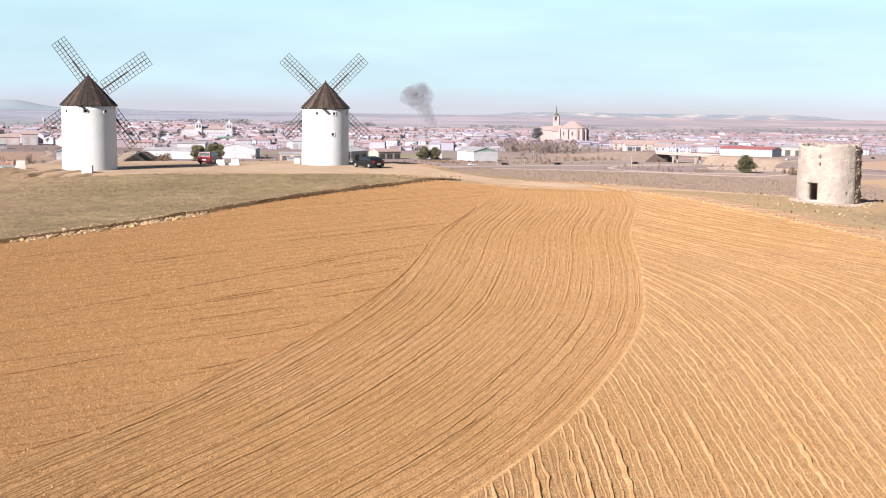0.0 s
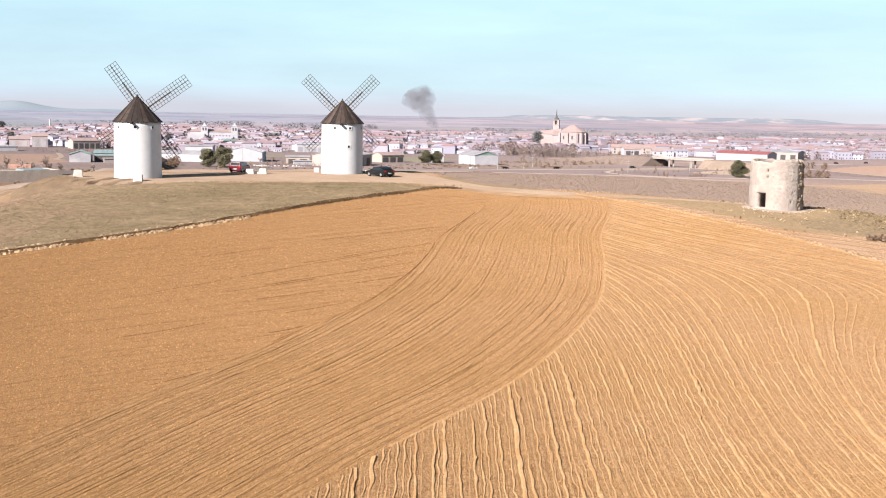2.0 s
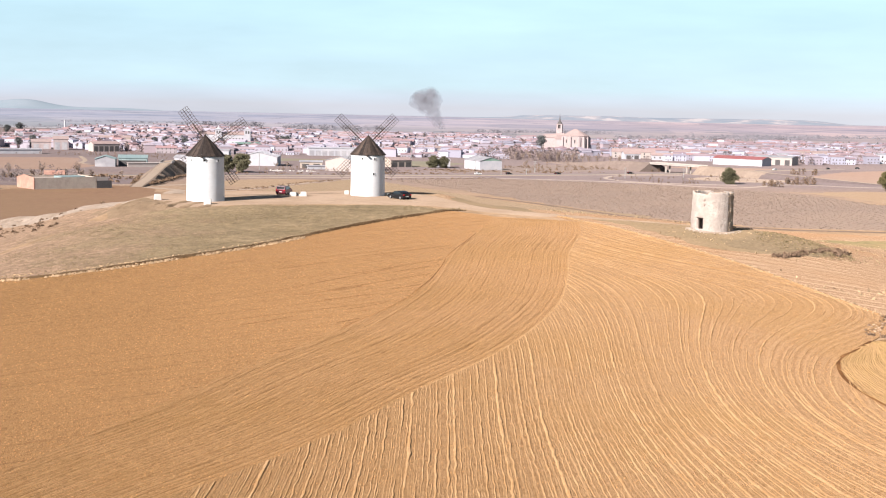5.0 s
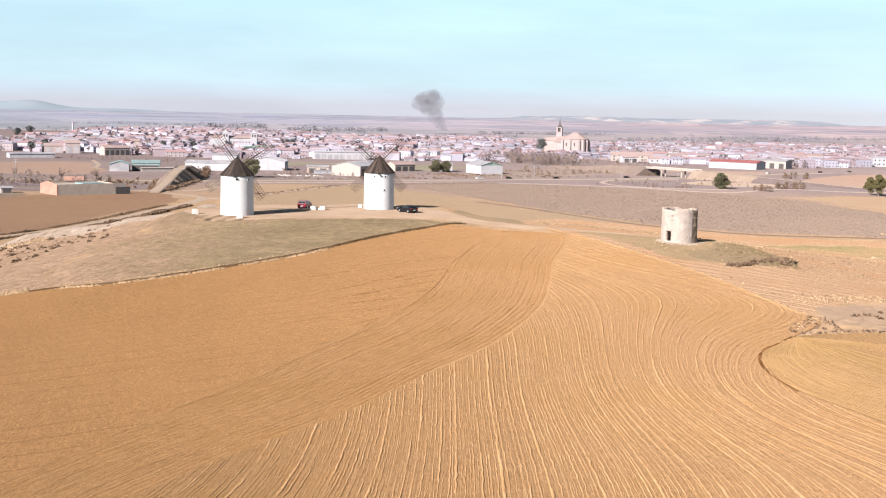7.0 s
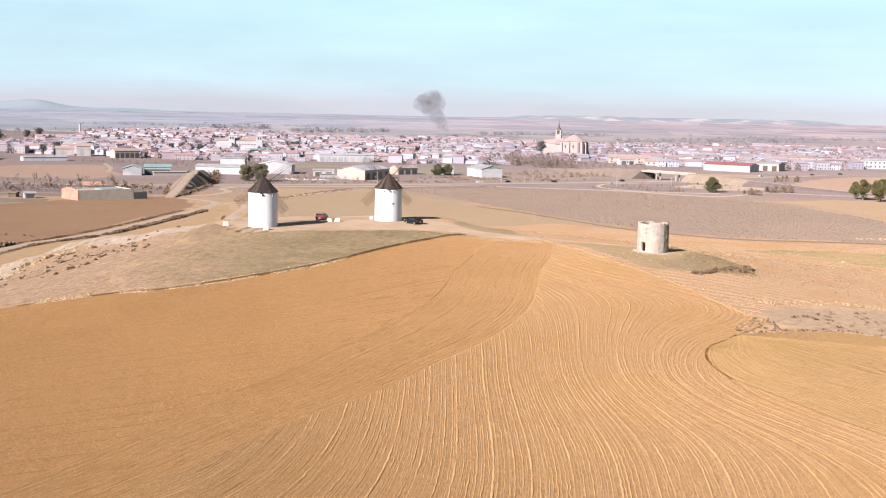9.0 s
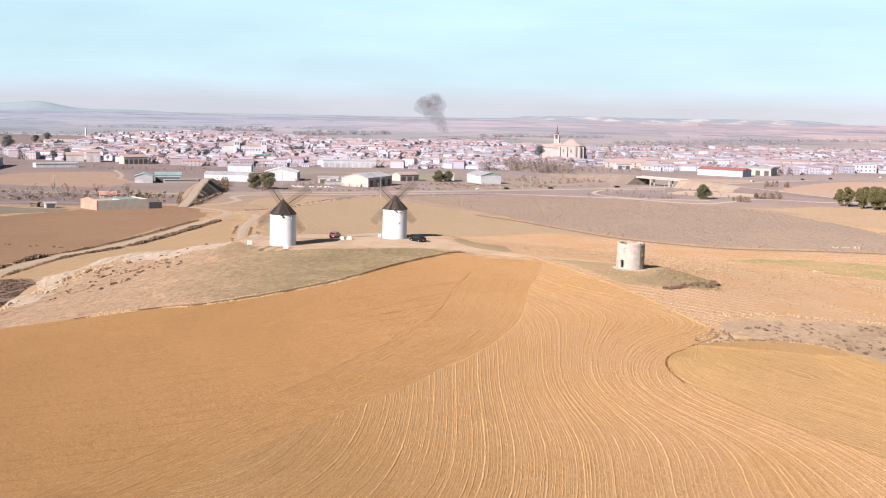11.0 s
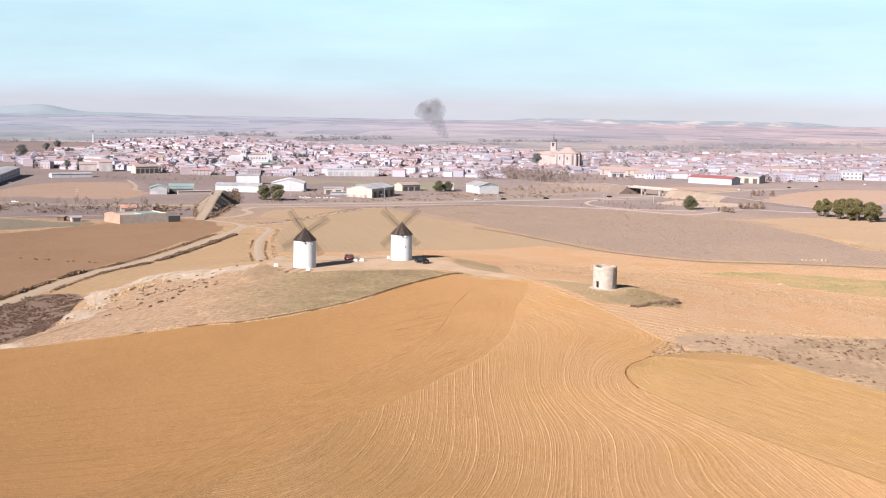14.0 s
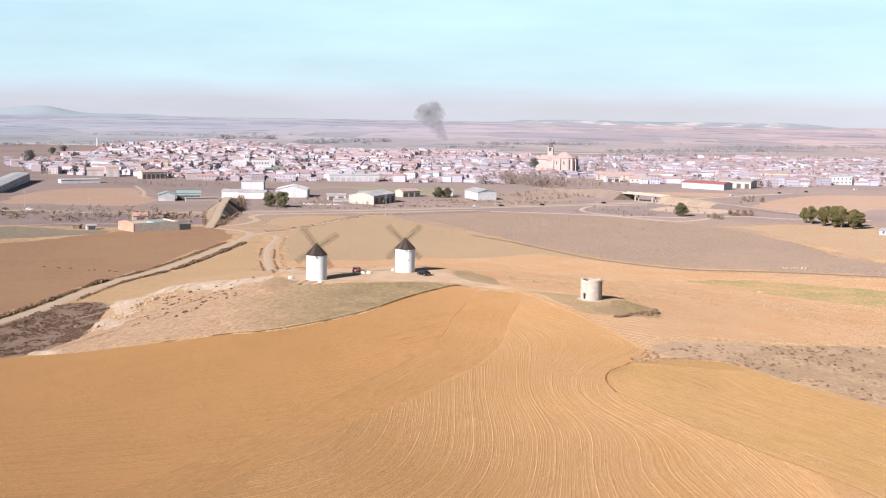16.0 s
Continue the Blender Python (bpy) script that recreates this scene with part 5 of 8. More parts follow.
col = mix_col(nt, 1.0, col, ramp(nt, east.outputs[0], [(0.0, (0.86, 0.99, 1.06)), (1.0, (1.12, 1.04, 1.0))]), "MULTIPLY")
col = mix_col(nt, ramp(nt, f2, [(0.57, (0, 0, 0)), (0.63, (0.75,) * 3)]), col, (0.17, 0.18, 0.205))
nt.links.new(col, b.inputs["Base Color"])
# a faint glow stands in for light scattered by the air
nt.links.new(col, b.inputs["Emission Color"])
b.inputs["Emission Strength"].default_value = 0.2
M["distance"] = m_
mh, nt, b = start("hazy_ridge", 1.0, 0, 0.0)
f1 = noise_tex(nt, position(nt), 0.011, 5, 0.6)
# haze painted into the hill colours, with a faint glow for scattered light
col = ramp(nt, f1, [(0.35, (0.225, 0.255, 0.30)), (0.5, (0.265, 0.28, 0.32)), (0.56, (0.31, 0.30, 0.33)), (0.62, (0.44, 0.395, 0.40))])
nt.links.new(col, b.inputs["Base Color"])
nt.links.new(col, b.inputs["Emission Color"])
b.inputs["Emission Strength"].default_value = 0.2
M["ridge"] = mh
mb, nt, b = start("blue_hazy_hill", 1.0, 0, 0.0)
# this hill holds a bluer haze, again in its colour and glow
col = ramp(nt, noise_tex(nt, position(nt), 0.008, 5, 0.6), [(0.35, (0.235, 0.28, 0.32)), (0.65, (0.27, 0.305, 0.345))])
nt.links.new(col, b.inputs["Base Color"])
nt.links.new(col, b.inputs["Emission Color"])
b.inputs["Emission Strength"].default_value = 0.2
M["blue_ridge"] = mb


def far_height(x, y):
    t = np.clip((y - 1900) / 2750, 0, 1)
    return 12 + 9 * t ** 1.5


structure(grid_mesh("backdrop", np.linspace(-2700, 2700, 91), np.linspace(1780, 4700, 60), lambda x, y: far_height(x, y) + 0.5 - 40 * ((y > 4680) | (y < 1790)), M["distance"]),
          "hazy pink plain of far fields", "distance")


def ridge(y, profile, label, mat="ridge"):
    """A low range of hills on the skyline: profile gives its height over x."""
    xs = np.linspace(-2700, 2700, 240)
    z = np.array([profile(x) for x in xs])
    v, f = [], []
    for k, (dy, kz) in enumerate(((-260, 0.0), (-120, 0.55), (-40, 0.93), (0, 1.0), (90, 0.5))):
        for x, h in zip(xs, z):
            v.append((x, y + dy, 14 + (h - 14) * kz))
    n = len(xs)
    for k in range(4):
        for i in range(n - 1):
            f.append((k * n + i, k * n + i + 1, (k + 1) * n + i + 1, (k + 1) * n + i))
    return structure(link("backdrop_hills", v, f, M[mat], smooth=True), label, "hills")


def bumps(x, *rows):
    return sum(h / ((1 + math.exp(-(x - a) / s)) * (1 + math.exp((x - b) / s))) for a, b, h, s in rows)


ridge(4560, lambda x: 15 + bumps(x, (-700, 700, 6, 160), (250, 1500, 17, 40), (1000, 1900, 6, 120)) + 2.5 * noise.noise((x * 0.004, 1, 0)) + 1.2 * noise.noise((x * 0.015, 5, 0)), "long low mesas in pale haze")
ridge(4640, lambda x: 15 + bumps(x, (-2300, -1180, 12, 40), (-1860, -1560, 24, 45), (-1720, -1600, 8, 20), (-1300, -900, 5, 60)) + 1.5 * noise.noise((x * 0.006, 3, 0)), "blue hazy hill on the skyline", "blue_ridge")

# ---- more materials ----
M.update({
    "old_concrete": surface("grey_concrete", (0.43, 0.375, 0.345), fine=1.5, coarse=0.2, var=0.12, tint=(0.42, 0.36, 0.31)),
    # tile, stone, render and sheet below hold some blue haze in their colour
    "church_tile": surface("weathered_church_tiles", (0.385, 0.285, 0.27), fine=1.5, coarse=0.3, var=0.15, tint=(0.43, 0.325, 0.302)),
    "tile": surface("clay_tiles", (0.39, 0.28, 0.263), fine=1.5, coarse=0.3, var=0.15, tint=(0.45, 0.34, 0.314)),
    "ochre": surface("church_stone", (0.418, 0.336, 0.327), fine=0.8, coarse=0.15, var=0.12, tint=(0.473, 0.396, 0.404)),
    "white": surface("white_render", (0.46, 0.45, 0.487), fine=0.8, coarse=0.15, var=0.06, tint=(0.57, 0.53, 0.546)),
    "cream": surface("cream_render", (0.43, 0.37, 0.352), fine=0.8, coarse=0.15, var=0.08, tint=(0.47, 0.39, 0.352)),
    "pink_render": surface("pink_render", (0.45, 0.36, 0.369), fine=0.8, coarse=0.1, var=0.08, tint=(0.54, 0.48, 0.508)),
    # leaf colour greyed by painted haze
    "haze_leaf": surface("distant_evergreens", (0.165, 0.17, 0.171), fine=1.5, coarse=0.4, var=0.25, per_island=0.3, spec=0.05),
    "brick": surface("orange_brick", (0.42, 0.225, 0.175), fine=1.5, coarse=0.3, var=0.12, tint=(0.52, 0.34, 0.26)),
    "grey_render": surface("grey_render", (0.45, 0.365, 0.315), fine=0.8, coarse=0.2, var=0.08, tint=(0.56, 0.48, 0.4)),
    "sheet": surface("grey_metal_sheet", (0.34, 0.325, 0.348), rough=0.6, fine=0.6, coarse=0.12, var=0.08, tint=(0.54, 0.51, 0.524)),
    "teal": surface("teal_metal_sheet", (0.25, 0.33, 0.335), rough=0.6, fine=0.6, coarse=0.12, var=0.1, tint=(0.33, 0.40, 0.40)),
    "green_sheet": surface("green_metal_sheet", (0.20, 0.30, 0.25), rough=0.6, fine=0.6, coarse=0.12, var=0.1, tint=(0.27, 0.36, 0.31)),
    "red_sheet": surface("red_metal_sheet", (0.36, 0.12, 0.12), rough=0.6, fine=0.6, coarse=0.12, var=0.1, tint=(0.40, 0.18, 0.17)),
    "far_dark": surface("shaded_opening", (0.10, 0.09, 0.09), var=0.2),
    "embank": surface("embankment_earth", (0.40, 0.30, 0.235), fine=0.5, coarse=0.08, var=0.3, tint=(0.33, 0.245, 0.19), bump_at=0.8, bump_dist=0.3, world_space=True, spec=0.1),
    "sandcut": surface("bare_sand_cut", (0.56, 0.43, 0.345), fine=0.5, coarse=0.1, var=0.15, tint=(0.45, 0.335, 0.265), bump_at=0.6, bump_dist=0.4, world_space=True, spec=0.1),
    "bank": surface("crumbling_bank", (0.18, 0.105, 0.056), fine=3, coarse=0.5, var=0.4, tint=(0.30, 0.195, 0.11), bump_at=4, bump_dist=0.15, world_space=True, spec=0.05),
    "leaf_dark": surface("pine_leaves", (0.155, 0.145, 0.09), fine=1.5, coarse=0.4, var=0.3, per_island=0.35, spec=0.15),
    "leaf_olive": surface("olive_leaves", (0.195, 0.18, 0.115), fine=1.5, coarse=0.4, var=0.3, per_island=0.35, spec=0.15),
    "leaf_pine": surface("grove_leaves", (0.19, 0.165, 0.08), fine=1.5, coarse=0.4, var=0.3, per_island=0.35, spec=0.15),
    "twig": surface("bare_twigs", (0.34, 0.26, 0.22), fine=2, coarse=0.5, var=0.2, per_island=0.25, spec=0.1),
    "bark": surface("bark", (0.20, 0.15, 0.12), fine=4, coarse=1, var=0.3),
    "scrub": surface("scrub_twigs", (0.22, 0.148, 0.103), fine=3, coarse=0.5, var=0.3, per_island=0.3, spec=0.1),
    "dark_tuft": surface("olive_tufts", (0.225, 0.178, 0.10), fine=3, coarse=0.5, var=0.25, per_island=0.4, spec=0.1),
    "dry_tuft": surface("dry_tufts", (0.33, 0.245, 0.145), fine=3, coarse=0.5, var=0.25, per_island=0.4, spec=0.1),
    "straw": surface("bleached_straw", (0.47, 0.345, 0.215), fine=3, coarse=0.5, var=0.25, per_island=0.35, spec=0.1),
    "clod": surface("earth_clods", (0.40, 0.218, 0.095), fine=5, coarse=0.5, var=0.25, per_island=0.4, spec=0.05),
    "crumb": surface("fine_crumbs", (0.40, 0.228, 0.105), fine=5, coarse=0.5, var=0.25, per_island=0.55, spec=0.05),
    "marl_clod": surface("pale_clods", (0.43, 0.31, 0.215), fine=5, coarse=0.5, var=0.2, per_island=0.35, spec=0.05),
    "vine": surface("vine_stocks", (0.285, 0.215, 0.178), fine=5, coarse=0.5, var=0.25, per_island=0.4, spec=0.05),
    # hedge colour paled and blued by painted haze
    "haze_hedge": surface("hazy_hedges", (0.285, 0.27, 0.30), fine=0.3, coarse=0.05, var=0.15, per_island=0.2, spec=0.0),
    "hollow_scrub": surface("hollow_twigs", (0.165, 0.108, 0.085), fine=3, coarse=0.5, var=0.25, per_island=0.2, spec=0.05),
    # twig colour softened by painted haze
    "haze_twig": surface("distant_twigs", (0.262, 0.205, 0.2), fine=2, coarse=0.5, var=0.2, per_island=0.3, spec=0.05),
    "straw_clod": surface("straw_clods", (0.44, 0.31, 0.195), fine=5, coarse=0.5, var=0.25, per_island=0.4, spec=0.05),
    "tyre": surface("tyre_rubber", (0.02, 0.02, 0.02), rough=0.85, var=0.2),
    "rim": surface("alloy_rim", (0.62, 0.62, 0.63), rough=0.35, metal=0.7, var=0.05),
    "glass": surface("tinted_glass", (0.015, 0.017, 0.02), rough=0.08, var=0.05, spec=0.6),
    "lamp_red": surface("tail_light", (0.45, 0.02, 0.02), rough=0.25, var=0.05, spec=0.5),
    "plate": surface("number_plate", (0.75, 0.74, 0.70), rough=0.5, var=0.03),
    "metal": surface("galvanised_steel", (0.42, 0.41, 0.40), rough=0.5, metal=0.6, var=0.1),
})


def paint(name, c):
    m = surface(name, c, rough=0.4, fine=2, coarse=0.6, var=0.04, spec=0.5)
    m.node_tree.nodes["Principled BSDF"].inputs["Coat Weight"].default_value = 0.2
    return m


M["red_paint"], M["grey_paint"], M["white_paint"], M["black_paint"] = paint("dark_red_paint", (0.12, 0.006, 0.018)), paint("dark_grey_paint", (0.009, 0.007, 0.008)), paint("white_paint", (0.78, 0.77, 0.76)), paint("black_paint", (0.03, 0.03, 0.032))


# ---- vehicles ----
def car(m, colour, label, profile, glass, length, width, ends, r=0.32):
    """A car heading along +x. profile, glass: side outlines (x, z); ends: the slopes of its rear window and windscreen."""
    base = thing("car", m, label, "car", "cars")

    def slab(points, y, inset):
        bm = bmesh.new()
        rings = []
        for s, k in ((-1, inset), (-0.86, 0.0), (0.86, 0.0), (1, inset)):
            cx, cz = sum(p[0] for p in points) / len(points), sum(p[1] for p in points) / len(points)
            rings.append([(cx + (px - cx) * (1 - k * 0.5), s * y * (1 - 0.16 * max(0, pz - 0.95)), cz + (pz - cz) * (1 - k * 0.35)) for px, pz in points])
        loops(bm, rings, True, True)
        bmesh.ops.recalc_face_normals(bm, faces=bm.faces[:])
        return bm
    part("body", slab(profile, width / 2, 0.06), colour, base, smooth=False)
    gx = slab(glass, width / 2 + 0.012, 0.04)
    part("side_window", gx, M["glass"], base)
    for pane, (x0, z0, x1, z1) in zip(("rear_window", "windscreen"), ends):
        bm = bmesh.new()
        bar(bm, (x0, 0, z0), (x1, 0, z1), width * 0.74, 0.05)
        part(pane, bm, M["glass"], base)
    part("sill", boxed(-length * 0.44, length * 0.44, -width / 2 - 0.01, width / 2 + 0.01, 0.2, 0.34, 0.03), M["tyre"], base)
    for sx in (1, -1):
        for sy in (1, -1):
            c = Matrix.Translation((sx * length * 0.3, sy * (width / 2 - 0.1), r)) @ Matrix.Rotation(radians(90), 4, "X")
            bm = bmesh.new()
            bmesh.ops.create_cone(bm, cap_ends=True, segments=18, radius1=r, radius2=r, depth=0.22, matrix=c)
            bmesh.ops.bevel(bm, geom=[e for e in bm.edges if len(e.link_faces) == 2 and any(len(f.verts) > 4 for f in e.link_faces)], offset=0.03, segments=2, affect="EDGES")
            w = part("wheel", bm, M["tyre"], base)
            bm = bmesh.new()
            bmesh.ops.create_cone(bm, cap_ends=True, segments=14, radius1=r * 0.62, radius2=r * 0.62, depth=0.25, matrix=c)
            part("rim", bm, M["rim"], w)
    for sy in (1, -1):
        part("tail_light", boxed(-length / 2 - 0.015, -length / 2 + 0.12, sy * width * 0.4 - 0.17, sy * width * 0.4 + 0.17, 0.72, 0.95, 0.03), M["lamp_red"], base)
        part("headlight", boxed(length / 2 - 0.14, length / 2 + 0.01, sy * width * 0.38 - 0.18, sy * width * 0.38 + 0.18, 0.6, 0.76, 0.03), M["plate"], base)
        part("mirror", boxed(length * 0.17, length * 0.17 + 0.12, sy * (width / 2 + 0.08) - 0.09, sy * (width / 2 + 0.08) + 0.09, 0.92, 1.06, 0.03), colour, base)
    part("number_plate", boxed(-length / 2 - 0.03, -length / 2 + 0.02, -0.26, 0.26, 0.5, 0.62), M["plate"], base)
    part("bumper", boxed(-length / 2 - 0.04, -length / 2 + 0.2, -width * 0.46, width * 0.46, 0.28, 0.5, 0.06), colour, base)
    return base


SEDAN = [(-2.28, 0.3), (2.25, 0.25), (2.3, 0.62), (1.9, 0.78), (1.05, 0.9), (0.35, 1.36), (-0.5, 1.46), (-1.35, 1.32), (-2.0, 1.03), (-2.3, 0.98)]
SEDAN_G = [(0.92, 0.93), (0.3, 1.3), (-0.5, 1.39), (-1.25, 1.26), (-1.75, 1.0)]
VAN = [(-2.1, 0.32), (2.1, 0.28), (2.15, 0.66), (1.85, 0.88), (1.1, 1.0), (0.45, 1.46), (-0.6, 1.58), (-1.95, 1.54), (-2.12, 1.0)]
SEDAN_E = ((-1.42, 1.315, -1.94, 1.075), (0.42, 1.335, 0.98, 0.965))
VAN_E = ((-1.985, 1.46, -2.105, 1.08), (0.52, 1.435, 1.02, 1.075))
VAN_G = [(0.98, 1.0), (0.4, 1.39), (-0.6, 1.49), (-1.88, 1.46), (-1.98, 1.0)]
sedan = car(pose(-9.0, 149.4, hz(-9.0, 149.4) + 0.13, 0, 0, 131), M["grey_paint"], "dark grey saloon parked on the sandy yard", SEDAN, SEDAN_G, 4.58, 1.82, SEDAN_E)
car(pose(-29.9, 154.3, hz(-29.9, 154.3) + 0.13, 0, 0, 80), M["red_paint"], "dark red van-like car parked in the yard", VAN, VAN_G, 4.25, 1.8, VAN_E)
car(pose(-8.6, 192, hz(-8.6, 192) + 0.1, 0, 0, 20), M["black_paint"], "black car parked behind the windmill", SEDAN, SEDAN_G, 4.58, 1.82, SEDAN_E)
white_car = car(pose(20, 690, hz(20, 690) + 0.35, 0, 0, 27), M["white_paint"], "small white car on the highway", SEDAN, SEDAN_G, 4.58, 1.82, SEDAN_E)
for x, y, yaw, src in ((40, 702, 29, sedan), (73, 719, 31, sedan), (-286, 590, 0, white_car), (-302, 589.6, 0, sedan), (126, 753, 36, sedan), (262, 886, 44, white_car), (354, 962, 40, sedan), (420, 1014, 40, white_car), (320, 935, 42, sedan)):
    c = copy_thing(src, pose(x, y, hz(x, y) + 0.32, 0, 0, yaw))
    c["label"] = "far car driving on the highway"
block(-18.9, 157.6, 0.8, 0.6, 0.7, 0, 0.0, "small white box beside the windmill wall")


# ---- particular buildings ----
def gable(name, x, y, w, d, h, rh, yaw, wall, roof, label, doors=0, door_mat="far_dark", z=None, windows=0, gable_mat=None, ribs=0, category="building", wide_door=False):
    """A long building with its ridge along local x; doors and windows on the side towards -y."""
    base = thing(name, pose(x, y, hz(x, y) if z is None else z, 0, 0, yaw), label, category)
    bm = bmesh.new()
    box(bm, -w / 2, w / 2, -d / 2, d / 2, -2, h)
    part("wall", bm, M[wall], base)
    for s in (-1, 1):
        bm = bmesh.new()
        v = [bm.verts.new(p) for p in ((s * w / 2, -d / 2, h), (s * w / 2, d / 2, h), (s * w / 2, 0, h + rh), (s * (w / 2 - 0.4), -d / 2, h), (s * (w / 2 - 0.4), d / 2, h), (s * (w / 2 - 0.4), 0, h + rh))]
        for f in ((0, 1, 2), (5, 4, 3), (0, 2, 5, 3), (1, 4, 5, 2), (0, 3, 4, 1)):
            bm.faces.new([v[i] for i in f])
        bmesh.ops.recalc_face_normals(bm, faces=bm.faces[:])
        part("gable", bm, M[gable_mat or wall], base)
    for s in (-1, 1):
        bm = bmesh.new()
        o = 0.5
        k = rh / (d / 2)
        v = [bm.verts.new(p) for p in ((-w / 2 - o, s * (d / 2 + o), h - o * k + 0.05), (w / 2 + o, s * (d / 2 + o), h - o * k + 0.05), (w / 2 + o, 0, h + rh + 0.05), (-w / 2 - o, 0, h + rh + 0.05))]
        f = bm.faces.new(v)
        g = bmesh.ops.extrude_face_region(bm, geom=[f])
        bmesh.ops.translate(bm, verts=[q for q in g["geom"] if isinstance(q, bmesh.types.BMVert)], vec=(0, 0, 0.22))
        bmesh.ops.recalc_face_normals(bm, faces=bm.faces[:])
        rf = part("roof", bm, M[roof], base)
        for i in range(ribs):
            u = -w / 2 + w * (i + 0.5) / ribs
            bm = bmesh.new()
            bar(bm, (u, s * d / 2, h + 0.3), (u, 0, h + rh + 0.3), 0.3, 0.16)
            part("roof_rib", bm, M[roof], rf)
    for i in range(doors):
        u = -w / 2 + w * (i + 0.5) / doors
        half = w / doors * 0.47 if wide_door else min(2.2, w / doors * 0.36)
        part("door", boxed(u - half, u + half, -d / 2 - 0.12, -d / 2 + 0.2, -0.3, h * 0.72), M[door_mat], base)
    for i in range(windows):
        u = -w / 2 + w * (i + 0.5) / windows
        for zz in ([h * 0.55] if h < 6 else [h * 0.28, h * 0.72]):
            part("window", boxed(u - 0.7, u + 0.7, -d / 2 - 0.1, -d / 2 + 0.2, zz - 0.8, zz + 0.8), M["far_dark"], base)
    return base


gable("warehouse", 26, 786, 28, 17, 6.6, 2.4, 112, "white", "sheet", "white warehouse with grey sheet roof and green gable", 0, gable_mat="green_sheet", ribs=9)
gable("warehouse", -61, 720, 36, 22, 6.8, 2.6, 65, "cream", "sheet", "beige industrial hall with grey sheet roof", 4, "embank", ribs=8)
gable("warehouse", -36, 800, 18, 12, 5, 1.8, 36, "grey_render", "tile", "low brown workshop building", 3)
gable("warehouse", -166, 748, 36, 13, 5.2, 1.6, -6, "white", "sheet", "long white shed with grey-green roof", 3, "white", ribs=8)
gable("warehouse", -178, 860, 20, 12, 7.5, 0.8, 2, "white", "sheet", "plain white industrial block", 0)
gable("warehouse", -131, 775, 24, 26, 6.4, 3.2, 92, "white", "white", "white hall with pale gabled roof", 2, "sheet", ribs=6)
gable("warehouse", -92, 746, 15, 9, 4.2, 0.8, 6, "grey_render", "sheet", "low grey workshop beside the highway", 2)
gable("shed", -84, 726, 17, 1.0, 2.4, 0.1, 20, "white", "white", "low white yard wall beside the hall", 0, category="wall")
gable("warehouse", -66, 760, 18, 12, 5.5, 1.2, 10, "white", "teal", "small pale workshop with blue-grey roof", 2)
gable("shed", -205, 716, 18, 13, 5.6, 1.6, 12, "teal", "teal", "open-fronted teal metal farm shed", 1, "far_dark", ribs=6, wide_door=True)
gable("shed", -220, 706, 15, 12.5, 4.8, 2.0, 102, "sheet", "teal", "pale shed with a grey sheet roof", 0, ribs=4)
gable("shed", -193, 706, 26, 1.2, 2.6, 0.2, 30, "cream", "cream", "low pale yard wall beside the shed", 0, category="wall")
gable("shed", -352, 912, 37, 12, 3.4, 0.8, 32, "white", "sheet", "long low white shed at the town edge", 0, ribs=8)
gable("factory", -100, 1018, 52, 20, 7.2, 0.6, 12, "white", "white", "long white factory with grey-glazed ground floor", 9, "sheet", category="factory")
gable("factory", 262, 992, 46, 20, 6.4, 2.0, -38, "white", "red_sheet", "white factory hall with red roof", 0, ribs=10, category="factory")
gable("factory", 300, 1020, 34, 22, 7.5, 1.2, -30, "cream", "sheet", "cream factory annex with flat roof", 4, category="factory")
gable("house", 437, 1112, 22, 14, 9, 0.6, -2, "white", "white", "three-storey white apartment house", 0, windows=5, category="house")
gable("house", -306, 1000, 24, 12, 7.4, 2.0, 38, "cream", "tile", "cream two-storey house with arched openings", 5, windows=0, category="house")
gable("shed", -199, 1118, 26, 14, 6.0, 1.4, 35, "grey_render", "green_sheet", "dark shed with a green sheet roof", 2, ribs=5)
gable("apartment_block", -394, 838, 180, 16, 6.6, 0.7, 102, "pink_render", "sheet", "long pink and white terrace block with flat roof", 0, windows=24, gable_mat="white", category="building")


for x, y, w, d, h, rh, yaw, wall, roof, label in (
        (-470, 1300, 46, 22, 5.0, 2.2, 24, "white", "sheet", "big pale grey shed at the edge of town"),
        (-430, 1360, 38, 20, 5.5, 2.0, -8, "cream", "sheet", "broad grey-roofed shed among houses"),
        (-505, 1440, 52, 18, 5.0, 1.8, 8, "white", "white", "long low hall with a white roof"),
        (-360, 1230, 34, 16, 6.0, 2.0, 12, "grey_render", "tile", "brown-roofed barn among houses"),
        (-352, 1024, 13, 13, 10.0, 2.4, 18, "ochre", "church_tile", "tall old stone granary with tiled roof"),
        (-372, 1030, 17, 12, 7.0, 2.2, 18, "ochre", "church_tile", "old stone barn with tiled roof"),
        (-415, 1210, 30, 18, 6.0, 1.6, -20, "white", "sheet", "pale workshop hall among houses"),
        (-120, 1160, 34, 14, 5.5, 1.2, 6, "white", "tile", "long white school block with tiled roof"),
        (-20, 1120, 30, 14, 6.0, 1.6, 16, "cream", "tile", "cream hall with a tiled roof"),
        (330, 1130, 40, 18, 6.0, 1.4, -14, "white", "sheet", "white hall with a pale sheet roof"),
        (250, 1160, 44, 16, 6.0, 1.6, -10, "white", "tile", "long white hall with pink tiled roof"),
        (390, 1200, 34, 16, 6.5, 1.4, -18, "cream", "tile", "cream block of flats with tiled roof")):
    gable("hall", x, y, w, d, h, rh, yaw, wall, roof, label, 2, "sheet", windows=0)


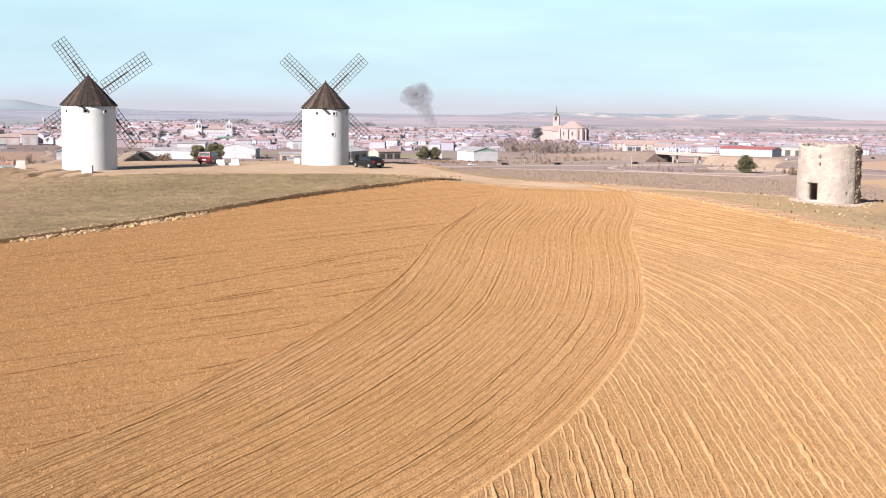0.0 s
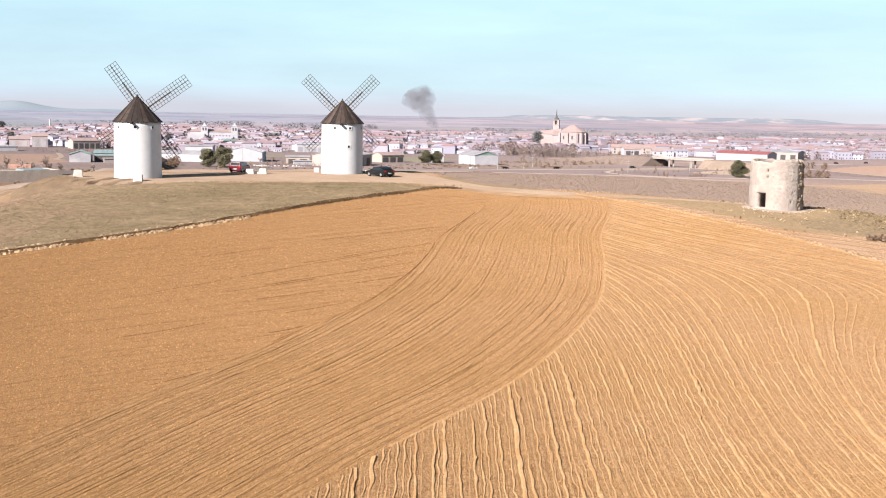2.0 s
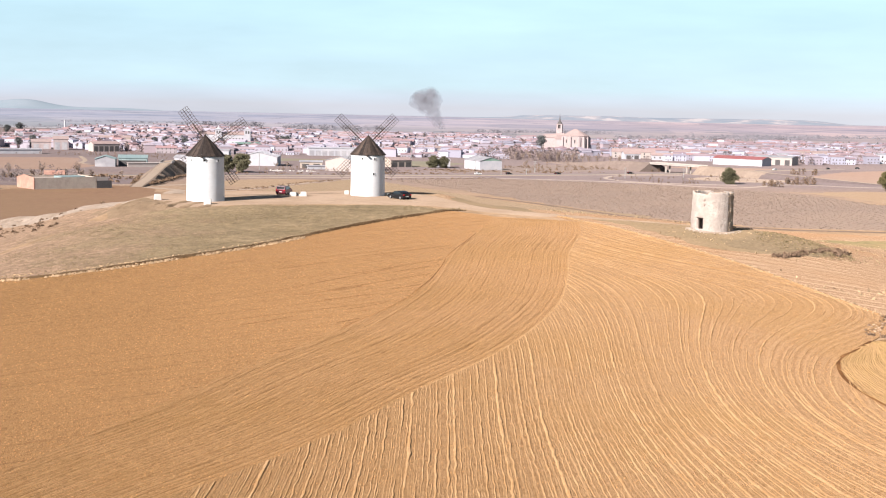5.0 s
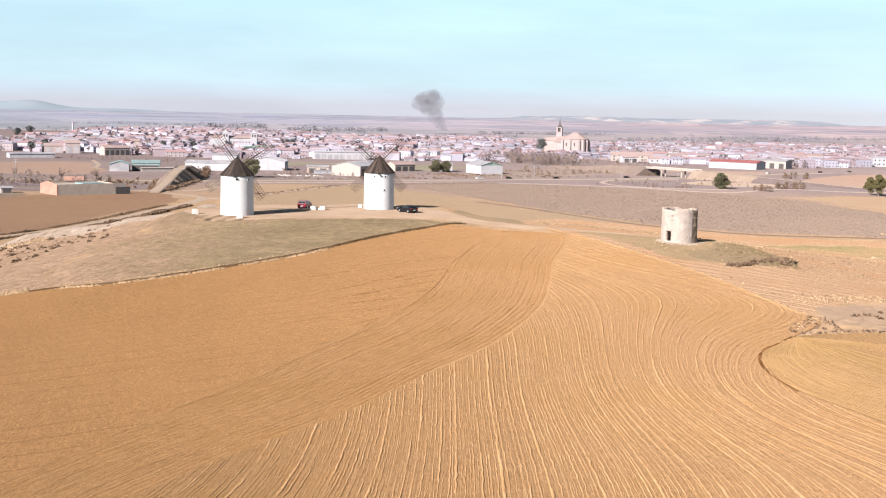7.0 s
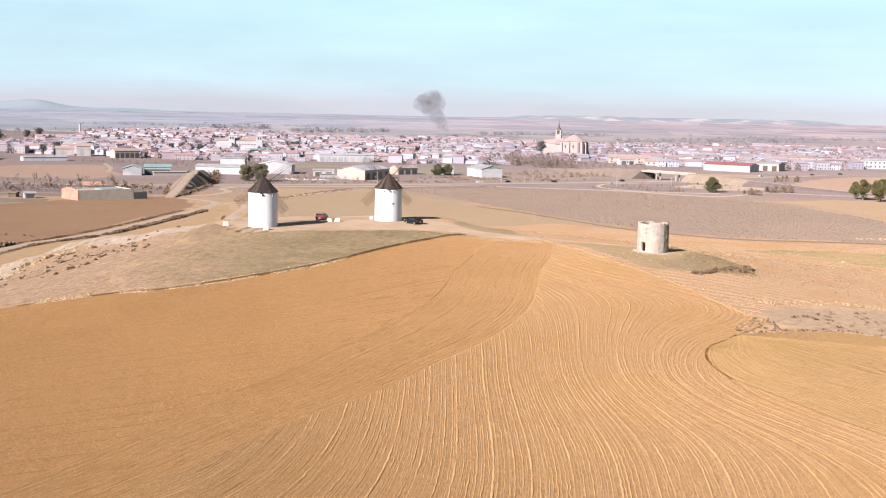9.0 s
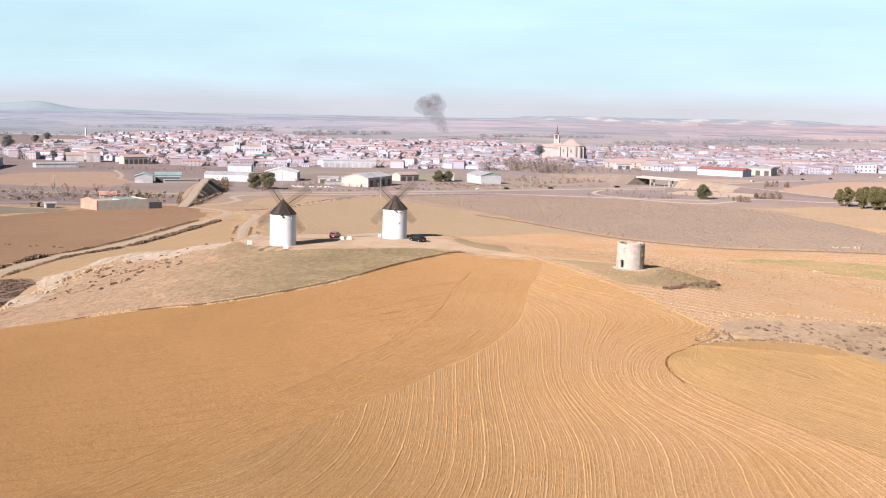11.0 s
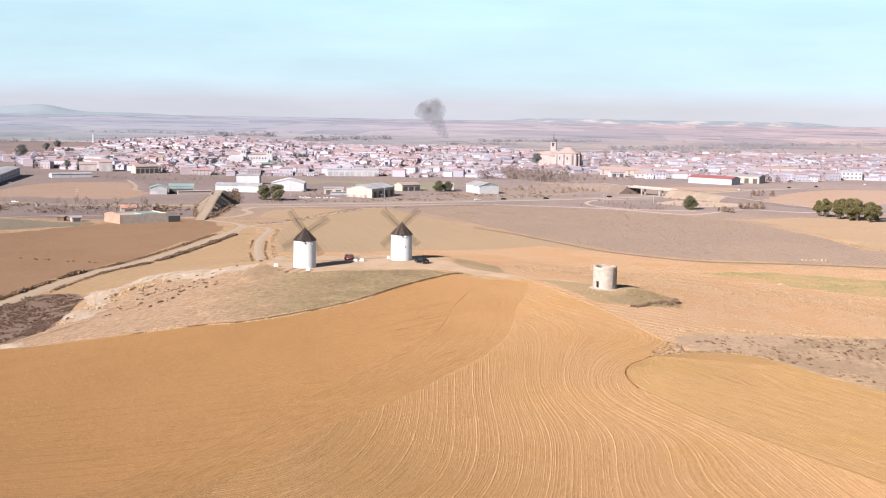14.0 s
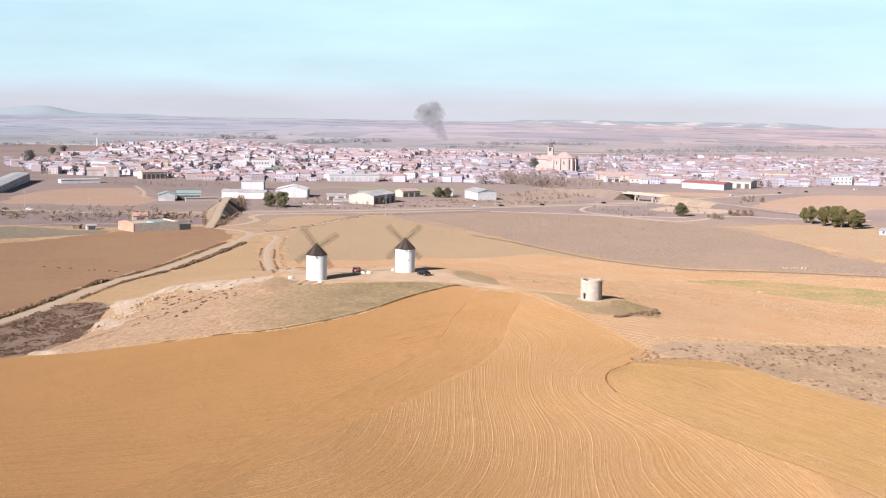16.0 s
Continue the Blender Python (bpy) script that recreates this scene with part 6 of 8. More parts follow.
def farm(x, y, yaw, w, d, h):
    """A roofless-looking farm building: plain grey walls, one brick end, sunk sheet roof."""
    b = thing("farm_building", pose(x, y, hz(x, y), 0, 0, yaw), "long grey plastered farm building with a brick end wall", "farm building")
    part("wall", boxed(-w / 2, w / 2, -d / 2, -d / 2 + 0.4, -2, h), M["grey_render"], b)
    part("wall", boxed(-w / 2, w / 2, d / 2 - 0.4, d / 2, -2, h - 0.3), M["grey_render"], b)
    part("wall", boxed(w / 2 - 0.4, w / 2, -d / 2, d / 2, -2, h - 0.1), M["grey_render"], b)
    bm = bmesh.new()
    pts = [(-d / 2 - 0.05, -2), (d / 2 + 0.05, -2), (d / 2 + 0.05, h - 0.6), (1.5, h + 1.0), (-d / 2 - 0.05, h + 0.15)]
    loops(bm, [[(-w / 2 - 0.45, u, v) for u, v in pts], [(-w / 2 - 0.02, u, v) for u, v in pts]], True, True)
    bmesh.ops.recalc_face_normals(bm, faces=bm.faces[:])
    part("end_wall", bm, M["brick"], b, "orange brick end wall")
    part("roof", boxed(-w / 2, w / 2 - 0.4, -d / 2 + 0.4, d / 2 - 0.4, h - 1.2, h - 0.9), M["grey_render"], b)
    part("roof_sheet", boxed(-2, 9, -d / 2 + 0.5, -1, h - 0.9, h + 0.3), M["teal"], b, "blue-grey sheet panel")
    part("gate", boxed(w / 2, w / 2 + 7, -d / 2, -d / 2 + 0.3, -1, 3.4), M["far_dark"], b, "dark open gateway")
    part("parapet", boxed(w / 2, w / 2 + 12, d / 2 - 5, d / 2 - 4.6, -1, 4.0), M["cream"], b)


farm(-174.5, 471, 39, 28, 21, 5.2)
gable("shed", -196, 532, 9, 7, 3.0, 1.6, 20, "cream", "brick", "small shed with an orange tile roof", 1, category="shed")
gable("shed", -207, 466, 5, 4, 2.4, 0.5, 30, "cream", "sheet", "little wooden hut in the farmyard", 1, category="shed")
gable("shed", -216, 470, 4, 3, 2.0, 0.4, -10, "embank", "embank", "heap of timber in the farmyard", 0, category="heap")
gable("house", 276, 514, 22, 6, 3.0, 0.8, -48, "white", "sheet", "low white house behind the pine grove", 0, windows=4, category="house")
gable("house", 178, 1085, 16, 10, 5.5, 2.5, 10, "white", "tile", "white house with orange tile roof", 2, windows=3, category="house")
gable("house", 210, 1080, 26, 10, 4.6, 2.0, -4, "white", "tile", "long white house with tile roof", 0, windows=5, category="house")
gable("house", 186, 1122, 42, 14, 6.0, 2.8, -6, "cream", "tile", "long cream building with brown tile roof", 0, windows=6, category="house")
gable("house", 120, 1075, 12, 9, 5, 2.0, 20, "white", "tile", "small white house below the church", 0, windows=2, category="house")
gable("house", -4, 812, 12, 9, 5, 1.2, 12, "white", "sheet", "small pale blue-white workshop", 1)


def church(x, y):
    b = thing("church", pose(x, y, hz(x, y), 0, 0, -14), "large ochre stone church with buttressed apse", "church")

    def hipped(name, plan, z, apex, o=1.05):
        """A roof over any plan, its sides running up to a short ridge."""
        bm = bmesh.new()
        low = [bm.verts.new((px * o, py * o, z)) for px, py in plan]
        top = [bm.verts.new(p) for p in apex]
        near = lambda q: min(top, key=lambda t: (t.co.x - q.co.x) ** 2)
        for i in range(len(low)):
            p, q = low[i], low[(i + 1) % len(low)]
            u, w = near(p), near(q)
            bm.faces.new((p, q, u) if u is w else (p, q, w, u))
        bm.faces.new(low[::-1])
        part(name, bm, M["church_tile"], b)

    n = 7
    ap = [(9.0 + 9.5 * math.cos(radians(-90 + 180 * i / (n - 1))), 11.0 * math.sin(radians(-90 + 180 * i / (n - 1)))) for i in range(n)]
    plan = [(-10, -11.5)] + ap + [(-10, 11.5)]
    bm = bmesh.new()
    loops(bm, [[(px, py, -2) for px, py in plan], [(px, py, 17.5) for px, py in plan]])
    part("apse_wall", bm, M["ochre"], b)
    hipped("apse_roof", plan, 17.55, [(1, 0, 25.0), (5, 0, 25.0)])
    for px, py in ap + [(-1, -11.2), (-9.5, -11.2)]:
        v = Vector((px - 3, py, 0)).normalized() if px > 1 else Vector((0, -1, 0))
        bm = bmesh.new()
        bar(bm, (px + v.x * 0.9, py + v.y * 0.9, -2), (px + v.x * 0.6, py + v.y * 0.6, 16.6), 2.0)
        part("buttress", bm, M["ochre"], b)
    # lower side chapel in front and the long nave behind
    part("chapel_wall", boxed(-17, -10, -12, -1, -2, 14.0), M["ochre"], b)
    bm = bmesh.new()
    v = [bm.verts.new(p) for p in ((-17.6, -12.6, 14.0), (-10, -12.6, 14.0), (-10, 0, 18.5), (-17.6, 0, 18.5), (-17.6, -12.6, 13.8), (-10, -12.6, 13.8), (-10, 0, 13.8), (-17.6, 0, 13.8))]
    for f in ((0, 1, 2, 3), (0, 3, 7, 4), (1, 5, 6, 2), (0, 4, 5, 1), (2, 6, 7, 3), (4, 7, 6, 5)):
        bm.faces.new([v[i] for i in f])
    part("chapel_roof", bm, M["church_tile"], b)
    part("nave_wall", boxed(-34, -10, -1, 11, -2, 15.0), M["ochre"], b)
    bm = bmesh.new()
    v = [bm.verts.new(p) for p in ((-35, -1.8, 15), (-9.9, -1.8, 15), (-9.9, 11.8, 15), (-35, 11.8, 15), (-33, 5, 18.2), (-9.9, 5, 20.5))]
    for f in ((0, 1, 5, 4), (2, 3, 4, 5), (3, 0, 4), (1, 2, 5)):
        bm.faces.new([v[i] for i in f])
    part("nave_roof", bm, M["church_tile"], b)
    cx, cy = -16.5, 12.0
    tw = part("bell_tower", boxed(cx - 3.2, cx + 3.2, cy - 3.2, cy + 3.2, -2, 24.5), M["ochre"], b)
    part("cornice", boxed(cx - 3.6, cx + 3.6, cy - 3.6, cy + 3.6, 24.5, 25.1), M["ochre"], tw)
    for sx in (-1, 1):
        for sy in (-1, 1):
            part("belfry_pier", boxed(cx + sx * 2.3 - 0.8, cx + sx * 2.3 + 0.8, cy + sy * 2.3 - 0.8, cy + sy * 2.3 + 0.8, 25.1, 29.5), M["ochre"], tw)
    part("belfry_core", boxed(cx - 1.6, cx + 1.6, cy - 1.6, cy + 1.6, 25.1, 29.5), M["far_dark"], tw)
    part("cornice", boxed(cx - 3.5, cx + 3.5, cy - 3.5, cy + 3.5, 29.5, 30.2), M["ochre"], tw)
    bm = bmesh.new()
    loops(bm, [[(cx + q * math.cos(i * math.pi / 4), cy + q * math.sin(i * math.pi / 4), z) for i in range(8)] for q, z in ((2.9, 30.2), (2.2, 32.0), (1.0, 33.4), (0.75, 34.6), (0.5, 36.5), (0.08, 41.5))])
    part("spire", bm, M["asphalt"], tw, "slender dark spire")
    for u in (-5, 4):
        part("window", boxed(u - 0.5, u + 0.5, -11.8, -11.3, 10, 13.5), M["far_dark"], b)


church(140, 1262)


def town_hall(x, y):
    b = thing("convent", pose(x, y, hz(x, y), 0, 0, 10), "white building with two open bell towers", "building")
    part("wall", boxed(-20, 20, -8, 8, -2, 10.5), M["white"], b)
    part("wing", boxed(-22, -8, -13, -8, -2, 9), M["white"], b)
    bm = bmesh.new()
    v = [bm.verts.new(p) for p in ((-20.5, -8.5, 10.5), (20.5, -8.5, 10.5), (20.5, 8.5, 10.5), (-20.5, 8.5, 10.5), (-19, 0, 12.6), (19, 0, 12.6))]
    for f in ((0, 1, 5, 4), (2, 3, 4, 5), (3, 0, 4), (1, 2, 5)):
        bm.faces.new([v[i] for i in f])
    part("roof", bm, M["tile"], b)
    for u in (-8, 17):
        t = part("bell_tower", boxed(u - 2.7, u + 2.7, -9, -3.6, -2, 15.2), M["white"], b)
        for s in (-1.1, 1.1):
            part("opening", boxed(u + s - 0.6, u + s + 0.6, -9.1, -8.8, 11.6, 14), M["far_dark"], t)
        bm = bmesh.new()
        loops(bm, [[(u + sx * 3.1, -6.3 + sy * 3.1, 15.2) for sx, sy in ((-1, -1), (1, -1), (1, 1), (-1, 1))], [(u + sx * 1.1, -6.3 + sy * 1.1, 16.3) for sx, sy in ((-1, -1), (1, -1), (1, 1), (-1, 1))], [(u + sx * 0.1, -6.3 + sy * 0.1, 18.2) for sx, sy in ((-1, -1), (1, -1), (1, 1), (-1, 1))]])
        part("tower_roof", bm, M["white"], t)
    for i in range(9):
        u = -6 + i * 2.7
        part("window", boxed(u - 0.5, u + 0.5, -8.15, -7.9, 5.5, 7.6), M["far_dark"], b)
    return b


town_hall(-232, 1200).scale = (1.2, 1.2, 1.2)
ch = thing("chimney", pose(-597, 1800, 10), "tall white factory chimney", "chimney")
bm = bmesh.new()
loops(bm, [circle(1.7, -1, 14), circle(1.3, 15, 14), circle(1.5, 15.3, 14), circle(1.5, 16, 14)])
part("stack", bm, M["white"], ch)


# ---- embankments and bridges ----
def embankment(name, line, half, slope, mat, label, toe=None):
    """A raised causeway: line of (x, y, z); its sides fall to the plain."""
    pts = smooth_line([(p[0], p[1]) for p in line], 4)
    t = np.linspace(0, 1, len(pts))
    zz = np.interp(t, np.linspace(0, 1, len(line)), [p[2] for p in line])
    d = np.gradient(pts, axis=0)
    d /= np.linalg.norm(d, axis=1)[:, None]
    nr = np.column_stack([d[:, 1], -d[:, 0]])
    v, f = [], []
    for i in range(len(pts)):
        g = hz(*pts[i])
        run = max(0.3, (zz[i] - g) * slope)
        for k, (off, z) in enumerate(((-half - run, g - 0.3), (-half - run * 0.5, (g + zz[i]) / 2), (-half, zz[i]), (half, zz[i]), (half + run * 0.5, (g + zz[i]) / 2), (half + run, g - 0.3))):
            p = pts[i] + nr[i] * off
            w = 1.3 * noise.noise((p[0] * 0.12, p[1] * 0.12, 6)) if k in (1, 4) else 0
            v.append((p[0], p[1], z + w))
    for i in range(len(pts) - 1):
        for k in range(5):
            a = i * 6 + k
            f.append((a, a + 1, a + 7, a + 6))
    n = len(v)
    f += [tuple(range(5, -1, -1)), tuple(range(n - 6, n))]
    return structure(link(name, v, f, mat), label, "embankment")


def causeway_road(name, line, width, mat, label):
    pts = smooth_line([(p[0], p[1]) for p in line], 4)
    zs = np.interp(np.linspace(0, 1, len(pts)), np.linspace(0, 1, len(line)), [p[2] for p in line])
    return ribbon(name, [p[:2] for p in line], width, mat, 0.12, label, "road", 4, zf=lambda t: float(np.interp(t, np.linspace(0, 1, len(zs)), zs)))


RAMP = [(-143, 486, 18.5), (-147, 525, 20.4), (-152, 565, 22.5), (-156, 599, 24.2)]
RAMP2 = [(-158.5, 617, 24.2), (-161, 640, 23.2), (-167, 680, 19.8), (-175, 722, 16.6), (-182, 756, 15.3)]
embankment("embankment", RAMP, 3.0, 1.4, M["embank"], "earth ramp carrying the dirt road up to a bridge")
embankment("embankment", RAMP2, 3.0, 1.4, M["embank"], "earth ramp beyond the highway bridge")
causeway_road("ramp_road", RAMP, 4.6, M["road_dirt"], "pale dirt road climbing the ramp")
causeway_road("ramp_road", RAMP2, 4.6, M["road_dirt"], "pale dirt road beyond the bridge")


def bridge(a, b, width, mat, label, piers):
    e = thing("bridge", pose(0, 0, 0), label, "bridge")
    a, b = Vector(a), Vector(b)
    d = (b - a).normalized()
    s = Vector((d.y, -d.x, 0))
    bm = bmesh.new()
    bar(bm, a, b, width, 0.8)
    part("deck", bm, mat, e, "pale concrete deck")
    for k in (-1, 1):
        bm = bmesh.new()
        bar(bm, a + s * k * width / 2 + Vector((0, 0, 0.9)), b + s * k * width / 2 + Vector((0, 0, 0.9)), 0.3, 0.6)
        part("parapet", bm, mat, e)
    for t in piers:
        for k in (-0.3, 0.3):
            p = a.lerp(b, t) + s * width * k
            bm = bmesh.new()
            bar(bm, (p.x, p.y, hz(p.x, p.y) - 0.5), (p.x, p.y, p.z - 0.4), 1.1)
            part("pier", bm, mat, e)
    return e


bridge((151, 809, 20.3), (181, 772, 20.3), 7, M["old_concrete"], "concrete road bridge over the highway", (0.3, 0.7))
bridge((-155.6, 597, 23.95), (-158.7, 619, 23.95), 6.2, M["old_concrete"], "narrow concrete bridge over the highway", (0.12, 0.88))
causeway_road("ramp_road", [(-155.7, 597.5, 24.35), (-158.6, 618.5, 24.35)], 4.6, M["road_dirt"], "pale dirt road across the bridge")
EB1 = [(86, 966, 12.8), (112, 905, 15.5), (136, 845, 19.6), (152, 808, 20.9)]
EB2 = [(180, 773, 20.8), (188, 761, 20.7), (196, 750, 20.4), (205, 738, 19.9), (214, 726, 19.2)]
EB3 = [(213, 727.5, 19.25), (224, 714, 18.4), (236, 700, 17.4), (260, 672, 16.6), (290, 640, 16.3)]
embankment("embankment", EB1, 3.8, 1.5, M["dull_ground"], "earth embankment leading to the road bridge")
embankment("embankment", EB3, 3.6, 1.7, M["far_brown"], "low earth bank below the bridge road")
embankment("embankment", EB2, 3.8, 1.3, M["sandcut"], "bare sandy embankment beside the road bridge")
causeway_road("bridge_road", EB1, 6, M["road_dirt"], "pale road on the embankment")
causeway_road("bridge_road", EB3, 5, M["road_dirt"], "pale road curving away from the bridge")
causeway_road("bridge_road", EB2, 6, M["road_dirt"], "pale road down from the bridge")
patch("sand_cut", [(150, 690), (170, 668), (200, 668), (222, 690), (214, 712), (186, 738), (168, 730)], M["sandcut"], 0.25, 8, "bare pale sandy ground by the bridge", "ground", rough=5)


# ---- plants ----
def leaf_cloud(r, centres, per, size, flat=0.7):
    """Many small leaf clumps as loose three- and four-sided blades about the centres (x, y, z, radius)."""
    v, f = [], []
    for cx, cy, cz, cr in centres:
        for _ in range(per):
            while True:
                d = Vector((r.uniform(-1, 1), r.uniform(-1, 1), r.uniform(-1, 1)))
                if 0.25 < d.length < 1:
                    break
            p = Vector((cx, cy, cz)) + Vector((d.x * cr, d.y * cr, d.z * cr * flat))
            a = Vector((r.uniform(-1, 1), r.uniform(-1, 1), r.uniform(-0.6, 0.6))).normalized()
            b = a.cross(Vector((r.uniform(-1, 1), r.uniform(-1, 1), r.uniform(-1, 1)))).normalized()
            s = size * r.uniform(0.6, 1.3)
            k = len(v)
            v += [p - a * s, p + b * s * 0.7, p + a * s, p - b * s * 0.7]
            f.append((k, k + 1, k + 2, k + 3))
    return v, f


def tube(bm, a, b, r0, r1, n=6):
    a, b = Vector(a), Vector(b)
    m = look(a, b)
    rings = []
    for p, rr in ((a, r0), (b, r1)):
        q = m.copy()
        q.translation = p
        rings.append([q @ Vector((rr * math.cos(2 * math.pi * i / n), rr * math.sin(2 * math.pi * i / n), 0)) for i in range(n)])
    loops(bm, rings, True, True)


def evergreen(seed, h, w, leaf, label, per=70, size=0.42, lobes=14, trunk=0.22, name="tree"):
    """A tree with a trunk, limbs and a ragged crown of small leaf clumps."""
    r = random.Random(seed)
    base = thing(name, pose(0, -700, -200), label, "tree")
    bm = bmesh.new()
    tube(bm, (0, 0, -0.6), (0.1, 0.05, h * 0.55), w * 0.05 + 0.1, 0.08, 8)
    centres = []
    for i in range(lobes):
        a, k = r.uniform(0, 6.28), r.random() ** 0.6
        z = h * r.uniform(trunk + 0.1, 0.9)
        reach = w / 2 * 0.72 * k * math.sin(math.pi * min(1, max(0.12, (z / h - trunk * 0.5) / (1.05 - trunk * 0.5)))) ** 0.5
        centres.append((reach * math.cos(a), reach * math.sin(a), z, w * r.uniform(0.17, 0.27)))
        tube(bm, (0, 0, h * 0.3), (centres[-1][0] * 0.8, centres[-1][1] * 0.8, z), 0.09, 0.03, 4)
    centres.append((0, 0, h * 0.9, w * 0.16))
    part("trunk", bm, M["bark"], base)
    v, f = leaf_cloud(r, centres, per, size)
    link("crown", v, f, M[leaf], base)
    return base


def bare_tree(seed, h, w, label, twigs=420):
    r = random.Random(seed)
    base = thing("bare_tree", pose(0, -700, -200), label, "tree", "bare winter trees")
    bm = bmesh.new()
    tube(bm, (0, 0, -0.5), (0.1, 0, h * 0.4), 0.22, 0.14, 6)
    tips = []
    for i in range(9):
        a = r.uniform(0, 6.28)
        p0 = Vector((0, 0, h * r.uniform(0.22, 0.42)))
        p1 = Vector((math.cos(a) * w * r.uniform(0.15, 0.32), math.sin(a) * w * r.uniform(0.15, 0.32), h * r.uniform(0.5, 0.85)))
        tube(bm, p0, p1, 0.11, 0.05, 4)
        tips.append((p0, p1))
    part("trunk", bm, M["twig"], base)
    v, f = [], []
    for _ in range(twigs):
        p0, p1 = r.choice(tips)
        s = p0.lerp(p1, r.uniform(0.4, 1))
        e = s + Vector((r.uniform(-1, 1), r.uniform(-1, 1), r.uniform(-0.1, 1.1))).normalized() * r.uniform(0.1, 0.3) * w * 0.8
        side = (e - s).cross(Vector((r.uniform(-1, 1), r.uniform(-1, 1), 0.3))).normalized() * 0.055
        k = len(v)
        v += [s - side, s + side, e]
        f.append((k, k + 1, k + 2))
    link("branchwork", v, f, M["twig"], base)
    return base


def plant(proto, spots, label=""):
    for x, y, s, *z in spots:
        c = copy_thing(proto, pose(x, y, (z[0] if z else hz(x, y)) - 0.1, 0, 0, (x * 37 + y * 11) % 360))
        c.scale = (s, s, s)
        if label:
            c["label"] = label


def clear(*protos):
    for p in protos:
        for o in (*p.children_recursive, p):
            bpy.data.objects.remove(o)


t1 = evergreen(1, 9.5, 10, "leaf_olive", "round dark olive-green tree by the highway", 520, 0.21, 30, 0.0)
t2 = evergreen(2, 8, 9, "leaf_dark", "dense dark evergreen tree", 520, 0.2, 30, -0.05)
t3 = evergreen(3, 12, 8.5, "leaf_pine", "stone pine with bright green crown", 460, 0.22, 30, 0.12)
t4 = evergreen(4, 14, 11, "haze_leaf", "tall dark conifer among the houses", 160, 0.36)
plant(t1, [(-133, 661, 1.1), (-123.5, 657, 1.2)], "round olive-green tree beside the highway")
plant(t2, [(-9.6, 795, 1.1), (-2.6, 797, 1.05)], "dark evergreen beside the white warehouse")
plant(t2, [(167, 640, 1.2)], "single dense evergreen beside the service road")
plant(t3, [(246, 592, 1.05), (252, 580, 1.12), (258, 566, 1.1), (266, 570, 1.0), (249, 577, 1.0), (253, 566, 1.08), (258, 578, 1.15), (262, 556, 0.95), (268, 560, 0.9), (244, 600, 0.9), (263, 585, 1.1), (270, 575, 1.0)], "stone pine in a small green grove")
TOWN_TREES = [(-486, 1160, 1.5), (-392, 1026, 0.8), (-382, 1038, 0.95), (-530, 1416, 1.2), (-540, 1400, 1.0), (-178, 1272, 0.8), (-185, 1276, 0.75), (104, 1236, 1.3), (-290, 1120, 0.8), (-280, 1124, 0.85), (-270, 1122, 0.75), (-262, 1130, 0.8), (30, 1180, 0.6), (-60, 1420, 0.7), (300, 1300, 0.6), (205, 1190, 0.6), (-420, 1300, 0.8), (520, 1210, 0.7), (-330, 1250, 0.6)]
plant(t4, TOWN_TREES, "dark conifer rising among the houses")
clear(t1, t2, t3, t4)
b1, b2, b3 = bare_tree(5, 9, 8, "leafless brown winter tree"), bare_tree(6, 7, 7, "low leafless brown tree"), bare_tree(8, 11, 6, "tall slender leafless tree")
r = random.Random(21)
plant(b1, [(62, 1010, 1.0), (68, 995, 1.1), (74, 985, 1.0), (80, 975, 1.1), (88, 968, 1.0), (95, 962, 1.1), (103, 958, 1.0), (112, 955, 0.9), (122, 958, 1.0), (130, 962, 0.9), (84, 990, 1.2), (98, 985, 1.2), (110, 980, 1.1), (120, 985, 1.0), (75, 1020, 1.2), (92, 1010, 1.2), (105, 1040, 1.2), (60, 1040, 1.3), (142, 970, 0.9), (152, 980, 0.9), (57, 800, 0.9)])
plant(b2, [(-217, 519, 0.8), (-212, 548, 0.9), (-234, 531, 0.9), (-240, 522, 0.8), (-186, 541, 1.0), (-192, 536, 1.1), (-181, 545, 1.0), (-228, 525, 0.8), (-203, 530, 0.8), (188, 614, 0.8), (213, 662, 0.9), (222, 668, 1.0), (262, 820, 0.9), (268, 830, 0.8), (-112, 716, 0.8), (-105, 720, 0.9), (205, 655, 0.8), (240, 760, 0.8), (-52, 705, 0.6), (-255, 545, 0.8), (-170, 560, 0.8)])
plant(b3, [(-205, 540, 1.0), (-189, 548, 1.0), (-222, 540, 0.9), (-232, 545, 1.0), (298, 580, 1.1), (306, 590, 1.0), (312, 575, 1.1), (480, 1090, 1.0), (500, 1100, 1.0), (-440, 1010, 1.0)])
for _ in range(60):
    x, y = r.uniform(-650, 650), r.uniform(1040, 1600)
    if abs(x) < 0.4 * (y + 215):
        plant(r.choice((b1, b2)), [(x, y, r.uniform(0.8, 1.2))])
clear(b1, b2, b3)


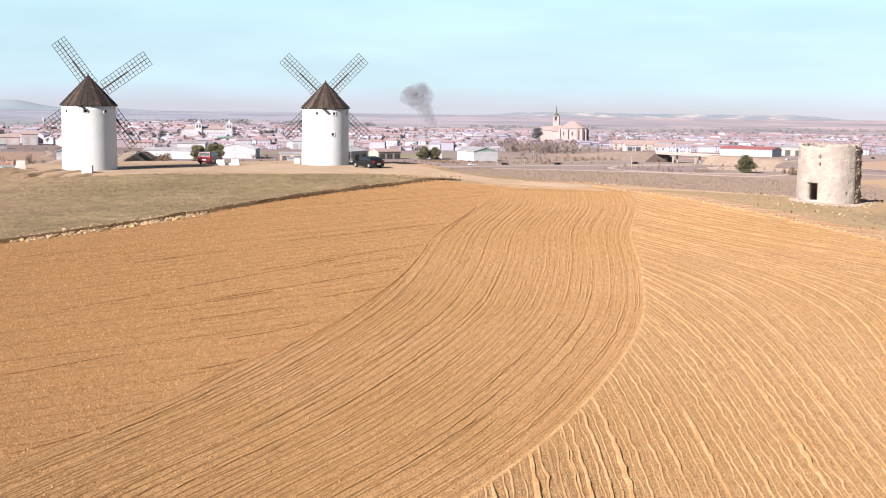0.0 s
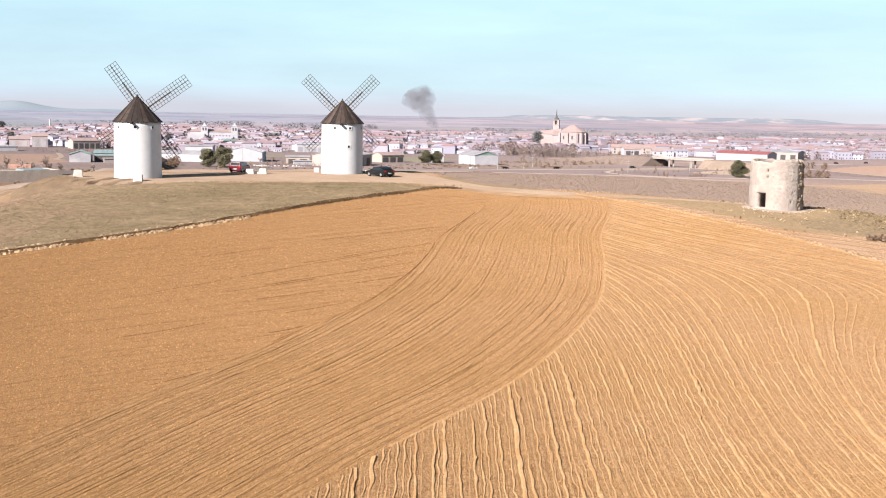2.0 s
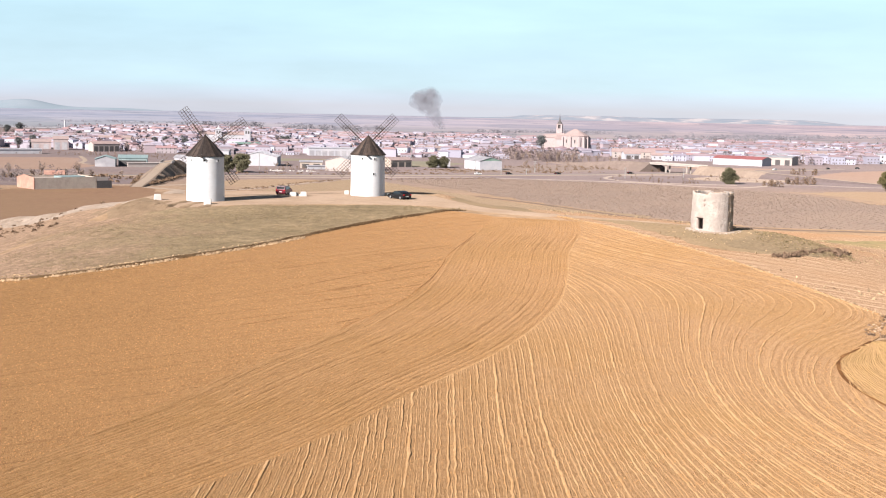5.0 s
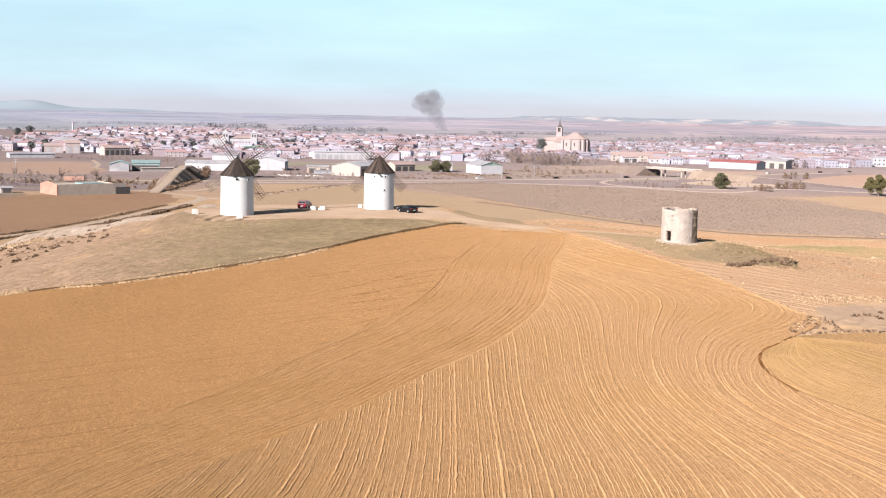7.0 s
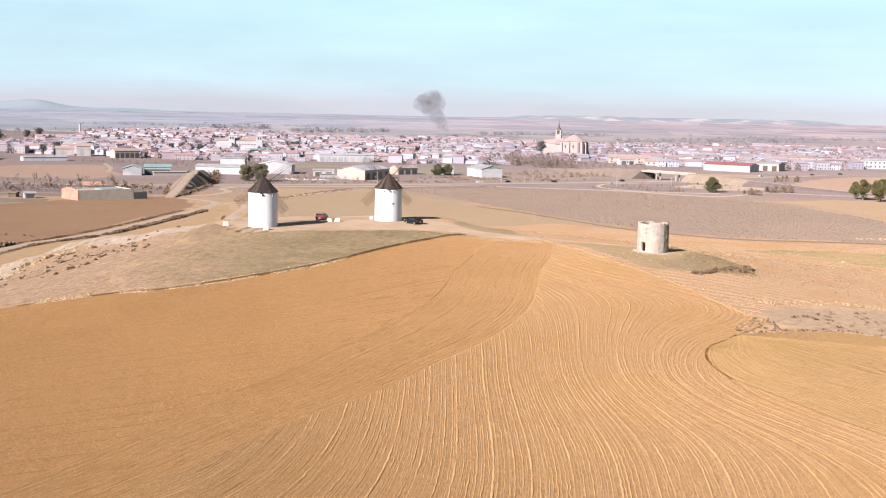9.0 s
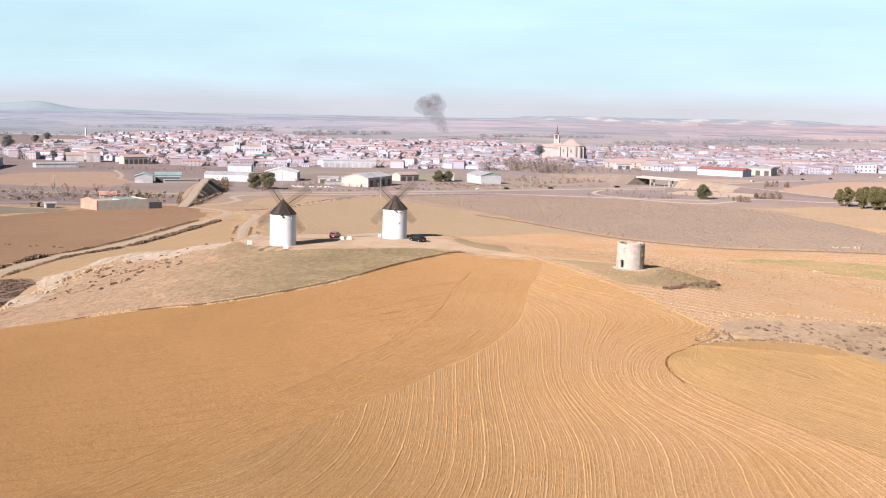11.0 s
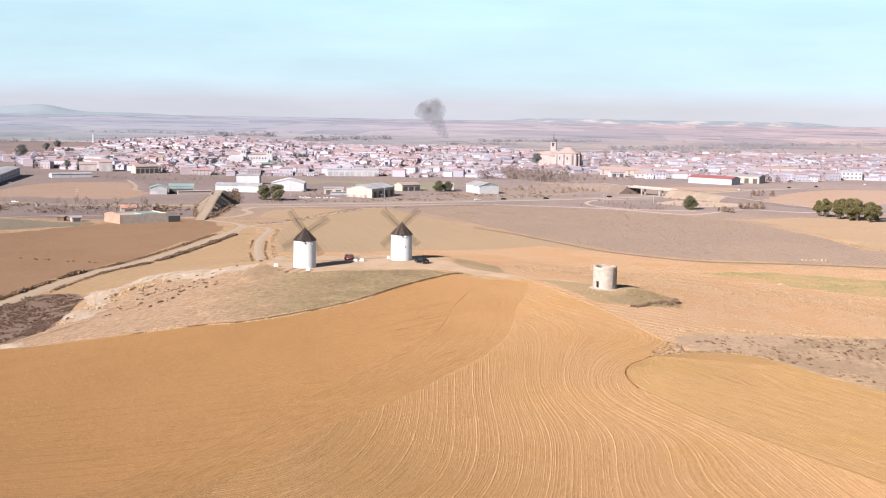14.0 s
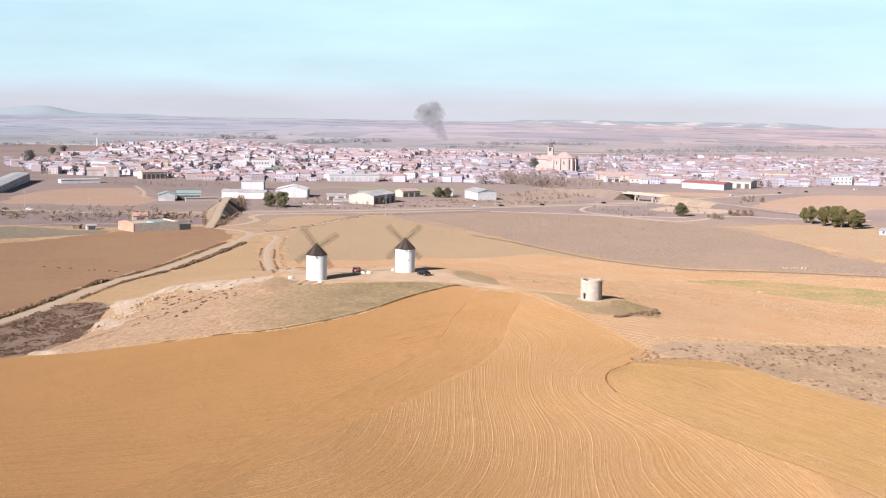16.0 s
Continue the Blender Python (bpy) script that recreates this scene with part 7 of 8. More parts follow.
def scatter(name, spots, mat, label, category, blades=8, size=0.5, tall=0.6, seed=1, lift=0.0):
    """Low plants past counting: small bunches of blades at each spot (x, y, scale)."""
    r = random.Random(seed)
    v, f = [], []
    xy = np.array([(p[0], p[1]) for p in spots])
    zz = height(xy[:, 0], xy[:, 1]) + lift
    for (x, y, s), z in zip(spots, zz):
        for _ in range(blades):
            a, u = r.uniform(0, 6.28), r.random()
            d = math.sqrt(1 - u * u * 0.8) * r.random() ** 0.5 * size * s * 0.75
            p = Vector((x + d * math.cos(a), y + d * math.sin(a), z + tall * s * u * 0.8))
            w = 0.32 * min(size, tall * 1.6) * s
            t = Vector((r.uniform(-1, 1), r.uniform(-1, 1), r.uniform(0.0, 1.2))).normalized() * w
            e = t.cross(Vector((r.uniform(-1, 1), r.uniform(-1, 1), r.uniform(-0.5, 0.5)))).normalized() * w * 0.7
            k = len(v)
            v += [p - t, p + e, p + t, p - e]
            f.append((k, k + 1, k + 2, k + 3))
    return tagged(link(name, v, f, mat), label, category, kind="stuff")


def within(poly, n, r, lo=0.6, hi=1.3, clump=0.0):
    p = np.array(poly, float)
    a, b = p.min(0), p.max(0)
    out = []
    while len(out) < n:
        x, y = r.uniform(a[0], b[0]), r.uniform(a[1], b[1])
        if inside(p, np.array(x), np.array(y)) and (not clump or noise.noise((x * clump, y * clump, 2)) > r.uniform(-0.3, 0.35)):
            out.append((x, y, r.uniform(lo, hi)))
    return out


r = random.Random(31)
VINES = np.array([(-34, 603), (26, 643), (106, 620), (152, 577), (181, 543), (201, 432), (214, 371), (300, 300), (310, 262), (250, 288), (195, 318), (156, 328), (107, 336), (73, 368), (35, 442), (-3, 538)], float)
spots = []
for i in range(-125, 75):
    for j in range(-50, 150):
        x, y = 140 + i * 2.7 * 0.83 + j * 2.0 * 0.55, 300 - i * 2.7 * 0.55 + j * 2.0 * 0.83
        spots.append((x + r.uniform(-0.3, 0.3), y + r.uniform(-0.3, 0.3), r.uniform(0.6, 1.25)))
sp = np.array(spots)
ok = inside(VINES, sp[:, 0], sp[:, 1])
scatter("vines", [s for s, k in zip(spots, ok) if k and r.random() < 0.85], M["vine"], "rows of bare pruned vine stocks", "vines", 7, 0.55, 0.5, 4)
HOLLOW = [(-150, 150), (-139, 198), (-126, 202), (-115, 184), (-111, 156), (-107, 122), (-116, 108), (-135, 110), (-153, 122)]
scatter("scrub", within(HOLLOW, 3000, r, 0.3, 1.0, 0.12), M["hollow_scrub"], "dense dark scrub in the hollow", "scrub", 20, 0.8, 0.45, 5)
scatter("scrub", [(x, y, s) for x, y, s in within([(-104, 128), (-98, 150), (-86, 160), (-60, 152), (-62, 128), (-78, 112)], 70, r, 0.3, 0.9, 0.12)], M["scrub"], "scattered low scrub on the clay slope", "scrub", 20, 0.9, 0.6, 6)
scatter("scrub", within([(-108, 132), (-104, 168), (-88, 168), (-64, 150), (-70, 118), (-92, 110)], 220, r, 0.15, 0.4, 0.2) + [(a + r.uniform(-1.6, 1.6), b + r.uniform(-1.2, 1.2), r.uniform(0.5, 1.1)) for a, b in ((-88, 156), (-94, 160), (-81, 157), (-105, 138), (-75, 118.5), (-73.5, 121), (-84, 141), (-100, 158)) for _ in range(5)] + [(-177 + 38 * t, 297 - 14 * t + r.uniform(-1, 1), r.uniform(0.5, 1.2)) for t in (0.02, 0.2, 0.22, 0.3, 0.36, 0.6, 0.66, 0.85, 0.92, 0.96)], M["scrub"], "small dark bushes on the eroded slope", "scrub", 20, 0.9, 0.6, 66)
scatter("scrub", within([(50, 66), (66, 63), (85, 43), (125, 6), (190, 60), (190, 140), (121, 110), (89, 93), (63, 80)], 1200, r, 0.35, 1.15, 0.05), M["scrub"], "scattered grey scrub on waste ground", "scrub", 16, 0.8, 0.4, 7)
# hedges along the dirt road
hedge = []
for side, dens, near in ((-5.2, 1.0, 260), (5.0, 0.95, 250)):
    line = smooth_line([(-158, 120), (-146.5, 166), (-138, 215), (-128, 272), (-119.6, 344), (-114, 410)], 0.6)
    d = np.gradient(line, axis=0)
    d /= np.linalg.norm(d, axis=1)[:, None]
    for p, q in zip(line, d):
        k = noise.noise((p[0] * 0.08, p[1] * 0.08, side))
        if k > -0.42 and r.random() < dens:
            big = (1.1 + 0.9 * k) if (p[1] < near) == (side > 0) else 0.55 + 0.5 * k
            for _ in range(2):
                hedge.append((p[0] - q[1] * side * r.uniform(0.8, 1.2), p[1] + q[0] * side * r.uniform(0.8, 1.2), big * r.uniform(0.5, 1.15)))
scatter("roadside_scrub", hedge, M["scrub"], "dark scrub lining both sides of the dirt road", "scrub", 20, 1.1, 0.75, 8)
for off in (-3.4, 3.2):
    line = smooth_line([(-92.4, 385), (-84, 327), (-70, 262), (-60, 210), (-54, 175)], 0.8)
    scatter("roadside_scrub", [(p[0] + off + r.uniform(-0.5, 0.5), p[1], r.uniform(0.3, 0.75)) for p in line if noise.noise((p[0] * 0.1, p[1] * 0.1, off)) > -0.3], M["scrub"], "dark weeds along the sunken track", "scrub", 12, 0.9, 0.5, 70)
line = smooth_line([(-95, 440), (-90, 390), (-80, 327), (-66, 262), (-57, 215)], 1.6)
scatter("roadside_scrub", [(p[0] + r.uniform(2.2, 4.2), p[1], r.uniform(0.3, 0.9)) for p in line if r.random() < 0.7], M["scrub"], "thin scrub beside the track", "scrub", 8, 0.9, 0.6, 9)
line = smooth_line([(-104, 472), (-92, 492), (-60, 592), (-38, 608), (26, 650)], 2.0)
scatter("roadside_scrub", [(p[0] + r.uniform(-4, 4), p[1] + r.uniform(-4, 4), r.uniform(0.4, 1.0)) for p in line for _ in range(2)], M["scrub"], "scrub along the field edge", "scrub", 8, 1.1, 0.7, 10)
scatter("roadside_scrub", [(x, y, s) for x, y, s in within([(-320, 540), (-200, 500), (-160, 520), (-150, 590), (-320, 575)], 260, r, 0.6, 1.8, 0.03)], M["scrub"], "brown scrub between farm and highway", "scrub", 9, 1.3, 0.9, 11)
scatter("roadside_scrub", [(x, y, s) for x, y, s in within([(-130, 620), (0, 690), (110, 770), (150, 830), (120, 900), (40, 850), (-60, 690), (-130, 650)], 420, r, 0.5, 1.6, 0.03)], M["scrub"], "low brown scrub beside the highway", "scrub", 8, 1.2, 0.7, 12)
scatter("embankment_scrub", [(-144 - t * 12 + s * r.uniform(4, 5 + 9 * t), 500 + t * 95, r.uniform(0.5, 1.3)) for t in (r.random() for _ in range(120)) for s in (1, 1, -1)], M["scrub"], "dark scrub on the road ramp", "scrub", 9, 1.2, 0.9, 13, lift=0.8)
scatter("scrub", [(-29 + r.uniform(-2, 2) + k * 0.2, 205 + k * 3.5, r.uniform(0.2, 0.5)) for k in range(5)] + [(-3 + r.uniform(-1, 1), 195 + r.uniform(-1, 1), 0.9) for _ in range(7)], M["scrub"], "low dark weeds behind the windmill", "scrub", 10, 0.9, 0.7, 14)
# grass tufts and clods
VERGE = [(-1, 131.5), (-6.9, 124), (-14.4, 111), (-24, 93.5), (-36, 83.3), (-47, 80), (-56, 81.5), (-72, 85), (-94, 94), (-80, 112), (-60, 128), (-43, 129), (-33, 131.5), (-20, 135), (-7, 137)]
scatter("grass_tufts", within(VERGE, 7000, r, 0.5, 1.4, 0.12), M["dry_tuft"], "short dry grass tufts on the bank", "grass", 4, 0.12, 0.06, 16, lift=0.1)
scatter("grass_tufts", within([(-1, 131.5), (-6.9, 124), (-14.4, 111), (-24, 93.5), (-36, 83.3), (-47, 80), (-56, 81.5), (-60, 100), (-56, 120), (-43, 128), (-33, 131), (-20, 134.5), (-7, 136.5)], 9000, r, 0.4, 1.5, 0.09), M["dark_tuft"], "low olive tussocks in the grass of the bank", "grass", 4, 0.16, 0.06, 36, lift=0.1)
scatter("grass_tufts", within([(24, 126), (31, 112), (38, 99), (44, 90), (52, 93), (56, 104), (55, 113), (49, 120), (38, 125)], 700, r, 0.5, 1.4), M["dry_tuft"], "short dry grass tufts round the ruin", "grass", 4, 0.15, 0.1, 17, lift=0.1)


def clods(name, spots, mat, label, seed, sink=0.3, lift=0.07):
    """Lumps of earth past counting: squat five-sided pyramids."""
    r = random.Random(seed)
    v, f = [], []
    xy = np.array([(p[0], p[1]) for p in spots])
    zz = height(xy[:, 0], xy[:, 1]) + lift
    for (x, y, s), z in zip(spots, zz):
        k, a = len(v), r.uniform(0, 6.28)
        for i in range(5):
            q = s * r.uniform(0.7, 1.2)
            v.append((x + q * math.cos(a + i * 1.257), y + q * math.sin(a + i * 1.257), z - s * sink))
        for i in range(5):
            q = s * r.uniform(0.4, 0.75)
            v.append((x + q * math.cos(a + i * 1.257), y + q * math.sin(a + i * 1.257), z + s * r.uniform(0.35, 0.75)))
        f += [(k + i, k + (i + 1) % 5, k + 5 + (i + 1) % 5, k + 5 + i) for i in range(5)] + [tuple(k + 5 + i for i in range(5))]
    return tagged(link(name, v, f, mat), label, "clods", kind="stuff")


NEARFIELD = [(-33, 12), (30, 8), (40, 30), (33, 42), (44, 62), (32, 94), (20, 121), (0, 130), (-14, 109), (-24, 92), (-36, 81), (-45, 60)]


def crumbs(name, poly, n, mat, label, seed, lo, hi, lift=0.07):
    """Fine loose earth past counting: tiny four-sided pyramids over a field."""
    g = np.random.default_rng(seed)
    p = np.array(poly, float)
    x, y = g.uniform(p[:, 0].min(), p[:, 0].max(), n * 2), g.uniform(p[:, 1].min(), p[:, 1].max(), n * 2)
    ok = inside(p, x, y)
    x, y = x[ok][:n], y[ok][:n]
    s = lo + (hi - lo) * g.random(len(x)) ** 3
    z = height(x, y) + lift
    a = g.uniform(0, 6.28, len(x))
    v = np.empty((len(x), 5, 3))
    for i in range(4):
        q = s * g.uniform(0.7, 1.2, len(x))
        v[:, i] = np.stack([x + q * np.cos(a + i * 1.571), y + q * np.sin(a + i * 1.571), z - 0.02], -1)
    v[:, 4] = np.stack([x + s * g.uniform(-0.4, 0.4, len(x)), y + s * g.uniform(-0.4, 0.4, len(x)), z + s * g.uniform(0.7, 1.2, len(x))], -1)
    k = np.arange(len(x))[:, None] * 5
    f = np.concatenate([k + np.array([[i, (i + 1) % 4, 4]]) for i in range(4)])
    return tagged(link(name, v.reshape(-1, 3), f, mat), label, "clods", kind="stuff")


crumbs("earth_clods", NEARFIELD, 110000, M["clod"], "loose earth clods on the ploughed field", 18, 0.02, 0.08)
crumbs("earth_clods", [(-60, -60), (50, -60), (34, 25), (-33, 14), (-45, 60), (-36, 81), (-90, 88), (-110, 40)], 50000, M["clod"], "loose earth clods down the ploughed slope", 28, 0.03, 0.10)
crumbs("earth_clods", [(-30, 16), (30, 10), (36, 42), (22, 84), (-22, 84), (-38, 50)], 150000, M["crumb"], "fine crumbs of pale and dark earth", 38, 0.018, 0.05)
STUBBLE = [(38, 88), (44, 75), (52, 76), (64, 84), (90, 98), (122, 116), (175, 152), (175, 260), (120, 285), (60, 320), (20, 210), (16, 140), (24, 122)]
scatter("stubble_tufts", within(STUBBLE, 7000, r, 0.5, 1.3, 0.05), M["straw"], "pale dry stalks standing in the stubble", "stubble", 4, 0.4, 0.27, 64)
scatter("stubble_weeds", within(STUBBLE, 900, r, 0.4, 1.1, 0.08), M["scrub"], "small dark weeds in the stubble", "weeds", 6, 0.35, 0.25, 65)
# crumbling bank between field and grass
BANK = smooth_line([(2, 132.5), (-0.3, 130.7), (-6.9, 122.7), (-14.4, 109.7), (-24, 92.2), (-36, 81.8), (-47, 78.4), (-54, 79.8), (-65, 81.8), (-74, 83.6)], 0.7)
v, f = [], []
d = np.gradient(BANK, axis=0)
d /= np.linalg.norm(d, axis=1)[:, None]
for i, (p, q) in enumerate(zip(BANK, d)):
    n = np.array([q[1], -q[0]])                       # uphill, away from the field
    t = i / (len(BANK) - 1)
    h = (0.34 - 0.1 * t) * min(1, 12 * t) * min(1, max(0, (p[0] + 66) / 24)) * (0.75 + 0.5 * noise.noise((i * 0.21, 2.0, 0)))
    for off, z in ((-0.2, 0.0), (0.02 + 0.22 * noise.noise((i * 0.5, 1, 0)), h * 0.6), (0.18 + 0.25 * noise.noise((i * 0.4, 4, 0)), h), (0.5, h * 0.8), (1.5, 0.02)):
        c = p + n * off
        v.append((c[0], c[1], hz(*c) + 0.1 + z))
for i in range(len(BANK) - 1):
    for k in range(4):
        a = i * 5 + k
        f.append((a, a + 1, a + 6, a + 5))
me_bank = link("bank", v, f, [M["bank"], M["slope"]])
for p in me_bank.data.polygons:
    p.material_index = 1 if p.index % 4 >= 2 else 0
structure(me_bank, "low crumbling earth bank between field and grass", "bank")
edge = [(p[0] + r.uniform(-0.5, 0.6), p[1] + r.uniform(-0.5, 0.6), r.uniform(0.5, 1.2)) for p in BANK for _ in range(3)]
scatter("bank_weeds", [e for e in edge if r.random() < 0.75], M["dry_tuft"], "dry weeds hanging over the bank edge", "weeds", 4, 0.2, 0.2, 19, lift=0.3)
RIM = smooth_line(EDGE_RIGHT[:7], 0.35)
ribbon("field_edge", EDGE_RIGHT[:7], 1.0, M["ridge_earth"], 0.16, "pale low bank along the field edge", "bank", 1.0, 3)
clods("bank_clods", [(p[0] + r.uniform(-0.3, 0.9), p[1] + r.uniform(-0.6, 0.6), r.uniform(0.04, 0.14)) for p in RIM for _ in range(4)], M["straw_clod"], "pale broken lumps along the field edge", 29, lift=0.12)
LEFT_BANK = BANK[(BANK[:, 0] < -20) & (BANK[:, 0] > -70)]
clods("bank_clods", [(p[0] + r.uniform(-0.8, 0.9), p[1] - 0.7 + 3.0 * r.random() ** 1.8, 0.05 + 0.2 * r.random() ** 1.5) for p in LEFT_BANK for _ in range(44) if noise.noise((p[0] * 0.2, p[1] * 0.2, 3)) > -0.15], M["straw_clod"], "straw-coloured broken lumps along the bank", 27)
clods("bank_clods", [(p[0] + r.uniform(-0.7, 0.5), p[1] + r.uniform(-0.7, 0.5), r.uniform(0.04, 0.14)) for p in BANK for _ in range(12) if p[0] > -46], M["bank"], "tumbled earth lumps along the bank", 20)
PALE = smooth_line([(47, 75.5), (54.7, 81), (62, 85), (71, 88.5), (80, 92.5), (100, 102.5)], 0.5)
clods("bank_clods", [(p[0] + r.uniform(-1.4, 1.4), p[1] + r.uniform(-1.6, 1.6), r.uniform(0.06, 0.26)) for p in PALE for _ in range(7) if noise.noise((p[0] * 0.3, p[1] * 0.3, 3)) > -0.1], M["straw_clod"], "pale broken lumps along the stubble edge", 22)
PALE2 = smooth_line([(46, 64), (41, 56), (46, 57.6), (53, 60.6), (60, 62.4), (67, 60)], 0.4)
clods("bank_clods", [(p[0] + r.uniform(-0.8, 0.8), p[1] + r.uniform(-0.8, 0.8), r.uniform(0.06, 0.2)) for p in PALE2 for _ in range(3) if noise.noise((p[0] * 0.5, p[1] * 0.5, 7)) > -0.05], M["marl_clod"], "pale broken bank at the corner field", 23)
scatter("bank_weeds", [(46.5 + r.uniform(-2, 1.5), 62 + r.uniform(-4, 4), r.uniform(0.4, 1.1)) for _ in range(36)] + [(p[0] + r.uniform(-0.7, 0.7), p[1] + r.uniform(-0.3, 1), r.uniform(0.4, 0.9)) for p in PALE2], M["scrub"], "grey weeds at the field corner", "weeds", 7, 0.5, 0.4, 24)
clods("marl_lumps", within([(-112, 182), (-106, 160), (-108, 132), (-100, 128), (-96, 150), (-80, 158), (-60, 150), (-56, 146), (-66, 158), (-86, 166), (-100, 172)], 420, r, 0.1, 0.5), M["marl_clod"], "pale weathered marl lumps on the scar", 25)

# ---- hazy trees in and beyond the town ----
def thicket(name, spots, mat, label, seed, blades=26, size=0.55, wide=0.42):
    """Bare or hazy tree crowns past counting: loose blades in upright ovals (x, y, height)."""
    r = random.Random(seed)
    v, f = [], []
    for x, y, h in spots:
        z = hz(x, y)
        for _ in range(blades):
            a, k = r.uniform(0, 6.28), r.random() ** 0.5
            u = r.random()
            w = h * wide * math.sin(math.pi * (0.12 + 0.85 * u)) * k
            p = Vector((x + w * math.cos(a), y + w * math.sin(a), z + h * u))
            e = Vector((r.uniform(-1, 1), r.uniform(-1, 1), r.uniform(-0.3, 1))).normalized() * size * h / 8
            g = e.cross(Vector((r.uniform(-1, 1), r.uniform(-1, 1), r.uniform(-1, 1)))).normalized() * size * 0.45 * h / 8
            n = len(v)
            v += [p - e, p + g, p + e, p - g]
            f.append((n, n + 1, n + 2, n + 3))
    return tagged(link(name, v, f, mat), label, "trees", kind="stuff")


r = random.Random(52)
spots = [(x, y, r.uniform(4, 9)) for x, y, _ in within(TOWN, 2400, r, clump=0.012) if not (85 < x < 200 and 1180 < y < 1300)]
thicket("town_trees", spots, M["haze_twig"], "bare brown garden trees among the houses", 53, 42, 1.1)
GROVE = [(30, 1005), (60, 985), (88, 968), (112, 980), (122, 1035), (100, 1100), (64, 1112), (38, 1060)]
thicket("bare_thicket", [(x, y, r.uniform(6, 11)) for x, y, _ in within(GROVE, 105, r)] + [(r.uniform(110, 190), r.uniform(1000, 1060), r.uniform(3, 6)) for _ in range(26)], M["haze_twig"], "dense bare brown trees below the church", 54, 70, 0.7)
hedges = []
for x0, x1, y0, y1, n, h0, h1 in ((280, 620, 1880, 2080, 130, 6, 13), (500, 950, 2150, 2400, 120, 6, 12), (60, 330, 2180, 2300, 90, 6, 12), (-300, -120, 2050, 2240, 60, 8, 16), (-480, -360, 2250, 2300, 30, 8, 16), (-560, -300, 2560, 2620, 30, 6, 10), (-10, 120, 1980, 2040, 40, 5, 9), (-900, -560, 1650, 1900, 70, 5, 10), (-780, -500, 2350, 2420, 40, 6, 10), (250, 560, 1760, 1860, 80, 5, 9)):
    for _ in range(int(n * 1.5)):
        t = r.random()
        hedges.append((x0 + (x1 - x0) * t, y0 + (y1 - y0) * (t + r.uniform(-0.12, 0.12) if r.random() < 0.75 else r.random()), r.uniform(h0, h1) * 0.62))
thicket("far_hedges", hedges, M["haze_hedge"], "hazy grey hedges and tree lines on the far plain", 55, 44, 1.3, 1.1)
thicket("roadside_trees", [(-250 + 60 * r.random(), 505 + 75 * r.random(), r.uniform(3, 7)) for _ in range(46)] + [(-320 + 70 * r.random(), 540 + 40 * r.random(), r.uniform(2, 5)) for _ in range(16)], M["haze_twig"], "leafless brushwood between farm and highway", 56, 46, 0.6)
thicket("embankment_bushes", [(-158 - 20 * t + 9 + r.uniform(-3, 5), 620 + 110 * t, r.uniform(2, 4.5)) for t in (r.random() for _ in range(60))], M["scrub"], "dark bushes on the shaded side of the ramp", 57, 60, 0.9)
thicket("roadside_bushes", [(188 + r.uniform(-6, 6), 622 + r.uniform(-5, 5), r.uniform(2, 4)) for _ in range(14)] + [(214 + r.uniform(-9, 9), 655 + r.uniform(-7, 7), r.uniform(2.5, 4.5)) for _ in range(20)] + [(135 + r.uniform(-14, 14), 632 + r.uniform(-3, 3), r.uniform(1, 2)) for _ in range(14)] + [(262 + r.uniform(-9, 9), 815 + r.uniform(-9, 9), r.uniform(2.5, 5)) for _ in range(12)], M["scrub"], "rounded brown bushes beside the service road", 58, 70, 0.9)
thicket("plain_scrub", [(x, y, r.uniform(0.8, 2.2)) for x, y, _ in within([(86, 640), (160, 640), (200, 660), (160, 735), (110, 715), (95, 680)], 60, r)] + [(x, y, r.uniform(1, 3)) for x, y, _ in within([(60, 770), (140, 830), (110, 930), (60, 880)], 60, r)] + [(x, y, r.uniform(1, 2.5)) for x, y, _ in within([(-400, 900), (-300, 900), (-200, 830), (-160, 960), (-320, 1000)], 110, r)] + [(x, y, r.uniform(1, 2.5)) for x, y, _ in within([(-120, 690), (-60, 690), (-20, 725), (-100, 735)], 60, r)], M["scrub"], "low brown scrub dotted over the plain", 67, 40, 1.0)
thicket("embankment_bushes", [(88 + 62 * t + r.uniform(-1, 8), 962 - 152 * t - r.uniform(2, 12), r.uniform(1.2, 3)) for t in (r.random() for _ in range(90))] + [(172 + 26 * t + r.uniform(-3, 3), 752 - 40 * t - r.uniform(2, 9), r.uniform(0.8, 2)) for t in (r.random() for _ in range(26))], M["scrub"], "brown bushes on the bridge embankments", 63, 50, 0.9)
clods("rubble_heaps", [(-98 + r.uniform(-14, 18), 690 + r.uniform(-7, 7), r.uniform(0.3, 0.9)) for _ in range(40)], M["concrete"], "pale rubble heaps beside the workshops", 59)
RUIN = [(38.4 + d * math.cos(a), 115 + d * math.sin(a), r.uniform(0.04, 0.15)) for a, d in ((r.uniform(0, 6.28), r.uniform(2.9, 4.4)) for _ in range(110))]
clods("fallen_stones", RUIN, M["plaster"], "pale rubble fallen round the ruined tower", 68, lift=0.12)
clods("marl_lumps", [(162 + r.uniform(-6, 6), 339 + r.uniform(-3, 3), r.uniform(0.3, 1.0)) for _ in range(26)] + [(124 + r.uniform(-3, 3), 256 + r.uniform(-1.5, 1.5), r.uniform(0.3, 0.8)) for _ in range(12)], M["marl_clod"], "pale heaps of spoil in the stubble", 60)
HUMP = smooth_line([(43, 96), (45.5, 97.5), (49.4, 100.8), (53.3, 104.6), (56, 109), (56.5, 114)], 0.4)
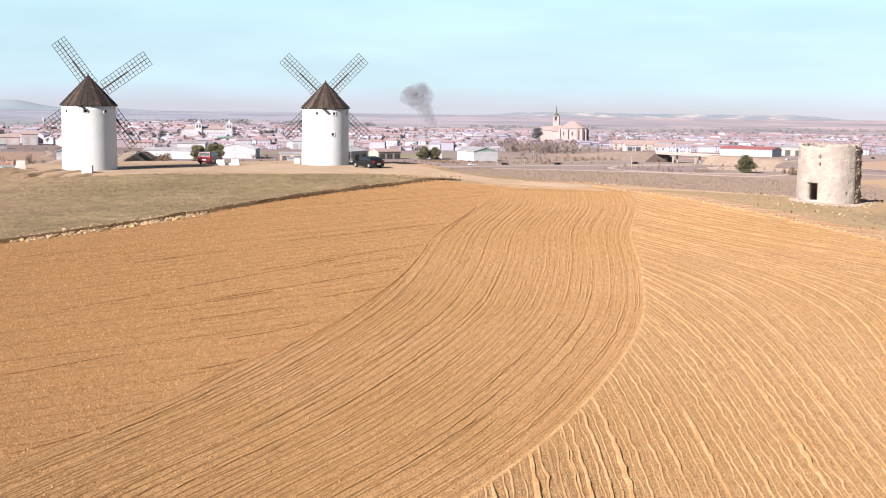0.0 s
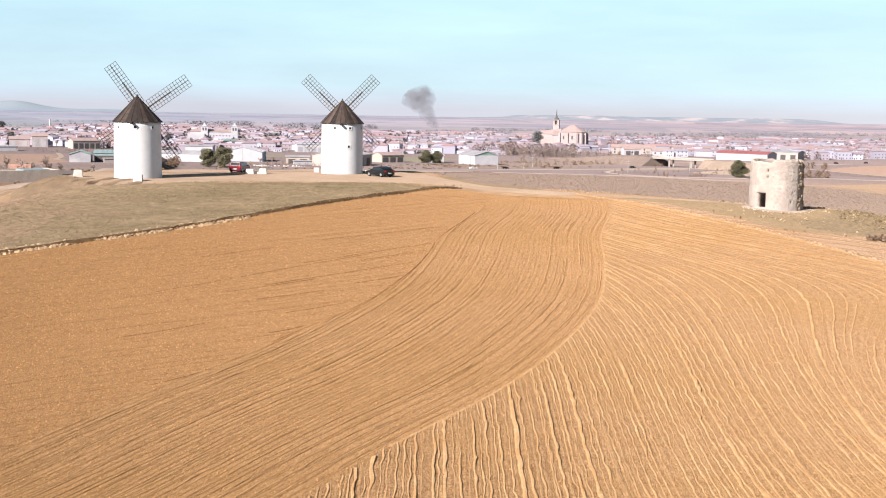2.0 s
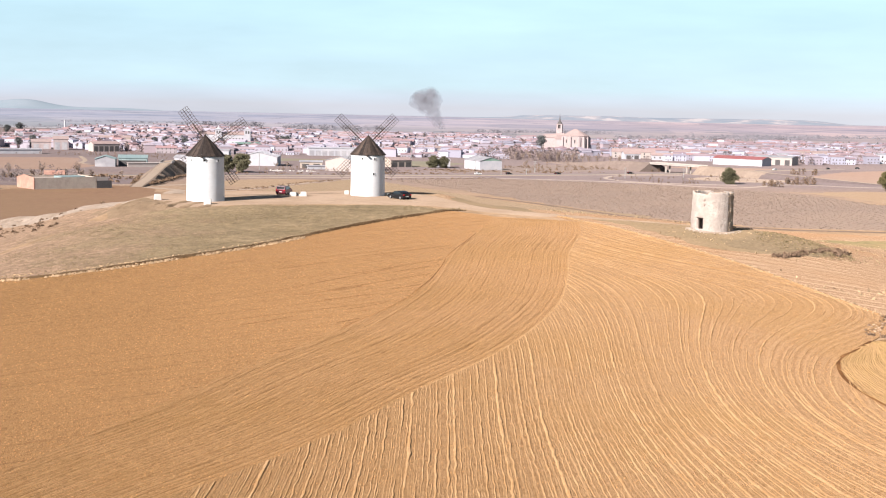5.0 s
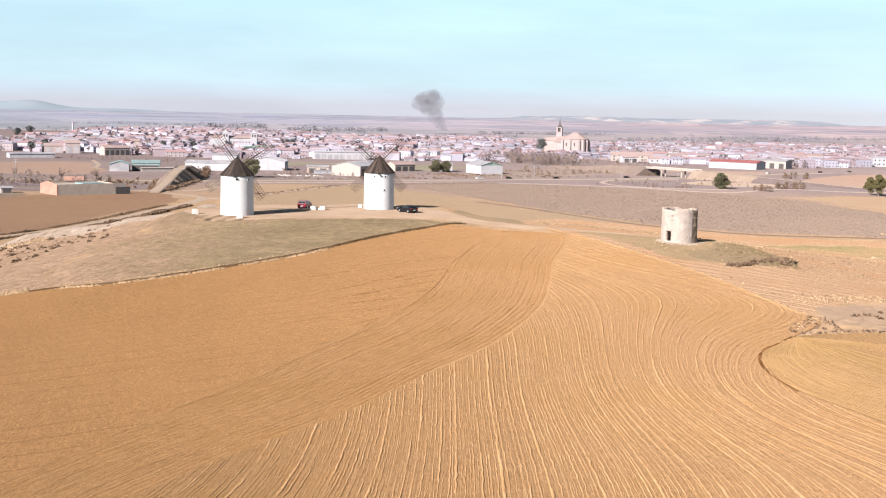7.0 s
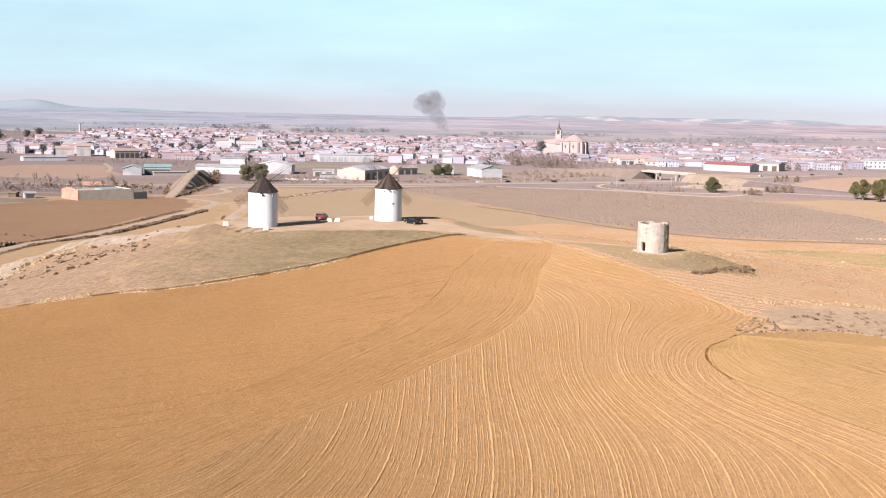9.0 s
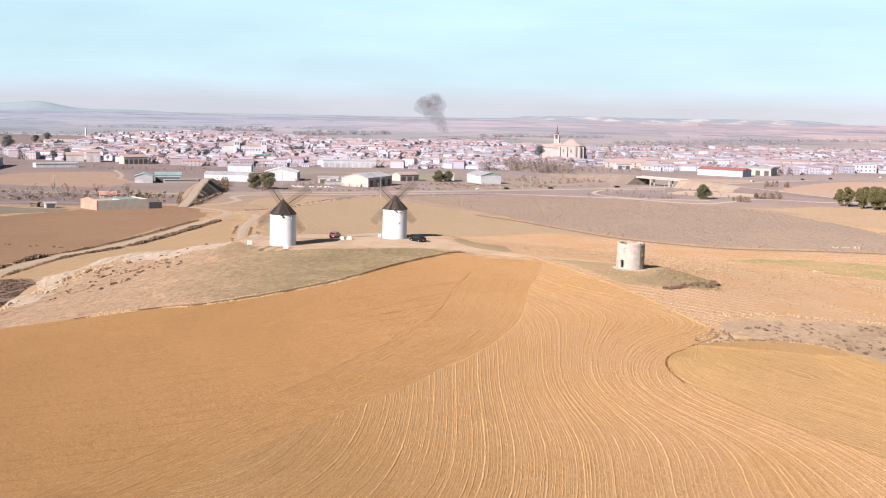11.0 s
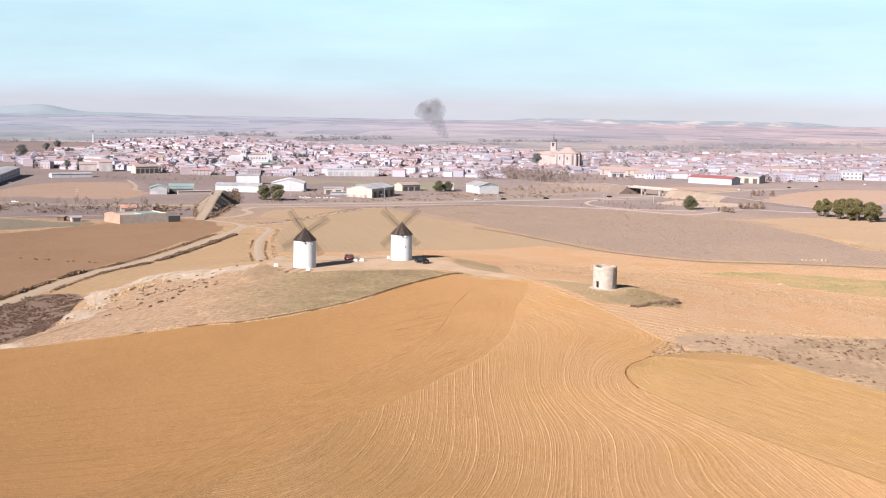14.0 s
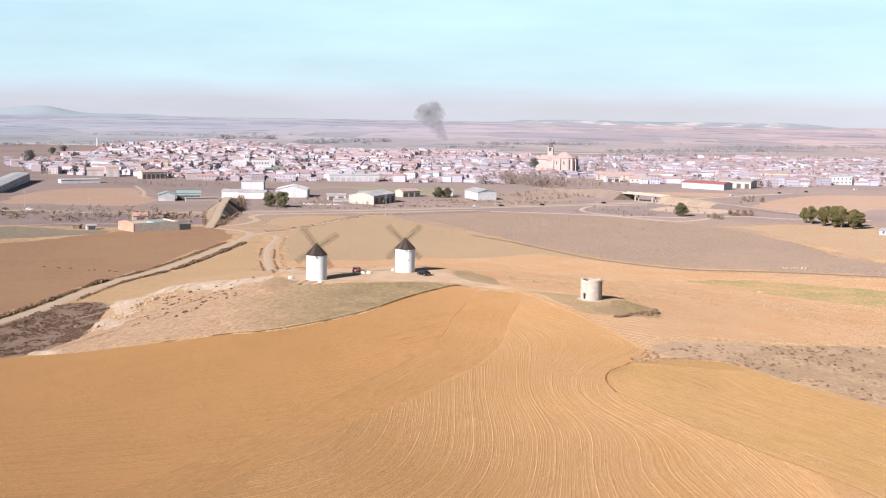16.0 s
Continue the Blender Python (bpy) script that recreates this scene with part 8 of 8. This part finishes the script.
scatter("mound_scrub", [(p[0] + r.uniform(-0.8, 0.4), p[1] + r.uniform(-0.4, 0.8), r.uniform(0.3, 0.8)) for p in HUMP for _ in range(3)] + [(52 + 4.5 * t + r.uniform(-0.5, 0.5), 101.5 + 8 * t + r.uniform(-0.5, 0.5), r.uniform(0.7, 1.4)) for t in (0.0, 0.08, 0.16, 0.24, 0.6, 0.68, 0.76, 0.84, 0.9)], M["scrub"], "dark scrub on the low hump", "scrub", 18, 0.8, 0.5, 61, lift=0.15)
for n, mat, seed, label in ((420, "dark_tuft", 71, "coarse olive grass over the low hump"), (480, "dry_tuft", 72, "dry grass over the low hump")):
    scatter("hump_grass", [(49.3 + 6.8 * d * math.cos(a), 106.5 + 8.2 * d * math.sin(a), r.uniform(0.3, 0.75)) for a, d in ((r.uniform(0, 6.28), r.random() ** 0.6) for _ in range(n))], M[mat], label, "grass", 5, 0.5, 0.26, seed, lift=0.18)

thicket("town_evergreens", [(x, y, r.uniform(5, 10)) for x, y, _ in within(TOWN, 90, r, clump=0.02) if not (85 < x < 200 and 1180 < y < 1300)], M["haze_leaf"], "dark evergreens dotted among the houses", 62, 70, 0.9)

# ---- poles ----
def pole(x, y, h, label, arms=True):
    b = thing("power_pole", pose(x, y, hz(x, y)), label, "pole", "power poles")
    bm = bmesh.new()
    tube(bm, (0, 0, -0.5), (0, 0, h), 0.2, 0.12, 8)
    part("mast", bm, M["metal"], b)
    if arms:
        for z in (h - 0.4, h - 1.6):
            bm = bmesh.new()
            bar(bm, (-1.3, 0, z), (1.3, 0, z), 0.12)
            part("crossarm", bm, M["metal"], b)


for x, y, h in ((-44, 598, 14), (-30, 955, 13), (112, 684, 7), (-231, 545, 13), (-120, 700, 11), (60, 745, 8), (150, 690, 7), (-300, 620, 12), (20, 760, 7), (35, 700, 4), (52, 712, 4)):
    pole(x, y, h, "slender grey utility pole beside the road")

# ---- smoke over the town ----
ms, nt, b = start("thin_smoke", 1.0, 0, 0.0)
b.inputs["Base Color"].default_value = (0.175, 0.175, 0.2, 1)
dens = noise_tex(nt, position(nt), 0.035, 5, 0.6)
nrm = nt.nodes.new("ShaderNodeSeparateXYZ")
nt.links.new(nt.nodes.new("ShaderNodeNewGeometry").outputs["Normal"], nrm.inputs[0])
soft = math_node(nt, "POWER", math_node(nt, "ABSOLUTE", nrm.outputs[1]), 4.6)      # thin where the puff thins out
nt.links.new(math_node(nt, "MULTIPLY", math_node(nt, "MULTIPLY", ramp(nt, dens, [(0.3, (0.75,) * 3), (0.66, (1, 1, 1))]), soft), 0.42), b.inputs["Alpha"])
M["smoke"] = ms
plume = thing("smoke_plume", pose(-14, 2390, hz(0, 2390) - 2) @ Matrix.Diagonal((1.1, 1, 0.74, 1)), "grey smoke plume drifting up behind the town", "smoke")
r = random.Random(40)
for cx, cz, sx, sz in ((14, -22, 4, 12), (10, -8, 6, 15), (4, 8, 9, 18), (-4, 26, 13, 20), (-12, 46, 17, 23), (-22, 66, 24, 25), (-36, 78, 24, 27), (-14, 88, 20, 24), (-28, 96, 24, 22), (-40, 90, 15, 20), (-16, 108, 13, 16)):
    bm = bmesh.new()
    bmesh.ops.create_icosphere(bm, subdivisions=4, radius=1.0)
    for q in bm.verts:
        q.co *= 1 + 0.16 * noise.noise(q.co * 1.3 + Vector((cx * 3.1, 0, cz)))
    bmesh.ops.transform(bm, matrix=Matrix.Translation((cx, r.uniform(-6, 6), cz)) @ Matrix.Diagonal((sx, 10, sz, 1)), verts=bm.verts[:])
    ob = part("puff", bm, M["smoke"], plume, smooth=True)
    ob.visible_shadow = False
